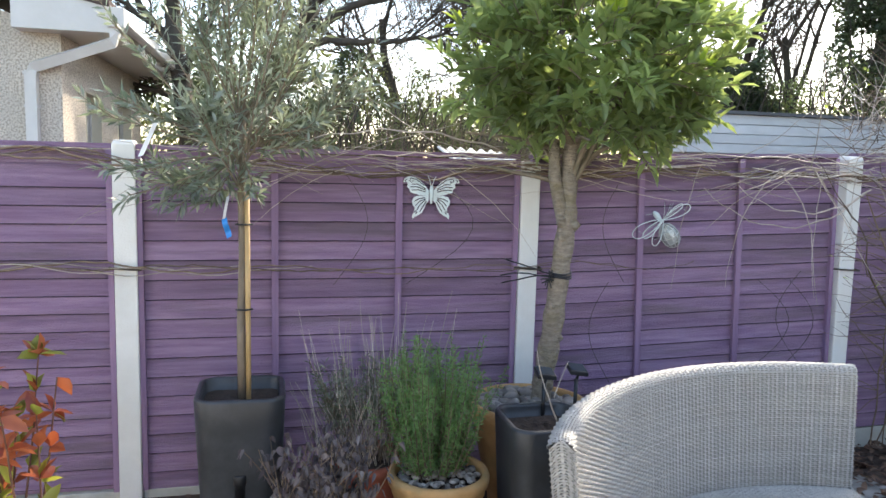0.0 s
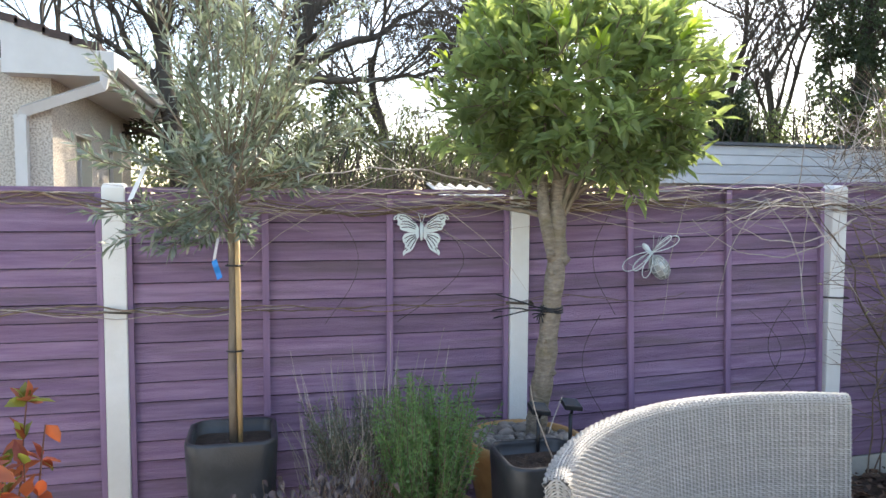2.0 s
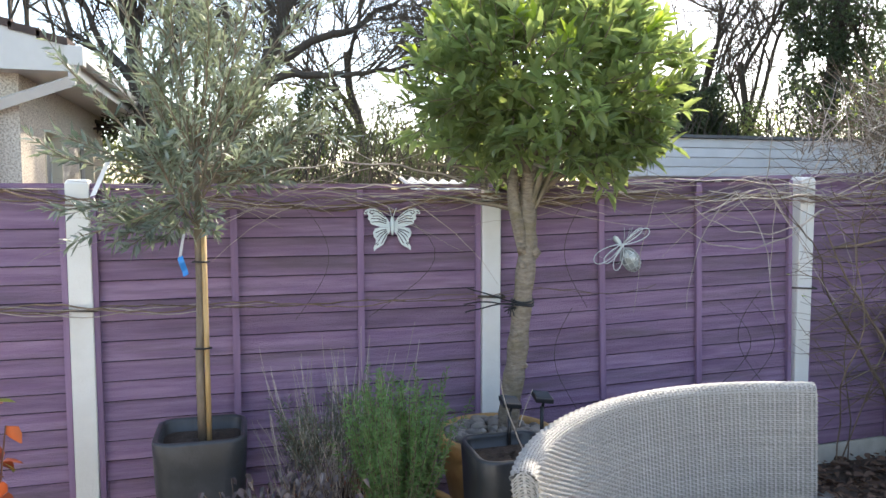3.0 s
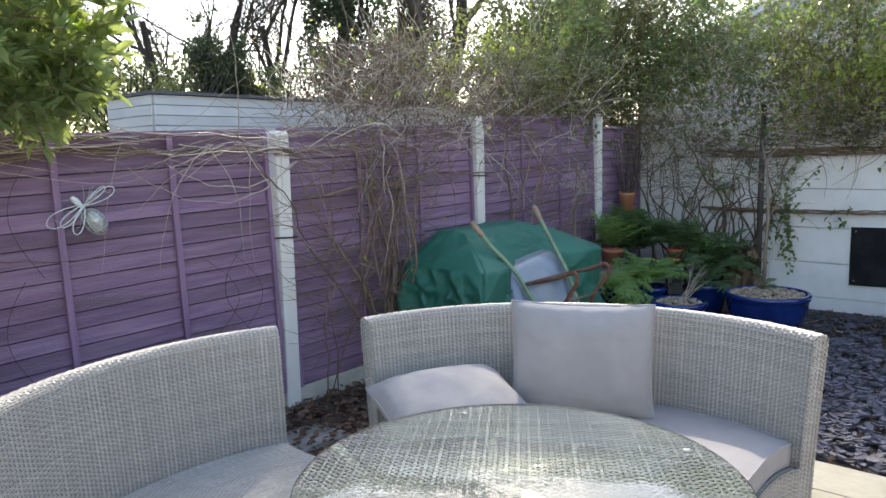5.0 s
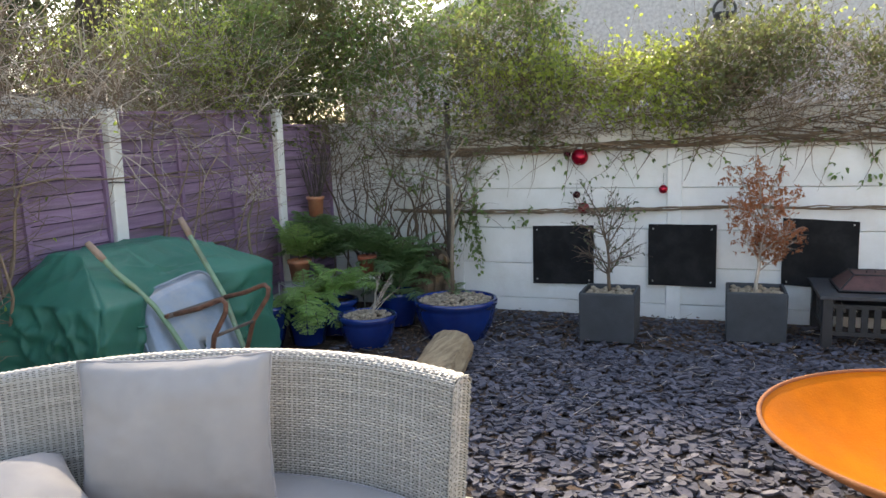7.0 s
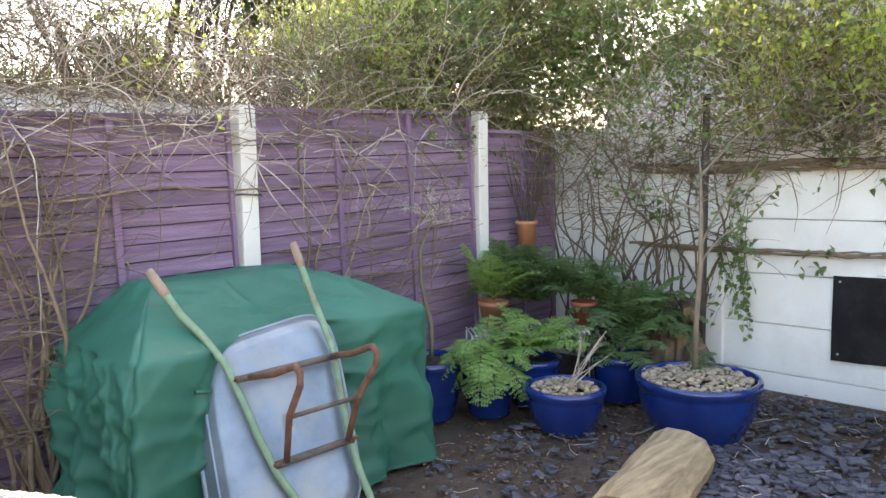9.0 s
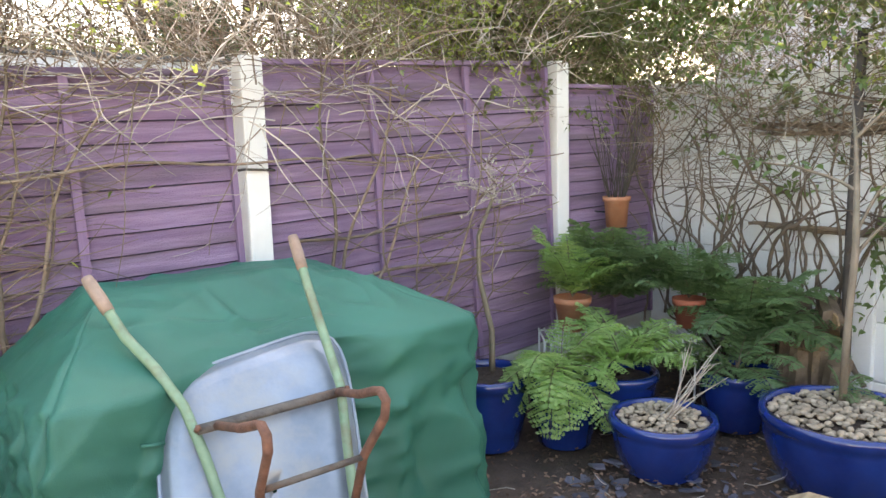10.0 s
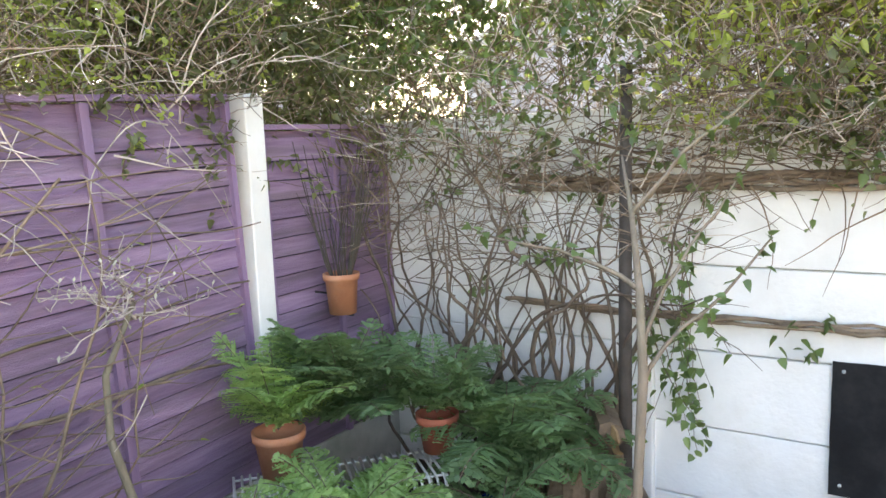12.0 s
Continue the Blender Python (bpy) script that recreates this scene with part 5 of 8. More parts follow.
def bee():
    x, y, z = 0.70, -0.075, 1.325
    t = thing("bee_ornament", (x, y, z), "wire bee ornament with a glass lantern body on the fence", "wall ornament")
    c = V((x + 0.075, y, z - 0.075))
    ax = V((0.55, 0, -0.83)).normalized()
    sd = V((0.83, 0, 0.55)).normalized()
    b = Buf()

    def fn(u, v):
        a, th = 2 * math.pi * u, math.pi * v
        p = c + ax * (0.068 * math.cos(th)) + (sd * math.cos(a) + V((0, 1, 0)) * math.sin(a)) * (0.046 * math.sin(th))
        return tuple(p)
    part("glass_body", b.grid(20, 12, fn, True), M_BEEGLASS, t, "crackled glass globe")
    for k in range(5):
        a = math.pi * k / 5
        pts = [c + ax * (0.071 * math.cos(th)) + (sd * math.cos(a) + V((0, 1, 0)) * math.sin(a)) * (0.049 * math.sin(th)) for th in [2 * math.pi * i / 20 for i in range(21)]]
        part("cage_wire", Buf().tube(pts, 0.0022, 5, False), M_WIRE, t)
    for h in (-0.035, 0.0, 0.035):
        rr = 0.049 * math.sqrt(1 - (h / 0.071) ** 2)
        pts = [c + ax * h + (sd * math.cos(a) + V((0, 1, 0)) * math.sin(a)) * rr for a in [2 * math.pi * i / 20 for i in range(21)]]
        part("cage_wire", Buf().tube(pts, 0.0022, 5, False), M_WIRE, t)
    part("head", Buf().tube([(x - 0.025, y, z + 0.05), (x - 0.012, y, z + 0.036), (x + 0.005, y, z + 0.018), (x + 0.02, y, z)], [0.008, 0.016, 0.014, 0.008], 10), M_WMETAL, t)
    o = V((x + 0.02, y - 0.02, z + 0.01))
    for ang, ln, wd in ((205, 0.20, 0.045), (218, 0.15, 0.03), (248, 0.145, 0.032), (28, 0.16, 0.035), (40, 0.13, 0.02)):
        d = V((math.cos(radians(ang)), -0.12, math.sin(radians(ang))))
        q = V((-math.sin(radians(ang)), 0, math.cos(radians(ang))))
        pts = [o + d * (ln * (0.5 - 0.5 * math.cos(s))) + q * (wd * math.sin(s) * (0.35 + 0.65 * (0.5 - 0.5 * math.cos(s)))) for s in [2 * math.pi * i / 24 for i in range(25)]]
        w = part("wing", Buf().tube(pts, 0.0027, 5, False), M_WMETAL, t, "looped wire wing")
        part("vein", Buf().tube([o + d * ln * 0.25, o + d * ln * 0.7 + q * wd * 0.3, o + d * ln * 0.8 - q * wd * 0.2], 0.0014, 5), M_WIRE, w)
    for dx, dz in ((0.0, 0.09), (0.035, 0.085), (0.05, 0.09), (0.09, 0.085)):
        part("leg", Buf().tube([o, o + V((dx * 0.6, -0.01, dz * 0.5)), o + V((dx, -0.005, dz))], 0.0016, 5), M_WIRE, t)
    part("antenna", Buf().tube([(x - 0.02, y, z + 0.04), (x - 0.08, y - 0.02, z + 0.035)], 0.0016, 5), M_WIRE, t)


bee()

# ---- the corner: cover, barrow, pots ----
def green_cover():
    """A waterproof cover draped over a boxy thing, with folds down its sides."""
    t = thing("furniture_cover", (3.5, -0.5, 0), "green waterproof cover draped over garden furniture by the fence", "furniture cover")
    x0, x1, y0, y1 = 2.83, 4.34, -0.87, -0.13
    cx, cy = (x0 + x1) / 2, (y0 + y1) / 2
    b = Buf()
    rnd = random.Random(77)
    creases = []
    for k in range(120):
        c = (rnd.uniform(0, 4.5), rnd.uniform(0.05, 1.25))
        a = rnd.choice((rnd.uniform(-0.35, 0.35), rnd.gauss(1.57, 0.35), rnd.uniform(-1.2, 1.2)))
        creases.append((c, math.cos(a), math.sin(a), rnd.uniform(0.07, 0.24), rnd.uniform(0.018, 0.05), rnd.choice((1, 1, -1)) * rnd.uniform(0.010, 0.028)))

    def crease(p, q):
        """Height of the sharp folds at a place along the rim and up the cloth."""
        h = 0.0
        for (cp, cq), ca, sa, ln, wd, dp in creases:
            dx, dy = p - cp, q - cq
            a = abs(dx * ca + dy * sa) / ln
            if a < 1:
                n = abs(dy * ca - dx * sa) / wd
                if n < 1:
                    h += dp * (1 - n) * (1 - a)
        return h

    def edge(u):
        s = u * 4
        k = int(s) % 4
        f = s - int(s)
        c = [(x0, y0), (x1, y0), (x1, y1), (x0, y1)]
        a, d = c[k], c[(k + 1) % 4]
        x, y = a[0] + (d[0] - a[0]) * f, a[1] + (d[1] - a[1]) * f
        # cut the corners
        m = min(f, 1 - f)
        w = (x1 - x0) if k % 2 == 0 else (y1 - y0)
        rr = max(0, 1 - m * w / 0.05)
        x += (cx - x) / abs(cx - x + 1e-6) * 0.03 * rr * rr if abs(cx - x) > 1e-3 else 0
        y += (cy - y) / abs(cy - y + 1e-6) * 0.03 * rr * rr if abs(cy - y) > 1e-3 else 0
        return x, y

    def fn(u, v):
        x, y = edge(u)
        sh = 0.775 + 0.02 * (x - x0) / (x1 - x0)
        per = u * 4.9
        if v < 0.5:
            w = v / 0.5
            z = sh * w
            flare = (1 - w) ** 1.3
            fold = 0.065 * (1 - abs(math.sin(per * 4.3 + 0.8 * math.sin(per * 3.1)))) + 0.028 * (1 - abs(math.sin(per * 9.1 + 2 + w * 1.5))) - 0.03
            fold *= flare * 1.0 + 0.16 + 0.9 * math.exp(-((u - 0.235) / 0.05) ** 2) * (1 - w) ** 0.6
            fold += 0.012 * noise.noise(V((per * 2.2, w * 5, 1))) + 0.026 * (1 - 2.4 * abs(noise.noise(V((per * 3.6 + w * 2, w * 5.5, 3))))) + 0.010 * (1 - abs(math.sin(per * 5 + w * 9 + 2 * noise.noise(V((per, w * 2, 4))))))
            crag = lambda a, c, e: max(0.0, 1 - 2.2 * abs(noise.noise(V((a, c, e))))) ** 3
            fold += 0.030 * crag(per * 1.7 + w * 0.8, w * 1.3, 11) * (0.35 + 0.65 * (1 - w)) + 0.020 * crag(per * 3.1 - w * 1.4, w * 2.4, 17) - 0.012
            for uc, dp in ((0.012, 0.03), (0.035, -0.035), (0.058, 0.03), (0.085, -0.02), (0.185, 0.03), (0.207, -0.045), (0.228, 0.035), (0.243, -0.02), (0.27, 0.03), (0.96, 0.03), (0.98, -0.03)):
                fold += dp * math.exp(-((u - uc - 0.010 * w * math.sin(uc * 90)) / 0.0075) ** 2) * (1 - w) ** 0.6
            fold += crease(u * 4 * (x1 + y1 - x0 - y0) / 2, z) * min(1, (1 - w) * 6)
            k = 1 + 0.04 * flare + 0.05 * flare * math.exp(-((u - 0.25) / 0.06) ** 2)
            dx, dy = x - cx, y - cy
            ln = math.hypot(dx, dy)
            x = cx + dx * k + dx / ln * fold
            y = cy + dy * k + dy / ln * fold
            sag = 0.025 * noise.noise(V((x * 3, y * 3, z * 4)))
            y += sag * (1 - abs(2 * w - 1))
            z += 0.012 * math.sin(per * 5) * flare
            # pressed in where the barrow leans
            if y < -0.6:
                y += 0.16 * math.exp(-((x - 3.52) / 0.36) ** 4) * math.sin(math.pi * min(1, w * 0.62)) ** 1.5
            return x, y, max(0.004, z)
        w = (v - 0.5) / 0.5
        # slopes up to a flat plateau, in soft dips
        px0, px1, py0, py1 = 3.08, 3.90, -0.50, -0.26
        tx, ty = min(max(x, px0), px1), min(max(y, py0), py1)
        if w < 0.75:
            q = w / 0.75
            X, Y = x + (tx - x) * q, y + (ty - y) * q
            Z = sh + (1.0 - sh) * q
        else:
            q = (w - 0.75) / 0.25
            X, Y = tx + (3.5 - tx) * q, ty + (-0.32 - ty) * q
            Z = 1.0 + 0.008 * q
        dip = 0.014 * (1 - 2.5 * abs(noise.noise(V((X * 5 + Y * 3, Y * 7, 2))))) + 0.014 * noise.noise(V((X * 3.4, Y * 4, 5))) + 0.010 * (1 - abs(math.sin(X * 9 + Y * 14 + 3 * noise.noise(V((X * 2, Y * 2, 7)))))) - 0.035 * math.exp(-((X - 3.55) ** 2) * 40) * math.sin(math.pi * min(1, w / 0.8)) * (1 if Y < -0.45 else 0)
        crest = max(0.0, 1 - 2.2 * abs(noise.noise(V((X * 2.2 + Y * 2.6, Y * 3.0 - X * 0.8, 23))))) ** 3
        dip += 0.016 * crest - 0.006 + crease(X * 1.0, 0.3 + (Y - y0)) * 0.9
        if w < 0.5 and Y < -0.5:
            Y += 0.13 * math.exp(-((X - 3.52) / 0.36) ** 4) * (1 - w / 0.5)
        return X, Y, Z + dip * math.sin(math.pi * min(1, w))
    b.grid(560, 96, fn, closed=True)
    part("fabric", b, M_COVER, t)
    hem = [fn(k / 120, 0.012) for k in range(121)]
    part("hem", Buf().tube([(x, y, z + 0.004) for x, y, z in hem], 0.006, 6, False), M_COVER, t, "stitched hem")
    eye = V(fn(0.045, 0.40))
    part("eyelet_flap", Buf().tube([eye + V((-0.03, -0.006, 0.006)), eye + V((0.0, -0.01, 0)), eye + V((0.035, -0.006, -0.004))], 0.007, 6), M_COVER, t, "small stitched vent flap")


green_cover()


def wheelbarrow():
    """Stood on its nose with its handles leant on the cover, so that its underside shows."""
    O = V((3.50, -1.33, 0.03))
    U = V((-0.083, 0.547, 0.833)).normalized()
    S = V((0.985, -0.11, 0.10))
    S = (S - U * S.dot(U)).normalized()
    N = S.cross(U)
    t = thing("wheelbarrow", (3.62, -1.15, 0), "old wheelbarrow stood on its nose with chipped green handles", "wheelbarrow")

    def P(s, u, n=0.0):
        return O + S * s + U * u + N * n
    # tray: a shallow pan, its underside bulging to the viewer
    b = Buf()

    def outline(a):
        # rounded trapezium, wide at the top, narrow at the nose
        c, s = math.cos(a), math.sin(a)
        k = (abs(c) ** 5 + abs(s) ** 5) ** (-1 / 5)
        x, y = k * c, k * s
        u = 0.53 + 0.46 * y
        half = 0.33 + 0.012 * y
        return 0.025 + half * x - 0.27 * (0.92 - u), u

    def fn(u, v):
        a = 2 * math.pi * u
        s, uu = outline(a)
        cs, cu = -0.08, 0.53
        prof = ((1.0, -0.16), (0.985, -0.13), (0.965, -0.10), (0.93, -0.06), (0.87, -0.025), (0.78, -0.006), (0.5, 0.0), (0.02, 0.002))
        f = v * 7
        i = min(6, int(f))
        q = f - i
        k = prof[i][0] + (prof[i + 1][0] - prof[i][0]) * q
        n = prof[i][1] + (prof[i + 1][1] - prof[i][1]) * q
        return tuple(P(cs + (s - cs) * k, cu + (uu - cu) * k, n))
    ob = part("tray", b.grid(72, 28, fn, True), M_GALV, t, "dull blue grey galvanised tray")
    so = ob.modifiers.new("thick", "SOLIDIFY")
    so.thickness = 0.003
    rim = [P(*outline(2 * math.pi * k / 72), -0.162) for k in range(73)]
    part("rolled_rim", Buf().tube(rim, 0.013, 8, False), M_GALV, t)
    lip = [P(-0.08 + (a + 0.08) * 0.945, 0.53 + (c - 0.53) * 0.945, -0.066) for a, c in [outline(2 * math.pi * k / 72) for k in range(73)]]
    part("pressed_bead", Buf().tube(lip, 0.007, 6, False), M_GALV, t, "pressed bead round the tray")
    hl = [(-0.337, 1.18), (-0.32, 1.10), (-0.275, 0.985), (-0.238, 0.85), (-0.232, 0.70), (-0.236, 0.53), (-0.226, 0.37), (-0.20, 0.25), (-0.144, 0.10), (-0.11, 0.0)]
    hr = [(0.266, 1.14), (0.256, 1.06), (0.244, 0.93), (0.224, 0.74), (0.157, 0.53), (0.12, 0.41), (0.09, 0.25), (0.078, 0.08), (0.076, 0.0)]
    for h in (hl, hr):
        pts = [P(s, u, 0.028) for s, u in h]
        d = (pts[0] - pts[1]).normalized()
        fr = part("handle_tube", Buf().tube([pts[0] + d * 0.02] + pts, 0.0155, 10), M_GREENP, t, "bent tube in chipped green paint")
        part("grip", Buf().tube([pts[0] + d * 0.01, pts[0] + d * 0.05, pts[0] + d * 0.11, pts[0] + d * 0.135], [0.0185, 0.020, 0.019, 0.016], 10), M_GRIP, fr, "worn brown rubber grip")
    # cross bars
    for (s0, u0), (s1, u1) in (((-0.232, 0.768), (0.222, 0.715)), ((-0.228, 0.405), (0.118, 0.368))):
        part("cross_bar", Buf().tube([P(s0, u0, 0.045), P(s1, u1, 0.045)], 0.016, 6, True, 0.5), M_OLDBAR, t, "flat weathered cross bar")
        for s, u in ((s0, u0), (s1, u1)):
            part("bolt", Buf().tube([P(s, u, 0.045), P(s, u, 0.075)], 0.009, 6), M_RUST, t)
    # legs: two bent hoops
    for s0, u0, s1, u1, s2, u2 in ((-0.175, 0.758, -0.152, 0.662, -0.185, 0.40), (0.20, 0.718, 0.179, 0.627, 0.088, 0.372)):
        pts = [P(s0, u0, 0.05), P(s0 * 0.4 + s1 * 0.6, u0 * 0.4 + u1 * 0.6, 0.22), P(s1, u1 + 0.012, 0.345), P(s1, u1, 0.385), P(s1, u1 - 0.03, 0.392), P(s1 * 0.9 + s2 * 0.1, u1 - 0.065, 0.36), P((s1 + s2) / 2, (u1 + u2) / 2, 0.20), P(s2, u2, 0.055)]
        part("leg", Buf().tube(pts, 0.0135, 8), M_RUST, t, "bent rusty tubular leg")
    part("leg_brace", Buf().tube([P(-0.17, 0.53, 0.20), P(0.132, 0.497, 0.20)], 0.010, 8), M_OLDBAR, t)
    # axle bracket between the ends of the fork
    part("axle", Buf().tube([P(-0.125, 0.045, 0.03), P(0.078, 0.04, 0.03)], 0.012, 8), M_RUST, t, "rusty axle between the fork ends")
    for s0, u0 in ((-0.128, 0.06), (0.078, 0.055)):
        a, c = P(s0, u0 + 0.045, 0.05), P(s0, u0 - 0.045, 0.05)
        part("axle_plate", Buf().tube([a, c], 0.024, 6, True, 0.25), M_RUST, t, smooth=False)


wheelbarrow()


def blue_pot(cx, cy, r, h, label, fill=None, belly=0.06, foot=0.72):
    return round_pot("blue_pot", cx, cy, r, h, M_BLUE, label, "blue glazed pots", 0.035, foot, (), fill, 0.0, belly, 0.012)


blue_pot(5.57, -1.75, 0.325, 0.32, "large cobalt blue glazed pot topped with pale pebbles", (M_PEBBLE, 430, 0.0175))
blue_pot(5.155, -1.155, 0.22, 0.25, "small cobalt blue glazed pot topped with pale pebbles", (M_PEBBLE, 280, 0.0155))
blue_pot(4.80, -0.42, 0.20, 0.36, "cobalt blue glazed pot holding a budding shrub")
blue_pot(5.08, -0.66, 0.17, 0.34, "cobalt blue glazed pot half hidden under fern fronds")
blue_pot(5.42, -0.74, 0.17, 0.30, "cobalt blue glazed pot in the shade of ferns")
blue_pot(5.85, -1.12, 0.18, 0.30, "cobalt blue glazed pot beside the log pile")


def dead_stems(x, y, z):
    b = Buf()
    for k in range(9):
        d = V((RNG.uniform(-0.1, 0.5), RNG.uniform(-0.75, -0.15), RNG.uniform(0.35, 0.9)))
        pts = wander((x + RNG.uniform(-0.03, 0.03), y + RNG.uniform(-0.03, 0.03), z), d, 6, RNG.uniform(0.045, 0.07), 0.09)
        b.tube(pts, taper(0.0042, 0.0016, 7), 5, False)
        if k % 2:
            b.tube(wander(pts[4], d + rvec(0.6), 3, 0.03, 0.1), taper(0.002, 0.001, 4), 4, False)
    lone("dead_stems", b, M_TWIG, "pale dry stems leaning out of the small blue pot", "dead plant")


dead_stems(5.155, -1.17, 0.235)


def fern(x, y, z, n, length, mat, label, droop=1.0, leanv=(0, 0, 0), pot=None, lo=0.35):
    t = thing("fern", (x, y, z), label, "fern", "ferns")
    if pot:
        r, h, pm = pot
        prof = [(0.001, z - h), (r * 0.72, z - h), (r * 0.95, z - 0.035), (r * 1.04, z - 0.033), (r * 1.06, z), (r * 0.95, z), (r * 0.93, z - 0.03), (0.001, z - 0.03)]
        part("pot", Buf().lathe(x, y, prof, 30), pm, t, "round terracotta pot")
    st, lv = Buf(), Leaves(LEAF_THIN)
    for k in range(n):
        a = 2.4 * k + RNG.uniform(-0.35, 0.35)
        el = RNG.uniform(lo, 1.15)
        d = V((math.cos(a) * math.cos(el), math.sin(a) * math.cos(el), math.sin(el))) + V(leanv)
        ln = length * RNG.uniform(0.65, 1.1)
        m = 12
        p = V((x, y, z))
        d.normalize()
        pts = [p.copy()]
        for i in range(m):
            d = (d + V((0, 0, -0.085 * droop * (0.4 + i / m * 1.4))) + rvec(0.03)).normalized()
            p = p + d * (ln / m)
            pts.append(p.copy())
        st.tube(pts, taper(0.0028, 0.001, m + 1), 4, False)
        pairs = 13
        for j in range(pairs):
            tt = 0.14 + 0.86 * j / pairs
            i = min(m - 1, int(tt * m))
            c = pts[i].lerp(pts[i + 1], tt * m - i)
            ax = (pts[i + 1] - pts[i]).normalized()
            sd = ax.cross(V((0, 0, 1)))
            sd = sd.normalized() if sd.length > 0.05 else ax.orthogonal().normalized()
            up = sd.cross(ax)
            w = ln * 0.31 * (math.sin(math.pi * min(1, 0.12 + tt * 0.86)) ** 0.8) + 0.008
            for sgn in (1, -1):
                dd = sd * sgn + ax * RNG.uniform(0.3, 0.55) - up * RNG.uniform(0.0, 0.3) + rvec(0.1)
                roll = RNG.uniform(-0.35, 0.35)
                # each pinna is itself cut into lobes
                nl = max(3, int(w / 0.016))
                ddn = dd.normalized()
                q2 = ddn.cross(up).normalized()
                lv.put(c, ddn, w, ln * 0.02, roll)
                for e in range(nl):
                    f = (e + 0.5) / nl
                    ll = 0.021 * (1.1 - f) + 0.005
                    for sg in (1, -1):
                        lv.put(c + ddn * (w * f * 0.95) - up * (0.10 * w * f * f), q2 * sg + ddn * RNG.uniform(0.45, 0.9), ll * ln / 0.4, 0.021 * ln / 0.4, roll + RNG.uniform(-0.5, 0.5))
    part("stalks", st, M_VINE, t)
    part("fronds", lv.buf(), mat, t)


fern(5.53, -0.33, 0.60, 13, 0.42, M_FERN, "bright green fern in a terracotta pot on the wire rack", 0.65, (0, 0, 0.1), (0.098, 0.185, M_TERRA), 0.72)
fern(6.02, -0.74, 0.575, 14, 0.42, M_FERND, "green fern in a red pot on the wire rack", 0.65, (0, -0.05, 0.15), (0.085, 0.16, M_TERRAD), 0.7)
fern(5.40, -0.76, 0.34, 20, 0.40, M_FERN, "lush fern spilling over a blue pot", 1.0, (-0.05, -0.15, 0.2), None, 0.35)
fern(5.06, -0.66, 0.36, 15, 0.42, M_FERN, "fern drooping over the rim of a blue pot", 1.8, (-0.25, -0.25, 0.0), None, 0.05)
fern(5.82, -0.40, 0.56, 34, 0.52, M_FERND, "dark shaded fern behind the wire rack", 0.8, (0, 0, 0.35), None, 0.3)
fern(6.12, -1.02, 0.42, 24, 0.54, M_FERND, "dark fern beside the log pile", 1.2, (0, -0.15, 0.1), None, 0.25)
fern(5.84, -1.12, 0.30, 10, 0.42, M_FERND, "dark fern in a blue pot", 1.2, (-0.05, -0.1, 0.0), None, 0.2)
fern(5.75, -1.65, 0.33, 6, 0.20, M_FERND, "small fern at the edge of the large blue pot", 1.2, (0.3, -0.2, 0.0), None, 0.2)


def wire_rack():
    """White wire hoops: an old rack that carries the fern pots."""
    t = thing("wire_rack", (5.62, -0.55, 0), "white wire rack with looped slats carrying fern pots", "plant rack")
    z = 0.41
    ax = V((0.76, -0.65, 0)).normalized()
    sd = V((-0.65, -0.76, 0)).normalized()
    o = V((5.43, -0.17, z))
    for k in range(26):
        p = o + ax * (0.031 * k)
        pts = [p, p + sd * 0.25, p + sd * 0.285 + V((0, 0, -0.008)), p + sd * 0.30 + V((0, 0, -0.03)), p + sd * 0.29 + V((0, 0, -0.055)), p + sd * 0.25 + V((0, 0, -0.06))]
        part("slat", Buf().tube(pts, 0.0054, 6), M_HOOP, t)
    for off in (0.02, 0.26):
        part("rail", Buf().tube([o + sd * off + V((0, 0, -0.006)), o + sd * off + ax * 0.79 + V((0, 0, -0.006))], 0.005, 6), M_HOOP, t)
    for q in (o + sd * 0.02, o + sd * 0.26, o + sd * 0.02 + ax * 0.79, o + sd * 0.26 + ax * 0.79):
        part("leg", Buf().tube([q + V((0, 0, -0.006)), V((q.x, q.y, -0.02))], 0.006, 6), M_HOOP, t)


wire_rack()


def hanging_pot():
    x, y, z = 6.13, -0.17, 1.105
    t = thing("hanging_pot", (x, y, z - 0.18), "orange terracotta pot hung among dark trailing stems", "plant pot")
    prof = [(0.001, z - 0.185), (0.062, z - 0.185), (0.074, z - 0.03), (0.083, z - 0.028), (0.085, z), (0.074, z), (0.07, z - 0.03), (0.001, z - 0.03)]
    part("pot", Buf().lathe(x, y, prof, 30), M_TERRA, t)
    st = Buf()
    for k in range(40):
        a = RNG.uniform(0, 6.28)
        st.tube(wander((x + 0.04 * math.cos(a), y + 0.04 * math.sin(a), z - 0.03), (0.25 * math.cos(a), 0.25 * math.sin(a), 1), 6, RNG.uniform(0.05, 0.11), 0.12), taper(0.003, 0.0015, 7), 4, False)
    part("dead_stems", st, M_DARKBARK, t, "dark dry stems")
    part("bracket", Buf().tube([(x, y + 0.19, z - 0.10), (x, y + 0.08, z - 0.10), (x, y + 0.07, z - 0.19), (x, y - 0.06, z - 0.19)], 0.006, 6), M_IRONB, t)


hanging_pot()


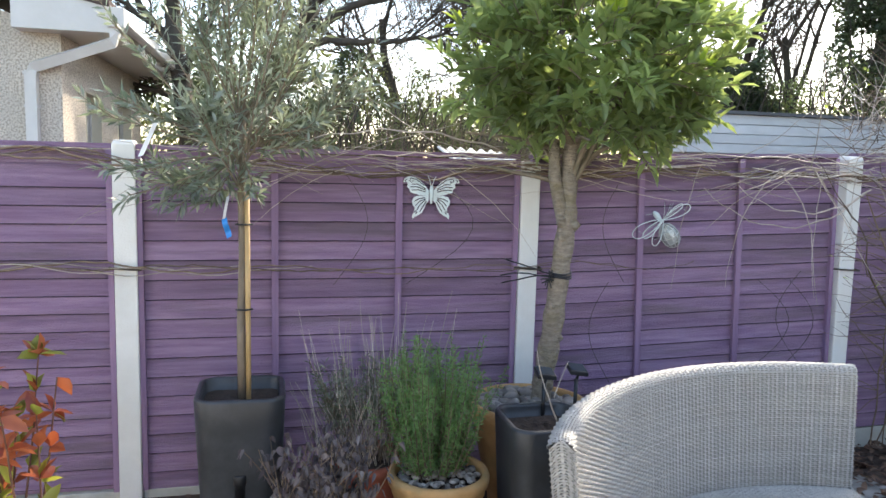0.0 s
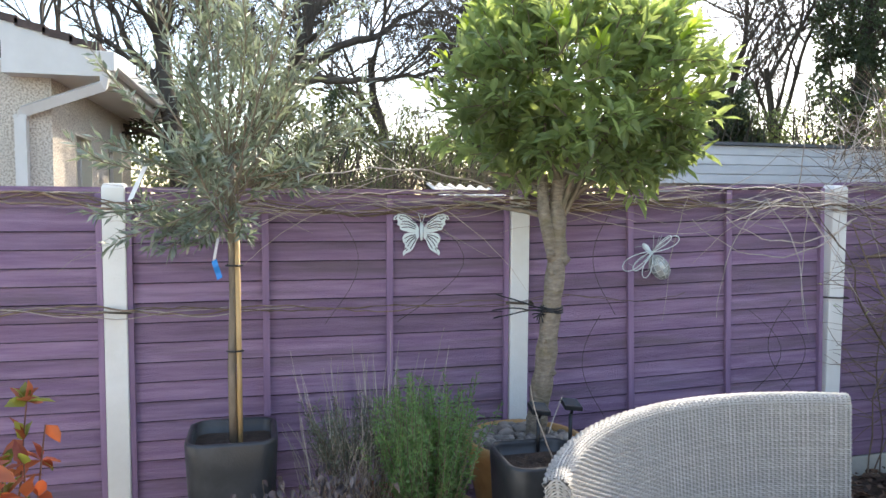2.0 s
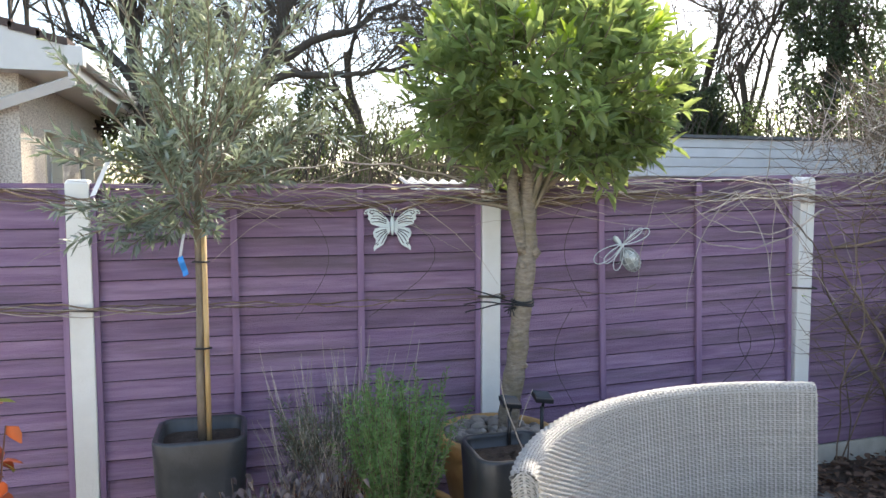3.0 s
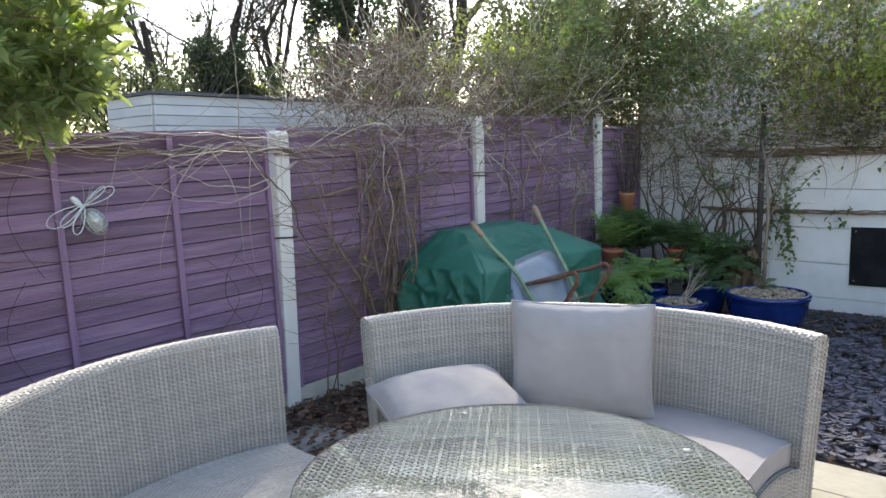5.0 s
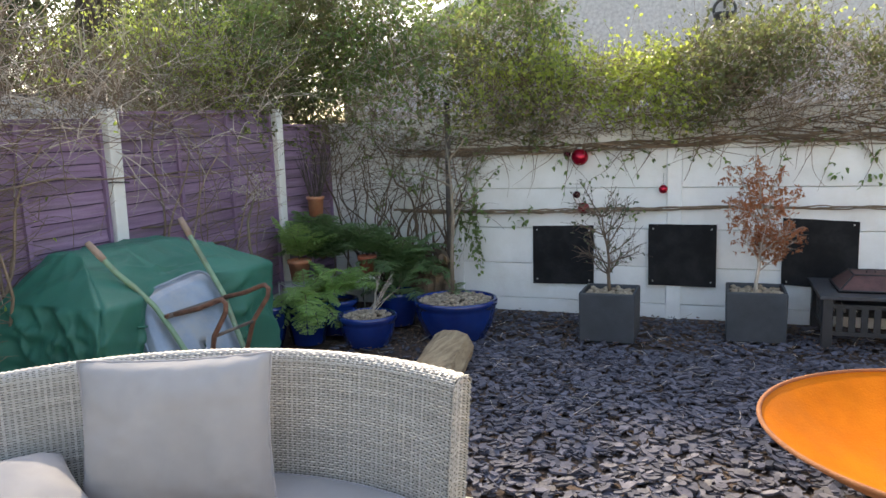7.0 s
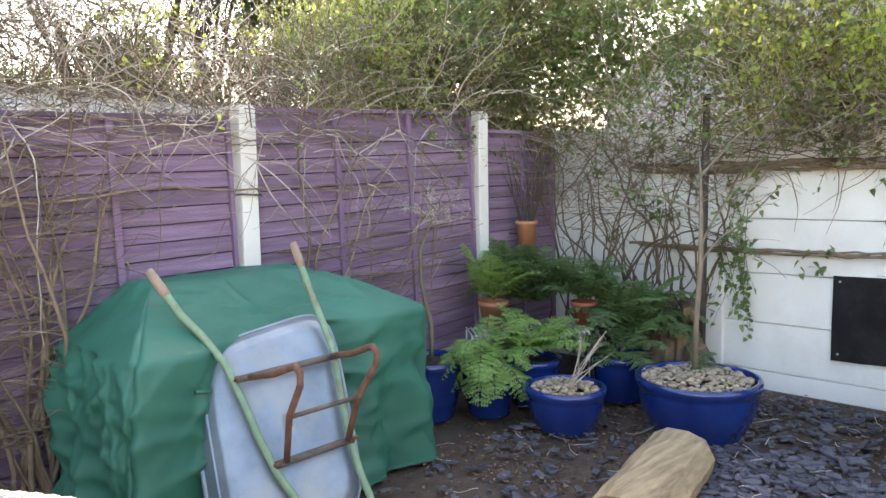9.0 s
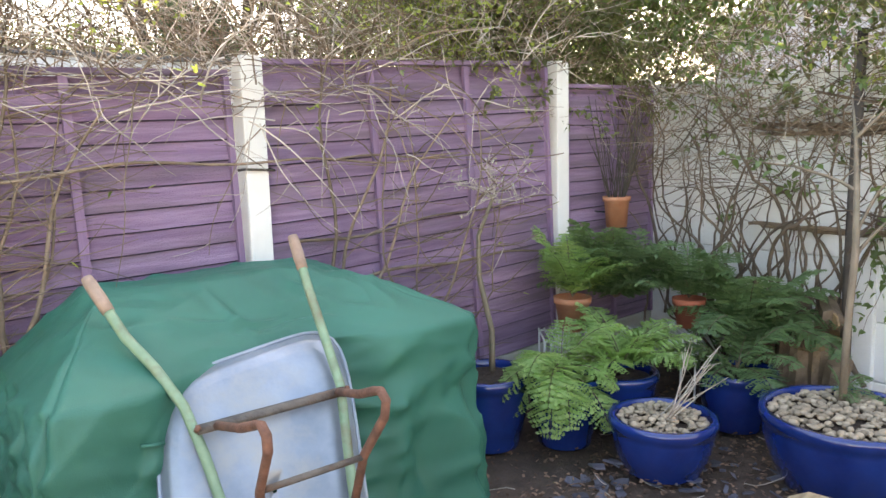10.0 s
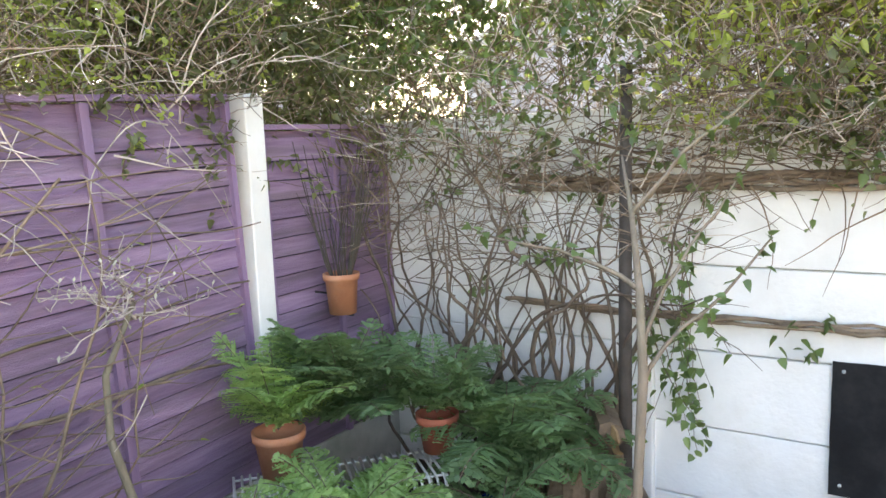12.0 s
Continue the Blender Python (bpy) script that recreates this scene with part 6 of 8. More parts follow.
def budding_shrub():
    """A thin bare shrub with pale buds before the fence."""
    t = thing("budding_shrub", (4.88, -0.37, 0.34), "bare thin shrub with pale opening buds", "shrub")
    st, lv = Buf(), Leaves(LEAF_THIN)
    trunk = [(4.88, -0.37, 0.32), (4.92, -0.33, 0.52), (4.86, -0.31, 0.80), (4.87, -0.30, 1.0), (4.99, -0.30, 1.21)]
    part("stem", Buf().tube(trunk, [0.016, 0.015, 0.013, 0.011, 0.008], 7), M_BARK, t)
    for k in range(15):
        a, el = RNG.uniform(0, 6.28), RNG.uniform(-0.2, 0.9)
        d = V((math.cos(a) * math.cos(el), math.sin(a) * math.cos(el) * 0.7, math.sin(el)))
        pts = wander((4.99, -0.30, RNG.uniform(1.14, 1.26)), d, 6, RNG.uniform(0.03, 0.055), 0.30, (0, 0, 1), 0.03)
        st.tube(pts, taper(0.0035, 0.0015, 7), 4, False)
        for j in (3, 4, 5, 6):
            for _ in range(2):
                q = wander(pts[j], rvec(1) + V((0, 0, 0.3)), 3, 0.016, 0.2)
                st.tube(q, 0.0013, 4, False)
                lv.put(q[-1], rvec(1) + V((0, 0, 0.5)), RNG.uniform(0.012, 0.024), 0.010, 0)
    part("twigs", st, M_TWIG, t)
    part("buds", lv.buf(), M_BUD, t, "pale buds")


budding_shrub()


def split_log():
    """A sawn half log lying on the slate."""
    t = thing("split_log", (4.5, -2.1, 0), "pale sawn log with a flat split face lying on the slate", "log")
    a, c = V((4.15, -2.07, 0.0)), V((5.01, -1.91, 0.0))
    ax = (c - a).normalized()
    sd = V((-ax.y, ax.x, 0))
    sec = [(-0.155, 0.01), (-0.165, 0.08), (-0.12, 0.165), (-0.04, 0.195), (0.06, 0.195), (0.125, 0.16), (0.155, 0.08), (0.14, 0.0), (0.0, -0.012)]
    b = Buf()
    n = 12
    vs = []
    for i in range(n + 1):
        p = a.lerp(c, i / n)
        for s, z in sec:
            w = 1 + 0.05 * noise.noise(V((i * 0.5, s * 6, z * 8)))
            q = p + sd * (s * w) + V((0, 0, z * w + 0.003))
            vs.append(tuple(q))
    m = len(sec)
    b.add(vs, [(i * m + k, i * m + (k + 1) % m, (i + 1) * m + (k + 1) % m, (i + 1) * m + k) for i in range(n) for k in range(m)])
    part("timber", b, M_LOG, t, smooth=False, soft=0.008)
    for idx, sg in ((0, -1), (n, 1)):
        ring = [V(vs[idx * m + k]) + ax * 0.002 * sg for k in range(m)]
        ctr = sum(ring, V((0, 0, 0))) / m
        bb = Buf().add([tuple(ctr)] + [tuple(q) for q in ring], [(0, 1 + k, 1 + (k + 1) % m) for k in range(m)])
        part("sawn_end", bb, M_LOGDARK, t, "cracked sawn end grain", smooth=False)


split_log()


def log_pile():
    rr = random.Random(9)
    for row in range(3):
        for j in range(7 - row):
            y = -0.92 - 0.085 * j - 0.03 * row + rr.uniform(-0.012, 0.012)
            x = 6.22 + 0.13 * row + rr.uniform(-0.02, 0.02)
            r = rr.uniform(0.038, 0.056)
            h = (0.36 + 0.09 * row) * rr.uniform(0.85, 1.12)
            lean_ = V((0.10 + rr.uniform(-0.03, 0.05), rr.uniform(-0.08, 0.08), 1.0)).normalized()
            n, m = 6, 9
            a0 = rr.uniform(0, 6.28)
            rim = [r * (rr.uniform(0.55, 1.15) if k % 3 else rr.uniform(0.95, 1.25)) for k in range(m)]
            lg = thing("firewood_log", (x, y, -0.02), "rough brown split log stood by the white wall", "log", "stacked firewood")
            vs = []
            for i in range(n + 1):
                c = V((x, y, -0.02)) + lean_ * (h * i / n)
                for k in range(m):
                    a = a0 + 2 * math.pi * k / m + 0.05 * i
                    q = rim[k] * (1 + rr.uniform(-0.10, 0.10))
                    vs.append((c.x + q * math.cos(a), c.y + q * math.sin(a), c.z + (0.02 * math.cos(a + j) if i == n else 0.0)))
            fs = [(i * m + k, i * m + (k + 1) % m, (i + 1) * m + (k + 1) % m, (i + 1) * m + k) for i in range(n) for k in range(m)]
            part("bark", Buf().add(vs, fs), M_FIREWOOD, lg, smooth=False)
            top = [V(v) + lean_ * 0.0005 for v in vs[n * m:]]
            ctr = sum(top, V((0, 0, 0))) / m
            part("cut_end", Buf().add([tuple(ctr)] + [tuple(v) for v in top], [(0, 1 + k, 1 + (k + 1) % m) for k in range(m)]), M_LOGDARK if rr.random() < 0.4 else M_FIREWOOD, lg, "weathered cut end", smooth=False)
    # one short thick piece lying across the top
    lg = thing("firewood_log", (6.34, -1.36, 0.44), "thick split log lying across the stacked firewood", "log", "stacked firewood")
    pts = [V((6.26, -1.40, 0.52)), V((6.33, -1.36, 0.53)), V((6.42, -1.31, 0.545)), V((6.48, -1.27, 0.55))]
    part("bark", Buf().tube(pts, [0.062, 0.068, 0.066, 0.058], 7, True, 0.7), M_FIREWOOD, lg, smooth=False)
    part("cut_end", Buf().tube([pts[0] - V((0.004, -0.003, 0)), pts[0] + V((0.004, -0.003, 0))], 0.054, 7, True, 0.7), M_LOGDARK, lg, "weathered cut end", smooth=False)


log_pile()

_st = thing("tree_stake", (6.42, -1.40, 0), "dark weathered wooden stake before the wall", "stake")
part("stake_shaft", Buf().tube([(6.42, -1.40, -0.03), (6.42, -1.40, 1.0), (6.44, -1.40, 1.95)], [0.028, 0.027, 0.024], 7), M_STAKE, _st)


def pot_tree():
    """The slim tree in the large blue pot that climbs into the vines."""
    t = thing("climbing_tree", (5.70, -1.70, 0.30), "slim grey stemmed climber growing from the large blue pot", "tree")
    st, lv = Buf(), Leaves(LEAF_IVY)
    trunk = [(5.69, -1.68, 0.28), (5.70, -1.68, 0.60), (5.72, -1.69, 0.95), (5.78, -1.66, 1.20), (5.95, -1.58, 1.42), (6.15, -1.48, 1.60)]
    part("trunk", Buf().tube(trunk, [0.018, 0.016, 0.016, 0.013, 0.009, 0.004], 8), M_BARK, t)
    for p, d, n in (((5.71, -1.68, 0.9), (0.5, -0.3, 0.8), 8), ((5.73, -1.68, 1.0), (0.6, 0.2, 0.8), 9), ((5.78, -1.66, 1.2), (0.4, 0.6, 0.5), 9), ((5.95, -1.58, 1.42), (0.3, -0.6, 0.6), 9)):
        q = wander(p, d, n, 0.08, 0.2)
        st.tube(q, taper(0.009, 0.003, n + 1), 5, False)
        for c in q[3:]:
            for _ in range(3):
                lv.put(c + rvec(0.03), rvec(1) + V((0, 0, -0.4)), RNG.uniform(0.035, 0.055), RNG.uniform(0.025, 0.04), RNG.uniform(-1, 1))
    part("branches", st, M_BARK, t)
    part("leaves", lv.buf(), M_IVY, t)


pot_tree()


def cube_pot(x, y, s, h, label):
    p = thing("cube_planter", (x, y, 0), label, "planter", "charcoal cube planters")
    part("shell", superbox(x, y, 0.0, h, s * 0.98, s, s * 0.98, s, 0.012, 3, 0.025, 0.06), M_CUBE, p, smooth=False)
    part("compost", mound(x, y, s * 0.465, h - 0.045, 0.008, 28, True), M_COMPOST, p)

    def spot(rr):
        return x + rr.uniform(-0.4, 0.4) * s, y + rr.uniform(-0.4, 0.4) * s, h - 0.03 + rr.uniform(0, 0.012)
    part("pebble_topping", pebbles(110, spot, 0.022, 5), M_PEBBLE, p, "pale pebbles")


CUBE1, CUBE2 = (5.87, -2.94), (6.14, -4.01)
cube_pot(*CUBE1, 0.425, 0.385, "charcoal cube planter with a bare twiggy tree")
cube_pot(*CUBE2, 0.43, 0.385, "charcoal cube planter with a rusty leaved maple")


def small_tree(x, y, z, h, wide, leafm, nleaf, label, nbranch, twigm, lean_=(0, 0, 0), ls=0.03, flat=(0.25, 1.25)):
    t = thing("small_tree", (x, y, z), label, "tree", "potted trees")
    st, lv = Buf(), Leaves(LEAF_THIN if leafm is M_MAPLE else LEAF_IVY)
    stems = []
    trunk = wander((x, y, z), V((0, 0, 1)) + V(lean_), 8, h * 0.085, 0.16, (0, 0, 1), 0.06)
    part("trunk", Buf().tube(trunk, taper(0.016, 0.006, 9), 7), twigm, t)
    for k in range(nbranch):
        i = RNG.randint(2, len(trunk) - 1)
        a = 2.4 * k
        el = RNG.uniform(*flat)
        d = V((math.cos(a) * math.cos(el), math.sin(a) * math.cos(el), math.sin(el)))
        n = 8
        ln = h * RNG.uniform(0.30, 0.52) * (0.75 + 0.25 * math.sin(el))
        q = wander(trunk[i], d * wide + V((0, 0, 0.25)), n, ln / n, 0.15, (0, 0, 1), 0.05)
        st.tube(q, taper(0.007, 0.002, n + 1), 5, False)
        for j in range(2, n + 1):
            for _ in range(2):
                w = wander(q[j], (q[j] - q[j - 1]).normalized() + rvec(0.9), 4, h * RNG.uniform(0.02, 0.04), 0.18)
                st.tube(w, taper(0.0026, 0.0011, 5), 4, False)
                stems.append(w)
    for _ in range(nleaf):
        w = RNG.choice(stems)
        if leafm is M_MAPLE:
            c = RNG.choice(w[2:]) + rvec(0.012)
            d0 = rvec(1) + V((0, 0, -0.5))
            for _k in range(4):
                lv.put(c, d0 + rvec(0.8), ls * RNG.uniform(0.7, 1.2), ls * 0.28, RNG.uniform(-1, 1))
        else:
            lv.put(RNG.choice(w) + rvec(0.01), rvec(1) + V((0, 0, -0.3)), ls * RNG.uniform(0.7, 1.2), ls * 0.6, RNG.uniform(-1, 1))
    part("twigs", st, twigm, t)
    part("leaves", lv.buf(), leafm, t)


small_tree(CUBE1[0], CUBE1[1], 0.35, 0.92, 0.85, M_DIVY, 190, "bare twiggy small tree with a few dark leaves", 20, M_VINED, (0.0, 0.02, 0), 0.032, (-0.15, 0.75))
small_tree(CUBE2[0], CUBE2[1], 0.35, 0.92, 1.0, M_MAPLE, 1250, "small maple with withered rust orange leaves", 24, M_TWIG, (0, 0, 0), 0.036, (0.1, 1.0))


def fire_table():
    """A square fire-pit table with a slatted skirt and a pyramid mesh lid."""
    cx, cy, s, z = 6.24, -4.80, 0.76, 0.40
    t = thing("fire_pit_table", (cx, cy, 0), "square black steel fire pit table with a pyramid mesh lid", "fire pit")
    h = s / 2
    b = Buf()
    inn = 0.24
    vs = [(cx - h, cy - h), (cx + h, cy - h), (cx + h, cy + h), (cx - h, cy + h)]
    vi = [(cx - inn, cy - inn), (cx + inn, cy - inn), (cx + inn, cy + inn), (cx - inn, cy + inn)]
    allv = [(x, y, z) for x, y in vs] + [(x, y, z) for x, y in vi] + [(x, y, z - 0.03) for x, y in vs] + [(x, y, z - 0.03) for x, y in vi]
    f = []
    for k in range(4):
        j = (k + 1) % 4
        f += [(k, j, j + 4, k + 4), (k, k + 8, j + 8, j), (k + 4, j + 4, j + 12, k + 12), (k + 8, k + 12, j + 12, j + 8)]
    part("table_top", b.add(allv, f), M_IRON, t, "mottled grey metal top", smooth=False, soft=0.006)
    part("bowl", Buf().lathe(cx, cy, [(0.001, z - 0.16), (0.16, z - 0.15), (0.24, z - 0.05), (0.25, z - 0.012)], 28), M_IRONB, t)
    for sx in (-1, 1):
        for sy in (-1, 1):
            x, y = cx + sx * (h - 0.06), cy + sy * (h - 0.06)
            part("leg", Buf().box(x - 0.035, x + 0.035, y - 0.035, y + 0.035, -0.01, z - 0.032), M_IRONB, t, smooth=False, soft=0.004)
    for side in range(4):
        horiz = side % 2 == 0
        sg = 1 if side < 2 else -1
        for zz in (0.10, z - 0.10):
            o = sg * (h - 0.06)
            bb = Buf().box(cx - h + 0.096, cx + h - 0.096, cy + o - 0.008, cy + o + 0.008, zz, zz + 0.03) if horiz else Buf().box(cx + o - 0.008, cx + o + 0.008, cy - h + 0.096, cy + h - 0.096, zz, zz + 0.03)
            part("rail", bb, M_IRONB, t, smooth=False)
        for k in range(7):
            q = -h + 0.14 + (s - 0.28) * k / 6
            o = sg * (h - 0.06)
            bb = Buf().box(cx + q - 0.022, cx + q + 0.022, cy + o - 0.005, cy + o + 0.005, 0.131, z - 0.101) if horiz else Buf().box(cx + o - 0.005, cx + o + 0.005, cy + q - 0.022, cy + q + 0.022, 0.131, z - 0.101)
            part("slat", bb, M_IRONB, t, smooth=False)
    # mesh lid
    lb, lt, lz = 0.235, 0.13, 0.115
    bot = [(cx - lb, cy - lb), (cx + lb, cy - lb), (cx + lb, cy + lb), (cx - lb, cy + lb)]
    top = [(cx - lt, cy - lt), (cx + lt, cy - lt), (cx + lt, cy + lt), (cx - lt, cy + lt)]
    lid = part("mesh_lid", Buf().add([(x, y, z + 0.012) for x, y in bot] + [(x, y, z + lz) for x, y in top], [(0, 1, 5, 4), (1, 2, 6, 5), (2, 3, 7, 6), (3, 0, 4, 7), (4, 5, 6, 7)]), M_MESHLID, t, "dull red brown mesh lid", smooth=False)
    for k in range(4):
        j = (k + 1) % 4
        part("lid_edge", Buf().tube([(*bot[k], z + 0.013), (*top[k], z + lz + 0.001)], 0.006, 6), M_IRONB, lid)
        part("lid_edge", Buf().tube([(*bot[k], z + 0.013), (*bot[j], z + 0.013)], 0.008, 6), M_IRONB, lid)
        part("lid_edge", Buf().tube([(*top[k], z + lz + 0.001), (*top[j], z + lz + 0.001)], 0.006, 6), M_IRONB, lid)
    part("lid_ring", Buf().tube([(cx, cy - 0.03, z + lz), (cx, cy - 0.025, z + lz + 0.025), (cx, cy + 0.025, z + lz + 0.025), (cx, cy + 0.03, z + lz)], 0.004, 6), M_IRONB, lid)
    gr = Buf()
    for k in range(8):
        y = cy - h - 0.002 - 0.0
        gr.tube([(cx - h - 0.01, cy - 0.30 + 0.016 * k, z - 0.02), (cx - h - 0.01, cy - 0.30 + 0.016 * k, z - 0.13)], 0.0025, 5)
    part("grill_rack", gr, M_HOOP, t, "chrome grill hung at the edge")


fire_table()


def fire_bowl():
    """A wide shallow rusted steel bowl on a ring."""
    cx, cy, r, z = 3.0, -4.60, 0.72, 0.50
    t = thing("fire_bowl", (cx, cy, 0), "wide rusted steel fire bowl bright orange inside", "fire bowl")
    d = 0.24
    R = (r * r + d * d) / (2 * d)

    def h(q):
        return z - d + R - math.sqrt(max(0, R * R - q * q))
    ins = [(max(0.001, r * k / 18), h(r * k / 18) + 0.006) for k in range(19)]
    ins[-1] = (r, z)
    part("inner_bowl", Buf().lathe(cx, cy, ins, 90), M_ORANGE, t, "powdery orange rust")
    outs = [(max(0.001, (r + 0.006) * k / 18), h(r * k / 18) - 0.004) for k in range(19)]
    part("outer_bowl", Buf().lathe(cx, cy, outs, 90), M_ORIM, t, "brown rusted outside")
    ring = [(cx + (r + 0.002) * math.cos(a), cy + (r + 0.002) * math.sin(a), z) for a in [2 * math.pi * k / 90 for k in range(91)]]
    part("rim", Buf().tube(ring, 0.009, 8, False), M_ORIM, t, "rolled brown rim")
    # ring coloured black to stand for the deep shade below the bowl
    part("stand_ring", Buf().lathe(cx, cy, [(0.165, -0.01), (0.165, 0.27), (0.15, 0.27), (0.15, -0.01)], 48), M_IRONB, t, "steel stand ring darkened for the shade under the bowl")
    lf = Leaves(LEAF_IVY)
    for _ in range(26):
        a, q = RNG.uniform(0, 6.28), RNG.uniform(0, 0.24)
        x, y = q * math.cos(a) * 1.5, q * math.sin(a)
        lf.put((cx + x, cy + y, h(math.hypot(x, y)) + 0.01), (math.cos(a * 3), math.sin(a * 3), 0.1), 0.04, 0.022, 0)
    lone("leaves_in_bowl", lf.buf(), M_LITTER, "few brown leaves lying in the rusted bowl", "dead leaves", kind="stuff")


fire_bowl()


def succulent_bowl():
    cx, cy, r, h = 2.45, -4.05, 0.29, 0.235
    round_pot("terracotta_bowl", cx, cy, r, h, M_TERRA, "shallow terracotta bowl of houseleeks on the paving", "", 0.03, 0.55, (), None, 0.0, 0.05)
    t = thing("houseleeks", (cx, cy, h - 0.02), "carpet of green and red houseleek rosettes", "succulent")
    g, rd, yl = Leaves(LEAF_LONG), Leaves(LEAF_LONG), Leaves(LEAF_THIN)
    for _ in range(130):
        a, q = RNG.uniform(0, 6.28), (r - 0.03) * math.sqrt(RNG.random())
        c = V((cx + q * math.cos(a), cy + q * math.sin(a), h - 0.02 + 0.035 * (1 - (q / r) ** 2)))
        s = RNG.uniform(0.014, 0.028)
        tgt = rd if RNG.random() < 0.28 else g
        for k in range(11):
            b = 2.4 * k
            tgt.put(c, (math.cos(b), math.sin(b), 0.25 + 0.09 * k), s, s * 0.5, 0)
    c = V((cx + 0.12, cy + 0.03, h + 0.02))
    for _ in range(130):
        yl.put(c + V((RNG.gauss(0, 0.022), RNG.gauss(0, 0.022), RNG.uniform(0, 0.02))), rvec(0.5) + V((0, 0, 1)), 0.02, 0.006, 0)
    sp = Leaves(LEAF_LONG)
    for _ in range(14):
        b = RNG.uniform(0, 6.28)
        sp.put((cx - 0.02, cy - 0.08, h + 0.0), (math.cos(b), math.sin(b), RNG.uniform(0.5, 1.4)), RNG.uniform(0.05, 0.09), 0.009, 0)
    part("grit", pebbles(420, disc_spot(cx, cy, r - 0.03, h - 0.018, 0.03), 0.009, 8), M_GRIT, t, "tan grit between the rosettes")["kind"] = "stuff"
    part("rosettes", g.buf(), M_SEDUM, t)
    part("red_rosettes", rd.buf(), M_SEDUMR, t, "dull red rosettes")
    part("yellow_stonecrop", yl.buf(), M_YELLOW, t, "yellow stonecrop tuft")
    part("spiky_leaves", sp.buf(), M_IVYY, t, "yellow green spiky leaves")


succulent_bowl()


def bauble(y, z, r, mat, label):
    x = WALL_X - r - 0.02
    t = thing("glass_bauble", (x, y, z), label, "bauble", "glass baubles")
    prof = [(max(0.0005, r * math.sin(math.pi * k / 16)), z - r * math.cos(math.pi * k / 16)) for k in range(17)]
    part("ball", Buf().lathe(x, y, prof, 28), mat, t)
    part("cap", Buf().lathe(x, y, [(r * 0.28, z + r * 0.93), (r * 0.28, z + r * 1.15), (0.001, z + r * 1.18)], 12), M_WIRE, t, "small metal cap")
    part("hanger", Buf().tube([(x, y, z + r * 1.15), (x + 0.01, y, z + r * 1.15 + 0.06), (WALL_X - 0.02, y, z + r * 1.15 + 0.09)], 0.0015, 5), M_IRONB, t)


bauble(-2.57, 1.41, 0.075, M_REDBALL, "large shiny red glass bauble hung on the wall")
bauble(-2.60, 0.955, 0.052, M_REDBALL, "red glass bauble hung low on the wall")
bauble(-3.28, 1.12, 0.038, M_REDBALL, "small red glass bauble hung on the wall post")
bauble(-2.535, 1.075, 0.032, M_REDDARK, "small dark glass bauble hung on the wall")
bauble(-2.45, 1.435, 0.032, M_REDDARK, "small dark glass bauble hung beside the large red one")

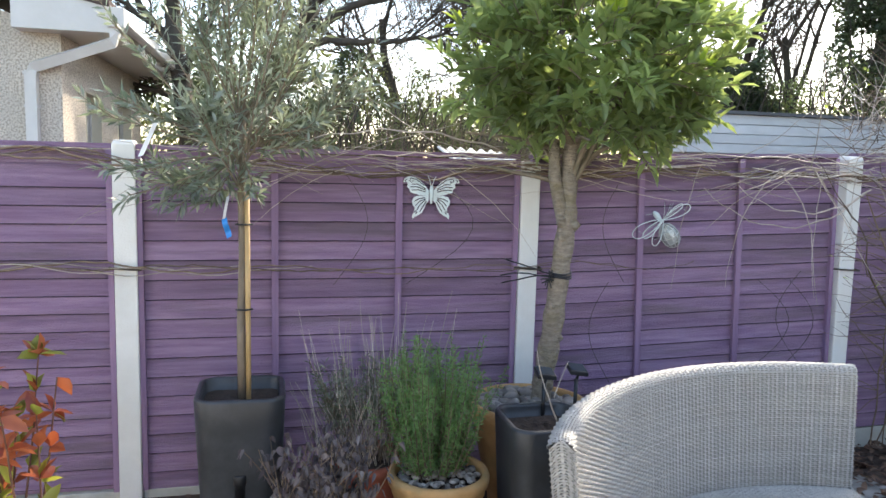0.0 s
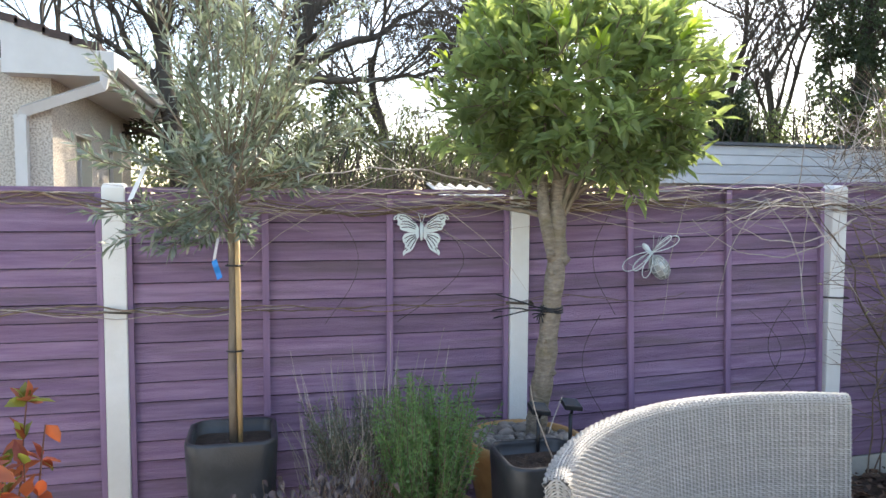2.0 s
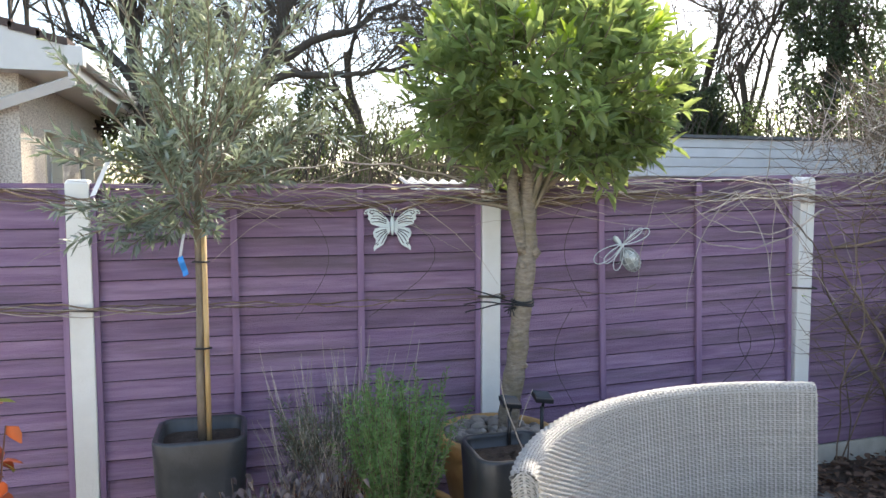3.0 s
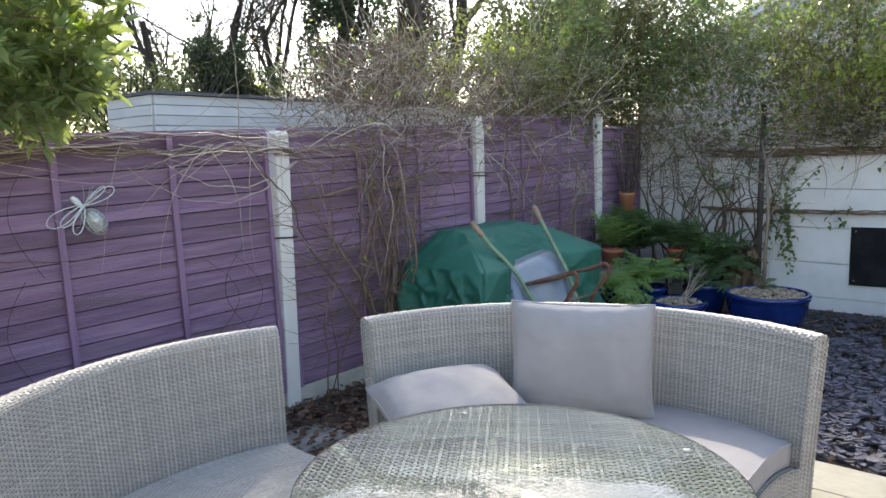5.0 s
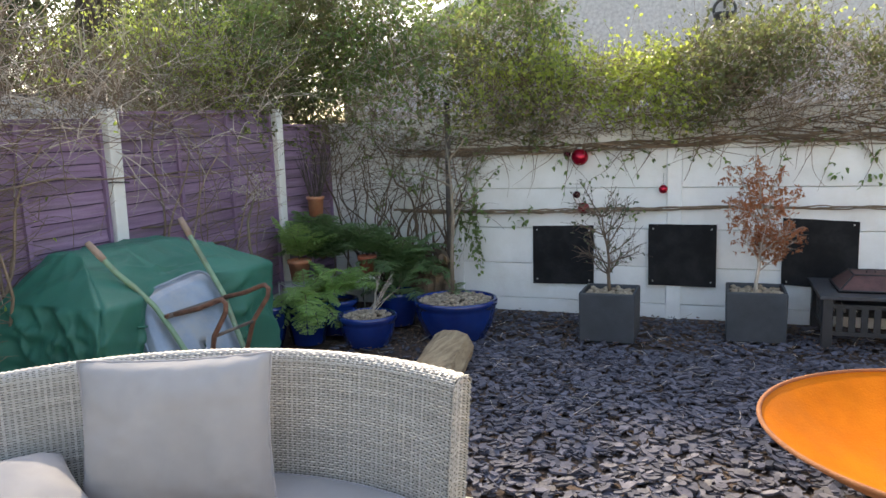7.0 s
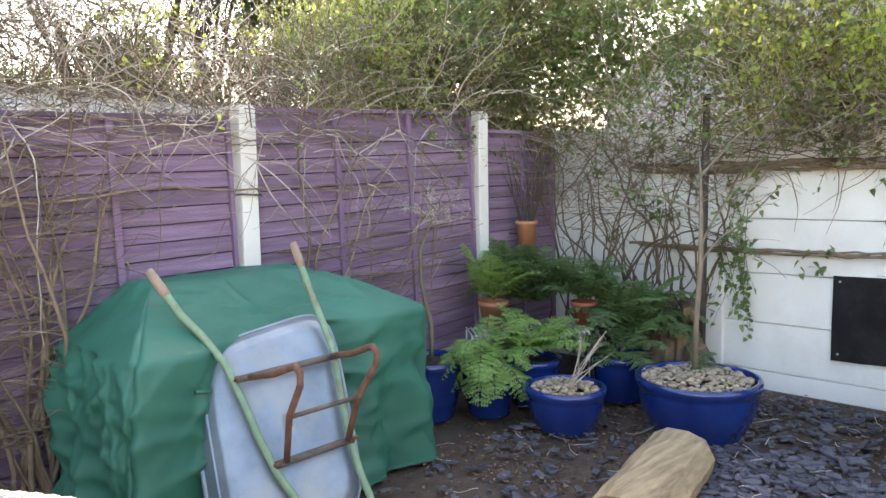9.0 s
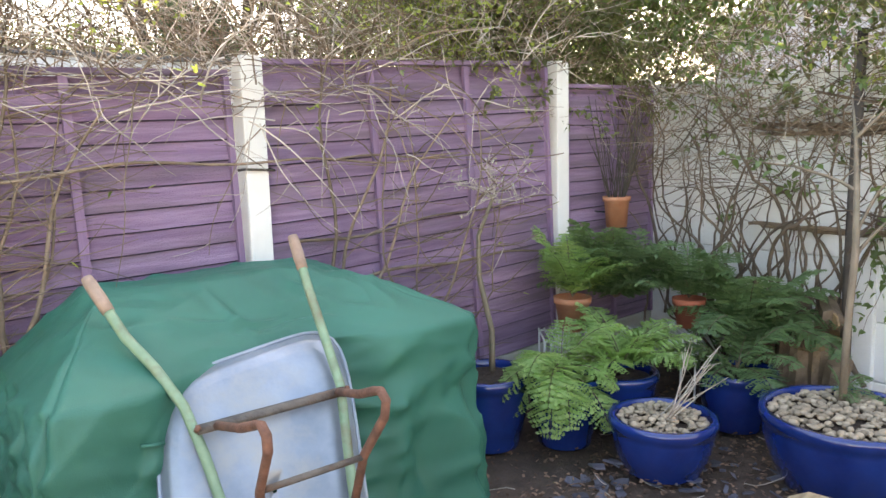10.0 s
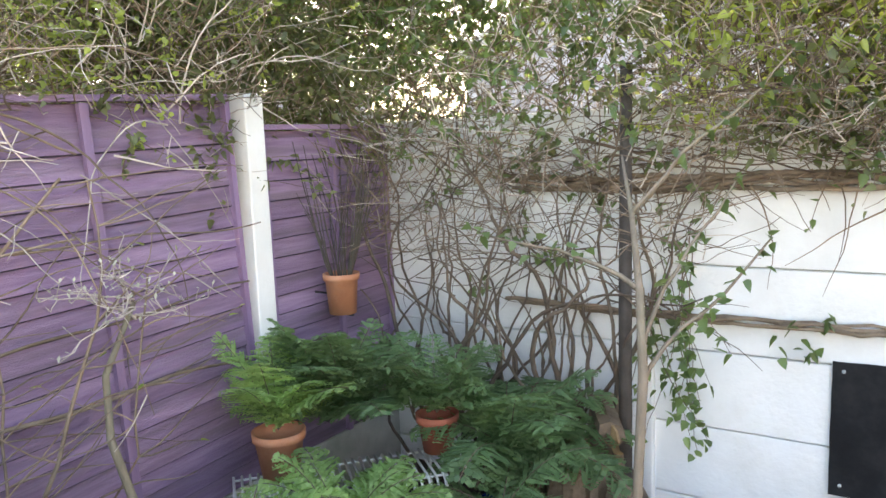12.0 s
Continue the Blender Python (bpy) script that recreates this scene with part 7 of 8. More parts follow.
# ---- vines ----
def fence_vines():
    t = thing("fence_vine", (2.0, -0.05, 1.3), "bare climbing vine trained along the fence on two wires", "climber")
    # two runs along the fence, twisted strands
    for zf, n, r in ((lambda x: 1.085 + 0.012 * math.sin(x * 2.1), 3, 0.0036), (lambda x: 1.57 + 0.02 * math.sin(x * 1.7), 9, 0.004)):
        b = Buf()
        for k in range(n):
            x0 = RNG.uniform(-3.7, 0.5) if zf(0) > 1.3 else RNG.uniform(-3.8, -3.0)
            x1 = x0 + RNG.uniform(2.5, 5.5)
            pts = []
            x, ph = x0, RNG.uniform(0, 6)
            while x < min(x1, 5.7):
                lift = 0.035 * (x - 1.5) if x > 1.5 else 0
                amp = 0.010 + (0.030 if zf(0) > 1.3 else 0.012) * (0.5 + 0.5 * math.sin(x * 1.3 + ph))
                pts.append((x, -0.062 - 0.018 * math.cos(x * 9 + ph) - (0.02 if RNG.random() < 0.1 else 0), zf(x) + lift + amp * math.sin(x * 7 + ph) + RNG.uniform(-0.006, 0.006)))
                x += 0.055
            if len(pts) > 4:
                b.tube(pts, taper(r * RNG.uniform(0.8, 1.6), r * 0.5, len(pts)), 5, False)
        part("runner", b, M_VINE, t, "twisted brown vine stems")
    # loose twigs over the top edge
    b = Buf()
    for k in range(150):
        x = RNG.choice((RNG.uniform(-1.8, 0.3), RNG.uniform(0.0, 2.2), RNG.uniform(1.0, 3.8)))
        z = 1.60 + 0.035 * max(0, x - 1.5) + RNG.uniform(-0.06, 0.06)
        a = RNG.choice((1, -1))
        pts = wander((x, -0.07, z), (a, RNG.uniform(-0.35, 0.05), RNG.uniform(-0.45, 0.35)), 9, RNG.uniform(0.03, 0.085), 0.16)
        b.tube(pts, taper(RNG.uniform(0.0016, 0.0034), 0.001, 10), 4, False)
    for z0, x0, x1, dip in ((1.60, 1.98, 0.35, 0.03), (1.63, 1.95, 0.25, -0.05), (1.50, 1.97, 0.95, 0.20), (1.66, -0.15, -1.25, -0.09), (1.60, -0.1, -1.0, -0.04), (1.52, 2.0, 1.15, 0.14)):
        pts = [(x0 + (x1 - x0) * i / 16, -0.09 - 0.04 * math.sin(i * 0.4), z0 - dip * math.sin(math.pi * i / 16) + 0.008 * math.sin(i * 1.7 + x0 * 9)) for i in range(17)]
        b.tube(pts, taper(0.0048, 0.0018, 17), 6, False)
    for k in range(5):
        ph = RNG.uniform(0, 6)
        x0 = RNG.uniform(-3.8, -1.6)
        pts = [(x0 + 0.06 * i, -0.07 - 0.012 * math.cos(i * 0.5 + ph), 1.085 + 0.022 * math.sin(i * 0.32 + ph) + 0.008 * math.sin(i * 0.9)) for i in range(RNG.randint(14, 24))]
        b.tube(pts, taper(0.0034, 0.0016, len(pts)), 5, False)
    for k in range(16):
        x = RNG.uniform(0.9, 2.0)
        pts = wander((x, -0.09, 1.62), (RNG.uniform(-1, 1), -0.15, RNG.uniform(-0.9, 0.5)), 10, RNG.uniform(0.05, 0.09), 0.16, (0, 0, -1), 0.03)
        b.tube(pts, taper(RNG.uniform(0.002, 0.0036), 0.001, 11), 5, False)
    part("loose_twigs", b, M_TWIG, t, "pale bare twigs")
    # thin hanging loops
    b = Buf()
    for x, z0, w in ((0.50, 1.55, -0.1), (1.55, 1.0, 0.18), (1.62, 1.05, -0.14), (1.35, 1.0, 0.22), (0.45, 1.0, -0.1), (-0.95, 1.55, 0.12), (-0.55, 1.55, 0.25)):
        pts = [(x + w * math.sin(k * 0.35), -0.05, z0 - 0.055 * k) for k in range(11)]
        b.tube(pts, 0.0016, 4, False)
    part("hanging_strands", b, M_DARKBARK, t)
    # ties round posts
    for (x, _t), z in zip(POSTS[1:5], (1.085, 1.075, 1.055, 1.36)):
        loop = [(x - 0.07, -0.01, z), (x - 0.066, -0.062, z + 0.004), (x, -0.066, z), (x + 0.066, -0.062, z - 0.004), (x + 0.07, -0.01, z)]
        part("tie", Buf().tube(loop, 0.006, 6), M_DARKBARK, t, "dark twine round the post")


fence_vines()


def climber(x, y, h, n, seed, label, spread=0.5, thick=0.012):
    """A bare shrub climber rising along the fence."""
    t = thing("bare_climber", (x, y, 0), label, "climber", "bare climbers")
    b, lv = Buf(), Leaves(LEAF_IVY)
    for k in range(n):
        d = V((RNG.uniform(-spread, spread), RNG.uniform(-0.10, 0.02), 1))
        m = 12
        pts = wander((x + RNG.uniform(-0.12, 0.12), y, -0.02), d, m, h / m, 0.24, (0, 0, 1), 0.08)
        for p in pts:
            p.y = min(-0.065, max(-0.32, p.y))
        b.tube(pts, taper(thick * RNG.uniform(0.5, 1.2), 0.003, m + 1), 6, False)
        for j in range(3, m + 1):
            for _ in range(2):
                q = wander(pts[j], V((RNG.choice((-1, 1)), RNG.uniform(-0.3, 0.1), RNG.uniform(-0.3, 0.8))), 7, RNG.uniform(0.03, 0.09), 0.22)
                for p in q:
                    p.y = min(-0.05, max(-0.4, p.y))
                b.tube(q, taper(0.0036, 0.0012, 8), 4, False)
                if RNG.random() < 0.10:
                    lv.put(q[-1], rvec(1), 0.035, 0.02, 0)
    part("stems", b, M_VINE, t)
    part("leaves", lv.buf(), M_IVYY, t, "few yellow green leaves")


climber(2.75, -0.10, 1.75, 11, 1, "tall bare brown climber spread over the purple panel", 0.55, 0.016)
climber(2.15, -0.08, 1.6, 3, 2, "dark thin climber on the purple panel", 0.2, 0.008)
climber(4.55, -0.08, 1.75, 4, 3, "bare climber arching over the end panel", 0.6, 0.009)


def thicket(name, box, nshoot, per, mats, label, size=0.03, brown=0.5, flow=(-0.3, -0.2, 0.15), low=0.35, cap0=0.66, capv=0.55, dry=0.4):
    """A tangle of arching twigs, leafy above and bare brown below, with an uneven top."""
    (x0, x1), (y0, y1), (z0, z1) = box
    t = thing(name, ((x0 + x1) / 2, (y0 + y1) / 2, z0), label, "climber", "climbing thickets")
    tw, pale = Buf(), Buf()
    lvs = [Leaves(LEAF_IVY) for _ in mats]
    done = 0
    while done < nshoot:
        p = V((RNG.uniform(x0, x1), RNG.uniform(y0, y1), RNG.uniform(z0, z1)))
        h = (p.z - z0) / (z1 - z0)
        cap = cap0 + capv * noise.noise(V((p.x * 1.1, p.y * 1.1, 9)))
        if h > cap:
            continue
        done += 1
        d = V((RNG.uniform(-1, 1), RNG.uniform(-1, 1), RNG.uniform(-0.4, 0.9))) + V(flow)
        st = RNG.uniform(0.03, 0.075)
        pts = wander(p, d, 7, st, 0.26)
        (pale if RNG.random() < dry else tw).tube(pts, taper(RNG.uniform(0.0018, 0.004), 0.0011, 8), 4, False)
        leafy = 1.5 * noise.noise(p * 1.9) + (h - low) * 1.3
        if leafy < RNG.uniform(-0.25, 0.25):
            continue
        i = 0
        if len(mats) > 1 and noise.noise(p * 0.9 + V((5, 5, 5))) + 0.55 * (h - 0.45) > 0.10:
            i = 1
        for k in range(per):
            q = pts[RNG.randint(1, 7)] + rvec(0.02)
            lvs[i].put(q, rvec(1) + V((-0.2, -0.2, -0.35)), size * RNG.uniform(0.6, 1.25), size * 0.66 * RNG.uniform(0.7, 1.1), RNG.uniform(-1.5, 1.5))
    part("twigs", tw, M_VINE, t, "brown tangled twigs")
    part("twigs", pale, M_TWIG, t, "pale tangled twigs")
    for lv, m in zip(lvs, mats):
        if lv.items:
            part("leaves", lv.buf(), m, t)


thicket("wall_top_climber", ((6.34, 7.0), (-4.2, -1.6), (1.56, 2.40)), 3100, 7, (M_HEDGE, M_IVYY), "thick leafy climber along the top of the white wall", 0.042, low=0.38, cap0=0.82, capv=0.3, dry=0.28)
thicket("wall_top_climber", ((6.34, 7.0), (-7.2, -4.2), (1.58, 2.48)), 2800, 6, (M_HEDGE, M_IVYY), "yellow green climber along the top of the white wall", 0.040, low=0.40, cap0=0.80, capv=0.3)
thicket("corner_thicket", ((5.2, 7.8), (0.05, 1.2), (1.50, 3.45)), 3100, 13, (M_IVY, M_HEDGE), "evergreen thicket over the garden corner", 0.044, low=0.06, cap0=0.8, capv=0.4, dry=0.35)
thicket("corner_thicket", ((6.30, 7.4), (-2.3, 0.1), (1.55, 3.45)), 3300, 9, (M_IVY, M_HEDGE), "leafy thicket hanging over the white wall", 0.044, low=0.36, cap0=0.8, capv=0.4, dry=0.32)
thicket("fence_top_climber", ((4.3, 5.9), (-0.12, 0.7), (1.80, 2.75)), 1500, 11, (M_HEDGE, M_IVYY), "brown twiggy climber with yellow green shoots over the end panel", 0.028)
thicket("fence_top_climber", ((2.2, 4.4), (-0.18, 0.5), (1.66, 2.55)), 1400, 4, (M_IVYY, M_HEDGE), "sparse twiggy climber with yellow shoots on the fence top", 0.03, low=0.75)
thicket("twig_tangle", ((6.20, 6.68), (-1.7, 0.0), (1.18, 1.95)), 330, 2, (M_IVY,), "dense tan twigs hanging in the corner of the wall", 0.035, low=0.9, dry=0.25)


def arching_shoots():
    """Long pale shoots that arch out of the fence top and hang before the end panels."""
    t = thing("arching_climber", (3.4, -0.15, 1.7), "long pale arching shoots hanging over the fence panels", "climber")
    pale, dark, lv = Buf(), Buf(), Leaves(LEAF_IVY)
    for k in range(58):
        x = RNG.uniform(2.0, 5.4)
        top = 1.66 + 0.06 * (x - 2) + RNG.uniform(-0.25, 0.15)
        d = V((RNG.uniform(-1, 1), RNG.uniform(-0.5, -0.05), RNG.uniform(-0.7, 0.7)))
        n = RNG.randint(9, 16)
        pts = wander((x, -0.09, top), d, n, RNG.uniform(0.04, 0.075), 0.2, (0, 0, -1), RNG.uniform(0.02, 0.11))
        for p in pts:
            p.y = min(-0.06, max(-0.42, p.y))
        r = RNG.uniform(0.0022, 0.0052)
        (pale if RNG.random() < 0.6 else dark).tube(pts, taper(r, 0.0012, n + 1), 5, False)
        for j in range(3, n, 3):
            q = wander(pts[j], rvec(1) + V((0, -0.1, 0)), 5, RNG.uniform(0.02, 0.045), 0.25)
            for p in q:
                p.y = min(-0.055, p.y)
            (pale if RNG.random() < 0.6 else dark).tube(q, taper(r * 0.6, 0.001, 6), 4, False)
        if RNG.random() < 0.12:
            for _ in range(4):
                lv.put(pts[-1] + rvec(0.03), rvec(1), 0.034, 0.018, RNG.uniform(-1, 1))
    part("stems", pale, M_TWIG, t, "pale sunlit shoots")
    part("stems", dark, M_VINE, t, "brown shoots")
    # stout old stems climbing by the posts
    b = Buf()
    for x0, x1, z1 in ((2.62, 2.5, 1.75), (2.70, 2.95, 1.8), (2.78, 2.6, 1.72), (2.66, 3.25, 1.6), (4.05, 4.55, 1.75), (4.12, 4.2, 1.85), (4.0, 4.9, 1.6)):
        n = 14
        ph = RNG.uniform(0, 6)
        pts = [V((x0 + (x1 - x0) * (i / n) ** 1.3 + 0.035 * math.sin(i * 0.8 + ph), -0.085 + 0.015 * math.cos(i + ph), -0.02 + (z1 + 0.02) * i / n)) for i in range(n + 1)]
        b.tube(pts, taper(RNG.uniform(0.010, 0.016), 0.005, n + 1), 7, False)
    # runs tied across the end panel
    for z0, x0, x1, r in ((0.80, 3.95, 5.7, 0.011), (1.06, 4.0, 5.75, 0.008), (1.33, 2.1, 5.0, 0.008), (1.36, 4.2, 5.75, 0.006)):
        x, ph, pts = x0, RNG.uniform(0, 6), []
        while x < x1:
            pts.append((x, -0.075 - 0.014 * math.cos(x * 8 + ph), z0 + 0.028 * math.sin(x * 2.3 + ph) + 0.012 * math.sin(x * 8 + ph) + 0.03 * (x - x0)))
            x += 0.07
        b.tube(pts, taper(r, r * 0.5, len(pts)), 6, False)
    part("runner", b, M_VINE, t, "stout brown stems")
    part("leaves", lv.buf(), M_IVYY, t, "few yellow green leaves")


arching_shoots()


def wall_vines():
    t = thing("wall_vine", (WALL_X - 0.05, -3.0, 1.0), "old climbing stems trained across the white wall", "climber")
    for z, n in ((0.94, 5), (1.50, 9)):
        b = Buf()
        for k in range(n):
            pts = []
            y, ph = RNG.uniform(-1.2, -0.6), RNG.uniform(0, 6)
            y1 = -7.0 if k % 2 == 0 else RNG.uniform(-5.5, -3)
            while y > y1:
                pts.append((WALL_X - 0.045 - 0.018 * math.cos(y * 8 + ph), y, z + 0.025 * math.sin(y * 1.1) + (0.012 + 0.02 * (z > 1.2)) * math.sin(y * 6 + ph) + RNG.uniform(-0.006, 0.006)))
                y -= 0.06
            b.tube(pts, taper(RNG.uniform(0.006, 0.012), 0.004, len(pts)), 6, False)
        part("runner", b, M_VINE, t, "thick twisted brown stem")
    # loose stems that swing between the upper run and the leaves
    b = Buf()
    for k in range(34):
        y = RNG.uniform(-6.2, -0.9)
        z, ph = RNG.uniform(1.50, 1.84), RNG.uniform(0, 6)
        n = RNG.randint(12, 26)
        pts = [(WALL_X - 0.04 - 0.05 * abs(math.sin(i * 0.3 + ph)), y - 0.065 * i, z + RNG.uniform(-0.004, 0.004) + 0.05 * math.sin(i * 0.26 + ph) + 0.016 * math.sin(i * 0.8 + ph)) for i in range(n)]
        b.tube(pts, taper(RNG.uniform(0.004, 0.010), 0.003, n), 5, False)
    part("runner", b, M_VINED, t, "swinging brown stems")
    # lattice of stems near the corner, behind the ferns
    b = Buf()
    for k in range(44):
        y = RNG.uniform(-1.45, -0.05)
        pts = wander((WALL_X - RNG.uniform(0.05, 0.25), y, RNG.uniform(-0.02, 0.35)), (0, RNG.uniform(-0.9, 0.9), 1), 24, RNG.uniform(0.045, 0.08), 0.38, (0, 0, 1), 0.10)
        for p in pts:
            p.x = min(WALL_X - 0.035, max(WALL_X - 0.42, p.x))
        b.tube(pts, taper(RNG.uniform(0.006, 0.016), 0.003, 25), 5, False)
    for k in range(85):
        p0 = (WALL_X - RNG.uniform(0.05, 0.4), RNG.uniform(-1.6, -0.1), RNG.uniform(0.95, 1.75))
        pts = wander(p0, (RNG.uniform(-0.2, 0.2), RNG.choice((-1, 1)), RNG.uniform(-0.6, 0.6)), 8, RNG.uniform(0.035, 0.08), 0.3)
        for p in pts:
            p.x = min(WALL_X - 0.03, p.x)
        b.tube(pts, taper(RNG.uniform(0.0025, 0.005), 0.0012, 9), 4, False)
    part("lattice", b, M_VINED, t, "crossing bare stems")
    # hanging side shoots along the upper run
    b, lv = Buf(), Leaves(LEAF_IVY)
    for k in range(260):
        y = RNG.uniform(-6.8, -0.3)
        pts = wander((WALL_X - 0.06, y, RNG.uniform(1.45, 1.72)), (RNG.uniform(-0.15, 0.02), RNG.uniform(-0.9, 0.9), RNG.uniform(-0.9, 0.3)), 8, RNG.uniform(0.025, 0.065), 0.22)
        for p in pts:
            p.x = min(WALL_X - 0.025, p.x)
        b.tube(pts, taper(0.0045, 0.0013, 9), 4, False)
        if RNG.random() < 0.45:
            for _ in range(4):
                lv.put(RNG.choice(pts[3:]) + V((-0.01, 0, 0)), rvec(1) + V((-0.3, 0, -0.6)), RNG.uniform(0.035, 0.06), RNG.uniform(0.022, 0.036), RNG.uniform(-1, 1))
    # ivy hanging by the stake
    for k in range(11):
        pts = wander((WALL_X - 0.08, -1.5 + RNG.uniform(-0.12, 0.1), RNG.uniform(0.9, 1.4)), (-0.05, RNG.uniform(-0.4, 0.2), -1), 10, 0.07, 0.2)
        for p in pts:
            p.x = min(WALL_X - 0.03, p.x)
        b.tube(pts, taper(0.003, 0.0012, 11), 4, False)
        for p in pts[2:]:
            for _ in range(2):
                lv.put(p + V((-0.012, RNG.uniform(-0.02, 0.02), 0)), rvec(1) + V((-0.4, 0, -0.5)), RNG.uniform(0.035, 0.06), RNG.uniform(0.025, 0.04), RNG.uniform(-1, 1))
    for y, z in ((-2.0, 0.87), (-2.05, 0.92), (-3.05, 0.9), (-0.9, 1.2), (-0.6, 1.0), (-1.0, 1.15), (-4.9, 1.2), (-5.2, 1.25), (-5.6, 1.3), (-4.6, 1.3)):
        for _ in range(9):
            lv.put((WALL_X - RNG.uniform(0.03, 0.09), y + RNG.uniform(-0.09, 0.09), z + RNG.uniform(-0.09, 0.05)), rvec(1) + V((-0.4, 0, -0.5)), RNG.uniform(0.04, 0.065), RNG.uniform(0.028, 0.042), RNG.uniform(-1, 1))
    part("side_shoots", b, M_VINE, t)
    part("leaves", lv.buf(), M_IVY, t, "hanging dark green ivy leaves")


wall_vines()

# ---- beyond the garden ----
def neighbour_house():
    """A pebbledashed bungalow: a gable end towards the garden, eaves and gutter along its side."""
    h = thing("bungalow", (-5.5, 7.3, 0), "beige pebbledashed bungalow with white fascia and gutter", "house")
    wx, y0, y1, top = -3.47, 5.0, 9.6, 2.88
    x_l = -9.0
    ridge = (-6.2, 3.80)
    b = Buf()
    b.add([(x_l, y0, -0.05), (wx, y0, -0.05), (wx, y0, top), (ridge[0], y0, ridge[1]), (x_l, y0, top)], [(0, 1, 2, 3, 4)])
    wins = ((5.95, 6.75), (7.75, 8.75))
    edges = [y0, 5.95, 6.75, 7.75, 8.75, y1]
    for k in range(5):
        ya, yb = edges[k], edges[k + 1]
        spans = ((-0.05, 1.0), (2.36, top)) if (ya, yb) in wins else ((-0.05, top),)
        for za, zb in spans:
            b.add([(wx, ya, za), (wx, yb, za), (wx, yb, zb), (wx, ya, zb)], [(0, 1, 2, 3)])
    b.add([(wx, y1, -0.05), (x_l, y1, -0.05), (x_l, y1, top), (ridge[0], y1, ridge[1]), (wx, y1, top)], [(0, 1, 2, 3, 4)])
    part("wall", b, M_RENDER, h, smooth=False)
    ex = -2.93
    ez = 2.89
    s = (ridge[1] + 0.30 - (ez + 0.22)) / (ridge[0] - ex)
    # roof planes as courses of tiles
    for c in range(13):
        xa = ex + (ridge[0] - ex) * c / 13
        xb = ex + (ridge[0] - ex) * (c + 1.12) / 13
        za, zb = ez + 0.22 + s * (xa - ex) + 0.085, ez + 0.22 + s * (xb - ex) + 0.060
        for side in ("east", "west"):
            m = (lambda x: x) if side == "east" else (lambda x: 2 * ridge[0] - x)
            bb = Buf().add([(m(xa), y0 - 0.30, za), (m(xa), y1 + 0.2, za), (m(xb), y1 + 0.2, zb), (m(xb), y0 - 0.30, zb), (m(xa), y0 - 0.30, za - 0.08), (m(xa), y1 + 0.2, za - 0.08), (m(xb), y1 + 0.2, zb - 0.08), (m(xb), y0 - 0.30, zb - 0.08)],
                           [(0, 1, 2, 3), (4, 7, 6, 5), (0, 4, 5, 1), (0, 3, 7, 4)])
            part("tile_course", bb, M_TILE, h, smooth=False)
    # barge board and box end
    for side in (1, -1):
        m = (lambda x: x) if side > 0 else (lambda x: 2 * ridge[0] - x)
        v = [(m(ex + 0.02), y0 - 0.28, ez + 0.02), (m(ex + 0.02), y0 - 0.28, ez + 0.235), (m(ridge[0]), y0 - 0.28, ridge[1] + 0.285), (m(ridge[0]), y0 - 0.28, ridge[1] + 0.07)]
        v += [(x, y + 0.025, z) for x, y, z in v]
        part("barge_board", Buf().add(v, [(0, 1, 2, 3), (7, 6, 5, 4), (0, 4, 5, 1), (3, 2, 6, 7), (0, 3, 7, 4)]), M_UPVC, h, smooth=False)
        v = [(m(ex), y0 - 0.283, ez - 0.03), (m(ex), y0 - 0.283, ez + 0.21), (m(ex - 0.20), y0 - 0.283, ez + 0.21 - s * 0.2 * -1), (m(-3.85), y0 - 0.283, ez + 0.20 + s * (-3.85 - ex)), (m(-3.85), y0 - 0.283, ez - 0.03)]
        v += [(x, y0, z) for x, y, z in v]
        n = 5
        part("box_end", Buf().add(v, [tuple(range(n)), tuple(range(2 * n - 1, n - 1, -1))] + [(k, k + n, (k + 1) % n + n, (k + 1) % n) for k in range(n)]), M_UPVC, h, "white boxed eave end", smooth=False)
    part("soffit", Buf().box(wx + 0.001, ex, y0, y1 + 0.15, ez - 0.03, ez), M_UPVC, h, smooth=False)
    part("fascia", Buf().box(ex, ex + 0.02, y0 - 0.28, y1 + 0.15, ez - 0.03, ez + 0.20), M_UPVC, h, smooth=False)
    gut = Buf()
    prof = [(0.022, 0.20), (0.022, 0.10), (0.05, 0.075), (0.11, 0.075), (0.135, 0.10), (0.135, 0.20), (0.125, 0.20), (0.125, 0.105), (0.035, 0.09), (0.03, 0.20)]
    vs = [(ex + a, y0 - 0.30, ez + c) for a, c in prof] + [(ex + a, y1 + 0.15, ez + c) for a, c in prof]
    n = len(prof)
    gut.add(vs, [(k, (k + 1) % n, (k + 1) % n + n, k + n) for k in range(n)] + [tuple(range(n - 1, -1, -1))])
    part("gutter", gut, M_UPVC, h, "white square gutter", smooth=False)
    part("hopper", Buf().box(ex - 0.02, ex + 0.15, y0 - 0.34, y0 - 0.18, ez + 0.02, ez + 0.22), M_UPVC, h, smooth=False, soft=0.008)

    def sq(pts, r=0.055):
        return Buf().tube(pts, r * 1.3, 4)
    part("swan_neck", sq([(ex + 0.05, y0 - 0.26, ez + 0.02), (ex + 0.03, y0 - 0.26, ez - 0.12), (-3.72, y0 - 0.06, 2.50), (-3.745, y0 - 0.06, 2.42)]), M_UPVC, h, "slanting white pipe", smooth=False)
    part("downpipe", sq([(-3.745, y0 - 0.06, 2.46), (-3.745, y0 - 0.06, 0.0)], 0.06), M_UPVC, h, "white square downpipe", smooth=False)
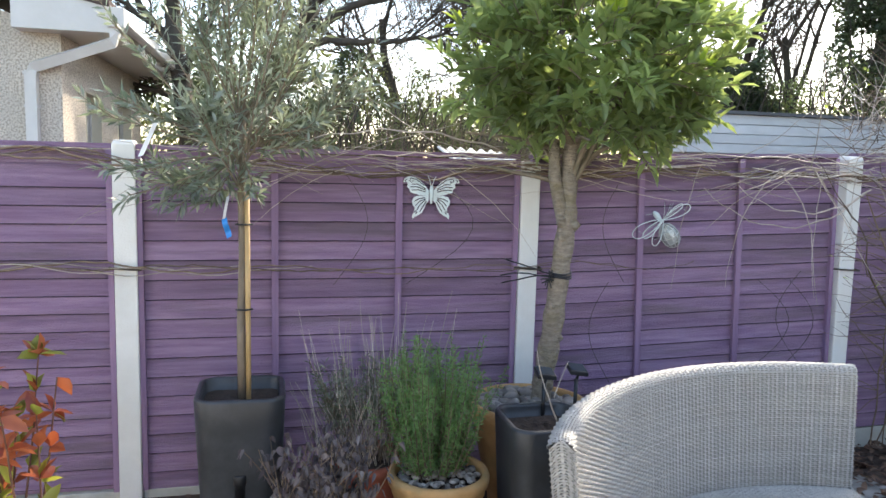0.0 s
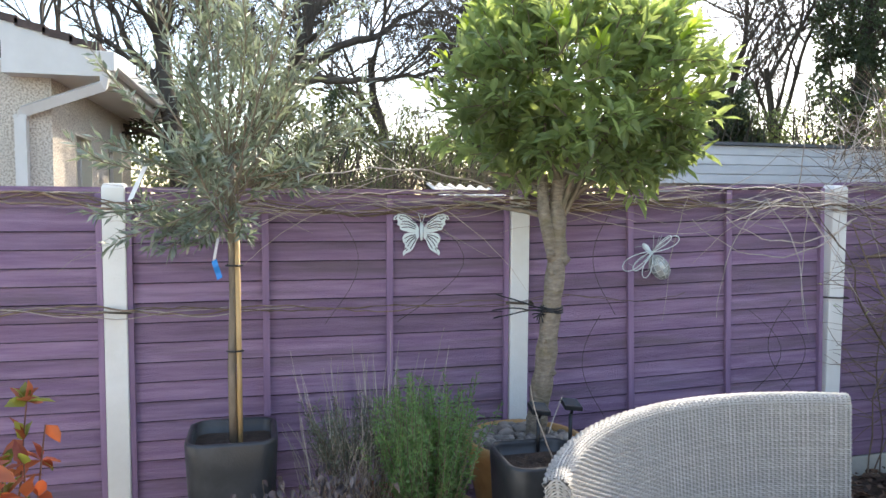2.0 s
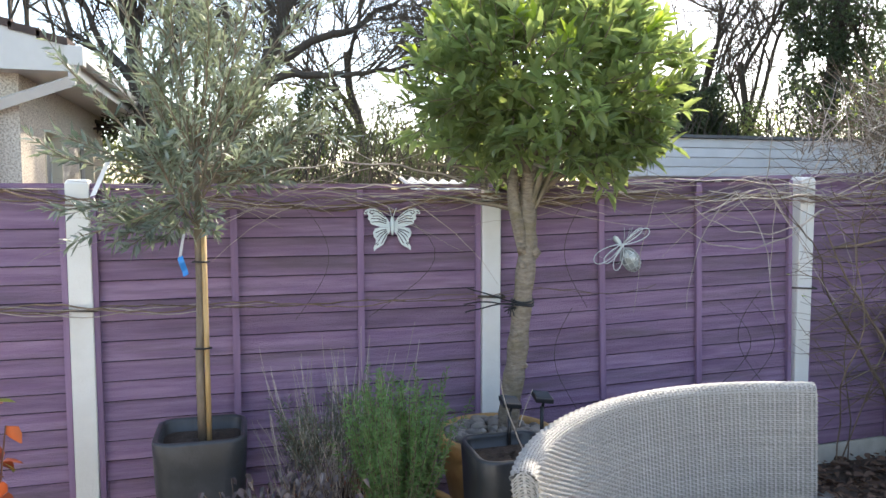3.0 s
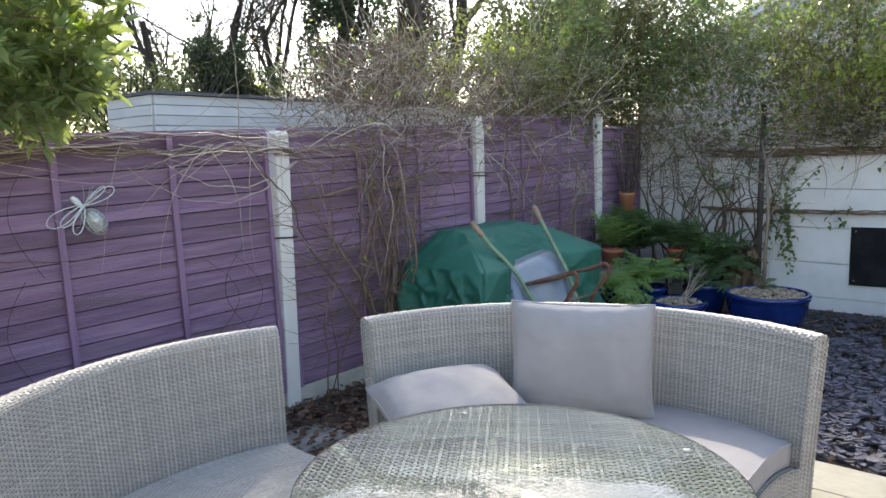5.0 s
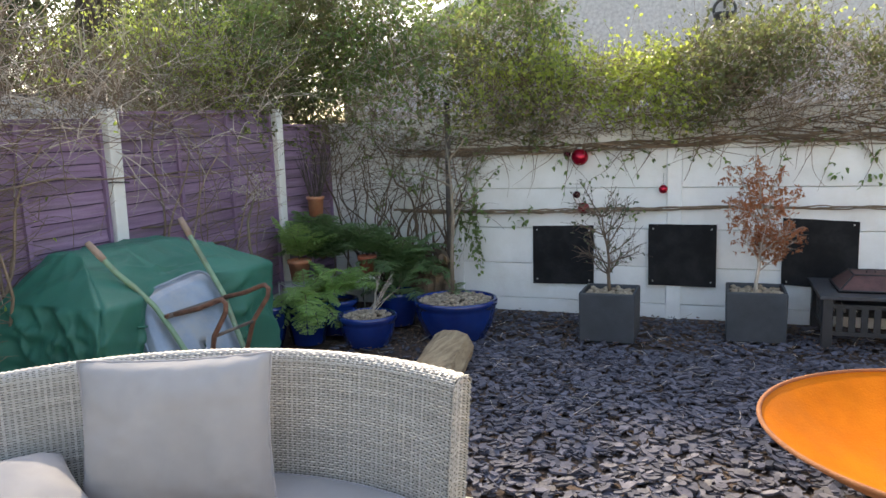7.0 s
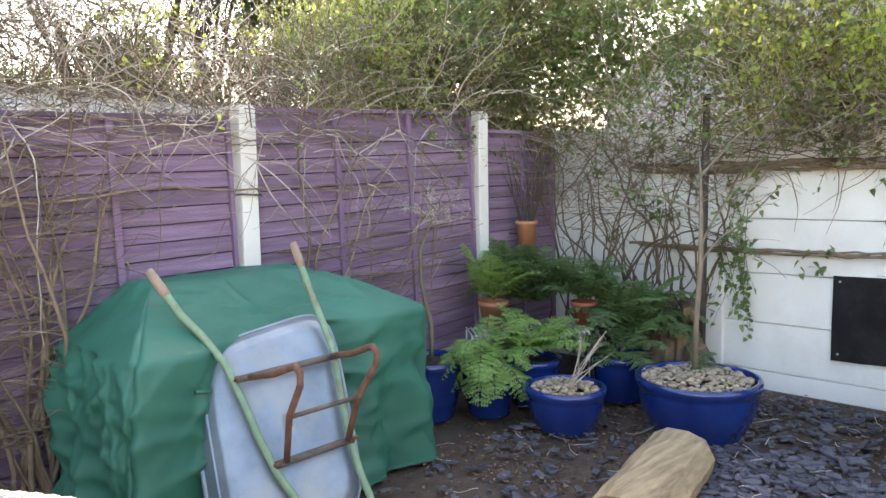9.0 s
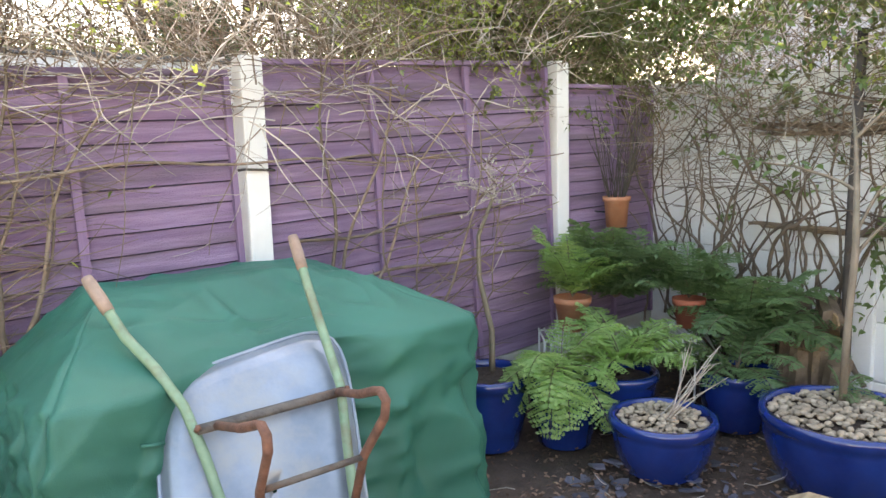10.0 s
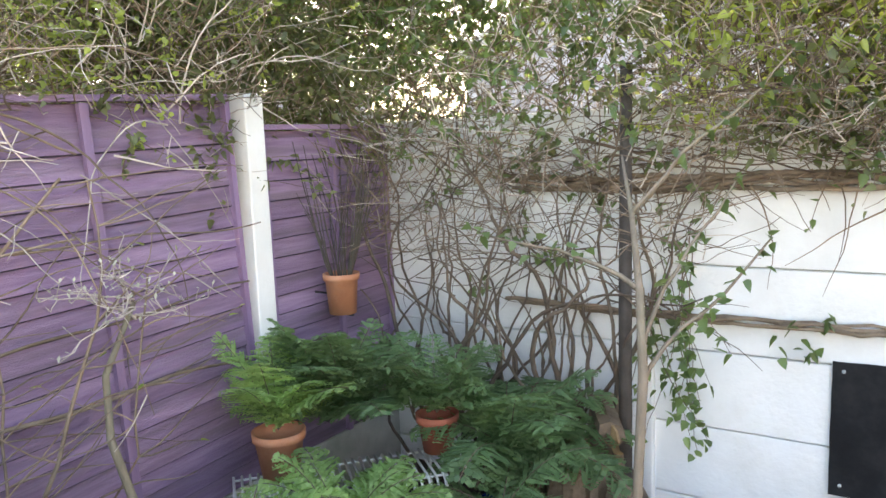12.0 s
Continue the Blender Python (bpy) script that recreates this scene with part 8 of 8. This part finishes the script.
    for z in (2.42, 2.08, 1.2):
        part("pipe_clip", Buf().box(-3.81, -3.68, y0 - 0.12, y0 - 0.001, z, z + 0.03), M_UPVC, h, smooth=False)
    for ya, yb in wins:
        rx = wx - 0.16
        rev = Buf()
        rev.box(rx, wx + 0.012, ya, ya + 0.02, 1.0, 2.36).box(rx, wx + 0.012, yb - 0.02, yb, 1.0, 2.36).box(rx, wx + 0.012, ya + 0.02, yb - 0.02, 2.34, 2.36).box(rx, wx + 0.05, ya + 0.02, yb - 0.02, 1.0, 1.03)
        w = part("window", rev, M_CREAM, h, "cream painted window reveal", smooth=False)
        fr = Buf()
        mid = (ya + yb) / 2
        for p0, p1, q0, q1 in ((ya + 0.021, ya + 0.08, 1.031, 2.339), (yb - 0.08, yb - 0.021, 1.031, 2.339), (mid - 0.03, mid + 0.03, 1.10, 2.27), (ya + 0.081, yb - 0.081, 1.031, 1.09), (ya + 0.081, yb - 0.081, 2.28, 2.339)):
            fr.box(rx, rx + 0.05, p0, p1, q0, q1)
        part("frame", fr, M_UPVC, w, "white frame", smooth=False)
        part("pane", Buf().box(rx + 0.005, rx + 0.012, ya + 0.081, mid - 0.031, 1.091, 2.279), M_PANE, w, smooth=False)
        part("pane", Buf().box(rx + 0.005, rx + 0.012, mid + 0.031, yb - 0.081, 1.091, 2.279), M_PANE, w, smooth=False)


neighbour_house()


def garage():
    """A flat-roofed outbuilding clad in white boards."""
    g = thing("outbuilding", (6.2, 5.2, 0), "white clad flat roofed outbuilding behind the fence", "outbuilding")
    x0, x1, y0, y1 = 3.0, 11.0, 3.5, 4.5
    part("wall", Buf().box(x0 + 0.10, x1 - 0.1, y0 + 0.12, y1 - 0.1, -0.05, 2.215), M_CLAD, g, smooth=False)
    for k in range(4):
        z = 1.80 + 0.105 * k
        part("fascia_board", Buf().box(x0, x1, y0 - 0.004 * k, y0 + 0.025, z + 0.003, z + 0.102), M_CLAD, g, smooth=False, soft=0.004)
        part("end_board", Buf().box(x0 - 0.022, x0 - 0.001, y0 + 0.026, y1, z + 0.003, z + 0.102), M_CLAD, g, smooth=False, soft=0.004)
    part("fascia_backing", Buf().box(x0 + 0.02, x1 - 0.02, y0 + 0.027, y0 + 0.05, 1.80, 2.215), M_CLAD, g, smooth=False)
    part("roof", Buf().box(x0 - 0.05, x1 + 0.05, y0 - 0.05, y1 + 0.05, 2.222, 2.255), M_FELT, g, "dark felt roof edge", smooth=False)
    d = part("window", Buf().box(3.2, 5.4, y0 + 0.09, y0 + 0.118, 0.9, 1.79), M_DARKGAP, g, "dark shaded opening", smooth=False)
    for x in (3.2, 3.93, 4.66, 5.4):
        part("window_bar", Buf().box(x - 0.03, x + 0.03, y0 + 0.06, y0 + 0.089, 0.9, 1.79), M_CREAM, d, smooth=False)


garage()


def gable_house():
    """The rendered house beyond the white wall, a gable with a white verge."""
    h = thing("neighbour_house", (14, -4, 0), "grey pebbledashed gable house beyond the white wall", "house")
    x = 12.0
    eave = (2.6, 2.80)
    ridge = (-5.6, 6.45)
    far = (-13.5, 2.80)
    b = Buf()
    b.add([(x, eave[0], -0.05), (x, far[0], -0.05), (x, far[0], far[1]), (x, ridge[0], ridge[1]), (x, eave[0], eave[1])], [(0, 1, 2, 3, 4)])
    b.add([(x, eave[0], -0.05), (x, eave[0], eave[1]), (x + 8, eave[0], eave[1]), (x + 8, eave[0], -0.05)], [(0, 1, 2, 3)])
    part("wall", b, M_RENDERG, h, smooth=False)
    for e in (eave, far):
        o = 0.3 if e is eave else -0.3
        sl = (ridge[1] - e[1]) / (ridge[0] - e[0])
        v = [(x - 0.12, e[0] + o, e[1] + sl * o), (x - 0.12, ridge[0], ridge[1]), (x + 8, ridge[0], ridge[1]), (x + 8, e[0] + o, e[1] + sl * o)]
        v += [(a, c, z + 0.12) for a, c, z in v]
        part("roof", Buf().add(v, [(0, 1, 2, 3), (7, 6, 5, 4), (0, 4, 5, 1), (0, 3, 7, 4)]), M_TILE, h, smooth=False)
        v = [(x - 0.14, e[0] + o, e[1] + sl * o - 0.06), (x - 0.14, ridge[0], ridge[1] - 0.06), (x - 0.14, ridge[0], ridge[1] + 0.13), (x - 0.14, e[0] + o, e[1] + sl * o + 0.13)]
        v += [(a + 0.018, c, z) for a, c, z in v]
        part("verge", Buf().add(v, [(0, 1, 2, 3), (7, 6, 5, 4), (0, 4, 5, 1), (2, 6, 7, 3), (0, 3, 7, 4)]), M_UPVC, h, "white verge board", smooth=False)
    lam = part("wall_lamp", Buf().lathe(x - 0.14, -3.76, [(0.001, 3.22), (0.12, 3.24), (0.16, 3.32), (0.15, 3.36), (0.001, 3.37)], 20), M_BLKPLASTIC, h, "round black lamp")
    ring = [(x - 0.14, -3.76 + 0.15 * math.cos(a), 3.40 + 0.15 * math.sin(a)) for a in [2 * math.pi * k / 20 for k in range(21)]]
    part("lamp_ring", Buf().tube(ring, 0.022, 6, False), M_BLKPLASTIC, lam)
    part("lamp_arm", Buf().tube([(x, -3.76, 3.45), (x - 0.14, -3.76, 3.55)], 0.02, 6), M_BLKPLASTIC, lam)


gable_house()

_c = Buf().grid(40, 1, lambda u, v: (-0.30 + 0.42 * u, 0.35 + 0.5 * v, 1.60 + 0.10 * v + 0.012 * math.sin(u * 40) - 0.02 * u))
_shed = thing("garden_store", (-0.09, 0.6, -0.03), "small brown timber store with a pale corrugated roof", "shed")
_ob = part("corrugated_roof", _c, M_CORR, _shed, "pale corrugated sheet")
_s = _ob.modifiers.new("thick", "SOLIDIFY")
_s.thickness = 0.006
part("store_wall", Buf().box(-0.28, 0.10, 0.38, 0.82, -0.03, 1.575), M_FIREWOOD, _shed, smooth=False)


def bare_tree(x, y, h, r, lean_, seed, label, levels=5, spread=0.75, keep=1.0, mat=None, first=0.35):
    rr = random.Random(seed)
    t = thing("bare_tree", (x, y, -0.03), label, "tree", "bare trees")
    big, fine = Buf(), Buf()

    def rv(s):
        return V((rr.uniform(-s, s), rr.uniform(-s, s), rr.uniform(-s, s)))

    def grow(p, d, ln, rad, lev):
        n = 6 if lev < 2 else 4
        pts = [p.copy()]
        for i in range(n):
            d = (d + rv(0.24 + 0.03 * lev) + V((0, 0, 0.05))).normalized()
            p = p + d * (ln / n)
            pts.append(p.copy())
        end = rad * 0.55
        (big if lev < 3 else fine).tube(pts, taper(rad, end, n + 1), 7 if lev < 2 else (5 if lev < 3 else 3), False)
        if lev >= levels:
            return
        kids = (4, 5, 5, 5, 4, 3)[min(lev, 5)]
        for k in range(kids):
            f = first + (1 - first) * (k + rr.random() * 0.8) / kids if lev == 0 else 0.2 + 0.8 * (k + rr.random()) / kids
            i = min(n - 1, int(f * n))
            q = pts[i].lerp(pts[i + 1], f * n - i)
            d2 = ((pts[i + 1] - pts[i]).normalized() + rv(spread)).normalized()
            d2.z = max(d2.z, -0.2)
            grow(q, d2, ln * rr.uniform(0.5, 0.72), max(0.006, rad * (1 - 0.4 * f) * rr.uniform(0.45, 0.7)), lev + 1)
    grow(V((x, y, -0.05)), V(lean_).normalized(), h, r, 0)
    part("trunk", big, mat or M_DARKBARK, t, "dark bare trunk and limbs")
    part("twigs", fine, mat or M_DARKBARK, t, "fine bare twigs")


def limbed_tree(label, seed, limbs):
    """A bare tree whose main limbs follow given lines, with side branches and twigs grown from them."""
    rr = random.Random(seed)
    base = limbs[0][0][0]
    t = thing("bare_tree", (base[0], base[1], -0.03), label, "tree", "bare trees")
    big, fine = Buf(), Buf()

    def rv(q):
        return V((rr.uniform(-q, q), rr.uniform(-q, q), rr.uniform(-q, q)))

    def grow(p, d, ln, rad, lev):
        n = 5
        pts = [p.copy()]
        for _ in range(n):
            d = (d + rv(0.28) + V((0, 0, 0.05))).normalized()
            p = p + d * (ln / n)
            pts.append(p.copy())
        (big if lev == 0 else fine).tube(pts, taper(rad, rad * 0.5, n + 1), 5 if lev == 0 else 3, False)
        if lev < 3:
            for k in range((5, 5, 3)[lev]):
                i = rr.randint(1, n)
                grow(pts[i], (pts[i] - pts[i - 1]).normalized() + rv(0.8), ln * rr.uniform(0.45, 0.7), max(0.007, rad * 0.5), lev + 1)
    for pts, r0, r1, kids in limbs:
        line = []
        for a, c in zip(pts[:-1], pts[1:]):
            for k in range(4):
                line.append(V(a).lerp(V(c), k / 4) + rv(0.035))
        line.append(V(pts[-1]))
        big.tube(line, taper(r0, r1, len(line)), 9, False)
        for k in range(kids):
            i = rr.randint(len(line) // 3, len(line) - 1)
            d = (line[i] - line[i - 1]).normalized() + rv(0.9) + V((0, 0, 0.2))
            grow(line[i], d, rr.uniform(0.7, 1.5), max(0.018, r1 * 0.6), 0)
    part("trunk", big, M_DARKBARK, t, "dark bare trunk and limbs")
    part("twigs", fine, M_DARKBARK, t, "fine bare twigs")


limbed_tree("tall bare tree with an upright trunk", 3, [
    (((-2.50, 8.8, -0.1), (-2.63, 8.8, 2.05), (-2.80, 8.8, 3.5), (-2.90, 8.8, 4.2), (-3.05, 8.8, 5.6)), 0.18, 0.09, 12),
    (((-2.80, 8.8, 3.3), (-3.3, 8.8, 3.9), (-3.7, 8.8, 4.9)), 0.07, 0.03, 6),
    (((-2.75, 8.8, 2.9), (-2.3, 8.8, 3.7), (-2.0, 8.8, 4.8)), 0.07, 0.03, 7)])
limbed_tree("leaning bare tree with crooked spreading limbs", 8, [
    (((-2.45, 8.6, -0.1), (-2.05, 8.6, 1.5), (-1.60, 8.6, 2.35), (-1.16, 8.6, 3.17), (-0.77, 8.6, 3.81), (-0.60, 8.6, 4.3), (-0.45, 8.6, 5.4)), 0.20, 0.07, 10),
    (((-1.02, 8.6, 3.30), (-0.45, 8.6, 3.56), (0.28, 8.6, 3.57), (0.85, 8.5, 3.60), (1.45, 8.5, 3.76)), 0.075, 0.028, 12),
    (((-0.85, 8.6, 3.62), (-0.09, 8.6, 4.08), (0.55, 8.6, 4.35), (1.4, 8.6, 4.9)), 0.085, 0.03, 10),
    (((-1.35, 8.6, 2.85), (-1.55, 8.6, 3.6), (-1.45, 8.6, 4.6)), 0.06, 0.025, 6)])
bare_tree(1.5, 12.5, 4.8, 0.14, (0.1, 0, 1), 12, "bare tree with a fine twig crown", 5)
bare_tree(5.5, 13.0, 5.0, 0.14, (-0.1, 0, 1), 21, "bare tree beyond the outbuilding", 5)
bare_tree(9.0, 12.0, 5.0, 0.14, (0.1, 0, 1), 33, "bare tree beyond the outbuilding", 5)
bare_tree(12.5, 10.5, 5.0, 0.14, (-0.1, 0, 1), 37, "bare tree behind the corner thicket", 5)
bare_tree(-4.6, 13.5, 5.0, 0.14, (0.1, 0, 1), 44, "bare tree behind the bungalow", 5)
bare_tree(3.2, 11.0, 4.6, 0.12, (-0.1, 0, 1), 51, "slender bare tree behind the hedge", 5)
# two taller trees, unseen, added towards the sun to break its light
bare_tree(10.6, 6.6, 6.4, 0.20, (-0.05, -0.05, 1), 71, "very tall bare tree added beyond the corner for dappled shade", 5, 0.85)
bare_tree(12.6, 9.2, 7.0, 0.22, (-0.08, -0.05, 1), 77, "very tall bare tree added beyond the corner for dappled shade", 5, 0.85)
bare_tree(7.6, 10.6, 4.8, 0.13, (0.1, 0, 1), 57, "slender bare tree behind the hedge", 5)
bare_tree(10.2, 11.4, 4.8, 0.12, (0, 0, 1), 63, "slender bare tree behind the hedge", 5)


def crown(name, blobs, n, mat, label, size, trunks=(), cat="tree"):
    """Leaf masses gathered round points, with gaps; trunks as bent tubes."""
    x, y = blobs[0][0], blobs[0][1]
    t = thing(name, (x, y, -0.03), label, cat, "background greenery")
    lv = Leaves(LEAF_IVY)
    tw = Buf()
    tot = sum(b[3] * b[5] for b in blobs)
    for bx, by, bz, rx, ry, rz in blobs:
        m = int(n * rx * rz / tot)
        for _ in range(m):
            d = rvec(1)
            while d.length > 1 or d.length < 0.25:
                d = rvec(1)
            if noise.noise(V((bx + d.x * rx, by + d.y * ry, bz + d.z * rz)) * 1.6) < -0.12:
                continue
            k = 1 + 0.3 * noise.noise(d * 2 + V((bx, by, bz)))
            p = V((bx + d.x * rx * k, by + d.y * ry * k, bz + d.z * rz * k))
            if p.z < 0:
                continue
            lv.put(p, rvec(1) + V((0, -0.2, -0.2)), size * RNG.uniform(0.6, 1.3), size * 0.65 * RNG.uniform(0.7, 1.2), RNG.uniform(-1.5, 1.5))
        for _ in range(int(18 * rx)):
            tw.tube(wander((bx + RNG.uniform(-rx, rx) * 0.6, by, bz - rz * 0.5), (RNG.uniform(-0.7, 0.7), RNG.uniform(-0.4, 0.4), 1), 8, rz * 0.2, 0.2), taper(0.02, 0.004, 9), 4, False)
    for pts, r in trunks:
        tw.tube(pts, taper(r, r * 0.5, len(pts)), 8, False)
    part("foliage", lv.buf(), mat, t)
    part("limbs", tw, M_DARKBARK, t, "dark limbs between the leaves")


crown("ivy_tree", [(10.4, 8.8, 5.2, 1.2, 0.8, 1.5), (10.0, 8.8, 3.8, 0.9, 0.7, 1.1), (11.0, 9.0, 6.6, 1.0, 0.7, 1.0)], 20000, M_DIVY, "dark ivy covered tree behind the outbuilding", 0.085, (([(10.3, 8.9, 0), (10.3, 8.9, 3), (10.6, 8.9, 6.5)], 0.2),))
crown("ivy_tree", [(7.2, 9.0, 3.5, 0.75, 0.5, 0.85), (7.4, 9.0, 2.6, 0.85, 0.5, 0.8)], 15000, M_DIVY, "rounded dark evergreen behind the outbuilding", 0.07, (([(7.2, 9, 0), (7.2, 9, 3)], 0.1),))
crown("ivy_tree", [(14.5, 10.5, 5.0, 1.4, 0.8, 1.6), (13.8, 10.5, 3.6, 1.2, 0.7, 1.2)], 12000, M_DIVY, "dark ivy clad trunk and crown", 0.085, (([(14.3, 10.5, 0), (14.3, 10.5, 3), (14.6, 10.5, 6.0)], 0.2),))
crown("ivy_tree", [(-3.2, 9.6, 3.0, 0.55, 0.4, 0.8), (0.0, 9.2, 2.9, 0.42, 0.4, 0.75), (-2.3, 10.0, 2.7, 0.6, 0.4, 0.6), (-0.9, 9.6, 2.5, 0.7, 0.4, 0.7)], 7000, M_DIVY, "ivy climbing the bare trunks", 0.075)
crown("hedge", [(-1.6, 7.5, 1.5, 1.0, 0.6, 0.9), (-0.2, 7.2, 1.8, 1.1, 0.6, 1.1), (1.0, 7.3, 1.9, 1.0, 0.6, 1.1), (2.2, 7.6, 1.6, 0.9, 0.6, 0.9)], 26000, M_HEDGE, "loose brown green hedge behind the fence", 0.04, (), "hedge")
crown("hedge", [(4.0, 9.5, 2.2, 1.2, 0.7, 1.0), (6.2, 9.8, 2.3, 1.5, 0.7, 1.1), (8.6, 9.4, 2.4, 1.5, 0.7, 1.2), (11.0, 8.0, 2.4, 1.6, 0.8, 1.5), (13.0, 6.0, 2.6, 1.4, 1.2, 1.6)], 34000, M_IVY, "green hedge beyond the outbuilding", 0.06, (), "hedge")
crown("hedge", [(-5.0, 15, 2.0, 3, 1, 2.2), (0.0, 16, 2.0, 3, 1, 2.4), (5.0, 16, 2.0, 3, 1, 2.4), (10.0, 15, 2.2, 3, 1, 2.6), (15, 11, 2.2, 2.5, 2, 2.6)], 20000, M_HEDGE, "distant hedge and scrub closing the view", 0.16, (), "hedge")


crown("hedge", [(5.2, 8.8, 2.7, 1.2, 0.5, 0.8), (7.2, 8.6, 2.6, 1.3, 0.5, 0.8), (9.0, 8.2, 2.9, 1.2, 0.5, 1.0), (10.6, 7.4, 3.2, 1.1, 0.5, 1.1)], 18000, M_HEDGE, "tall olive brown hedge beyond the outbuilding", 0.055, (), "hedge")
crown("scrub", [(-2.2, 9.9, 1.7, 1.2, 0.5, 1.1), (-0.6, 10.2, 2.0, 1.3, 0.5, 1.3), (1.0, 10.2, 2.1, 1.3, 0.5, 1.4), (2.6, 10.4, 2.0, 1.3, 0.5, 1.3), (4.2, 10.8, 2.2, 1.4, 0.5, 1.4)], 26000, M_HEDGE, "tangled brown green scrub under the bare trees", 0.075, (), "scrub")
_br = Buf()
for _k in range(900):
    _x = RNG.uniform(-2.2, 3.0)
    _br.tube(wander((_x, RNG.uniform(6.2, 7.2), RNG.uniform(0.6, 1.6)), (RNG.uniform(-0.5, 0.5), RNG.uniform(-0.2, 0.2), 1), 8, RNG.uniform(0.08, 0.19), 0.22), taper(RNG.uniform(0.004, 0.009), 0.002, 9), 3, False)
lone("brambles", _br, M_VINE, "mass of thin brown bramble stems behind the fence", "brambles", kind="stuff")


def back_of_garden():
    """Plain walls that close the garden behind the walker."""
    lone("wall_west", Buf().box(-4.3, -4.18, -9.0, 0.0, -0.05, 1.8), M_WALL, "plain pale boundary wall", "wall", kind="structure", smooth=False)
    lone("wall_house", Buf().box(-4.3, 7.0, -9.2, -9.0, -0.05, 2.6), M_RENDER, "plain rendered house wall closing the garden", "wall", kind="structure", smooth=False)


back_of_garden()
# pieces of paving and slate last
patio()
slate_bed()
leaf_litter()
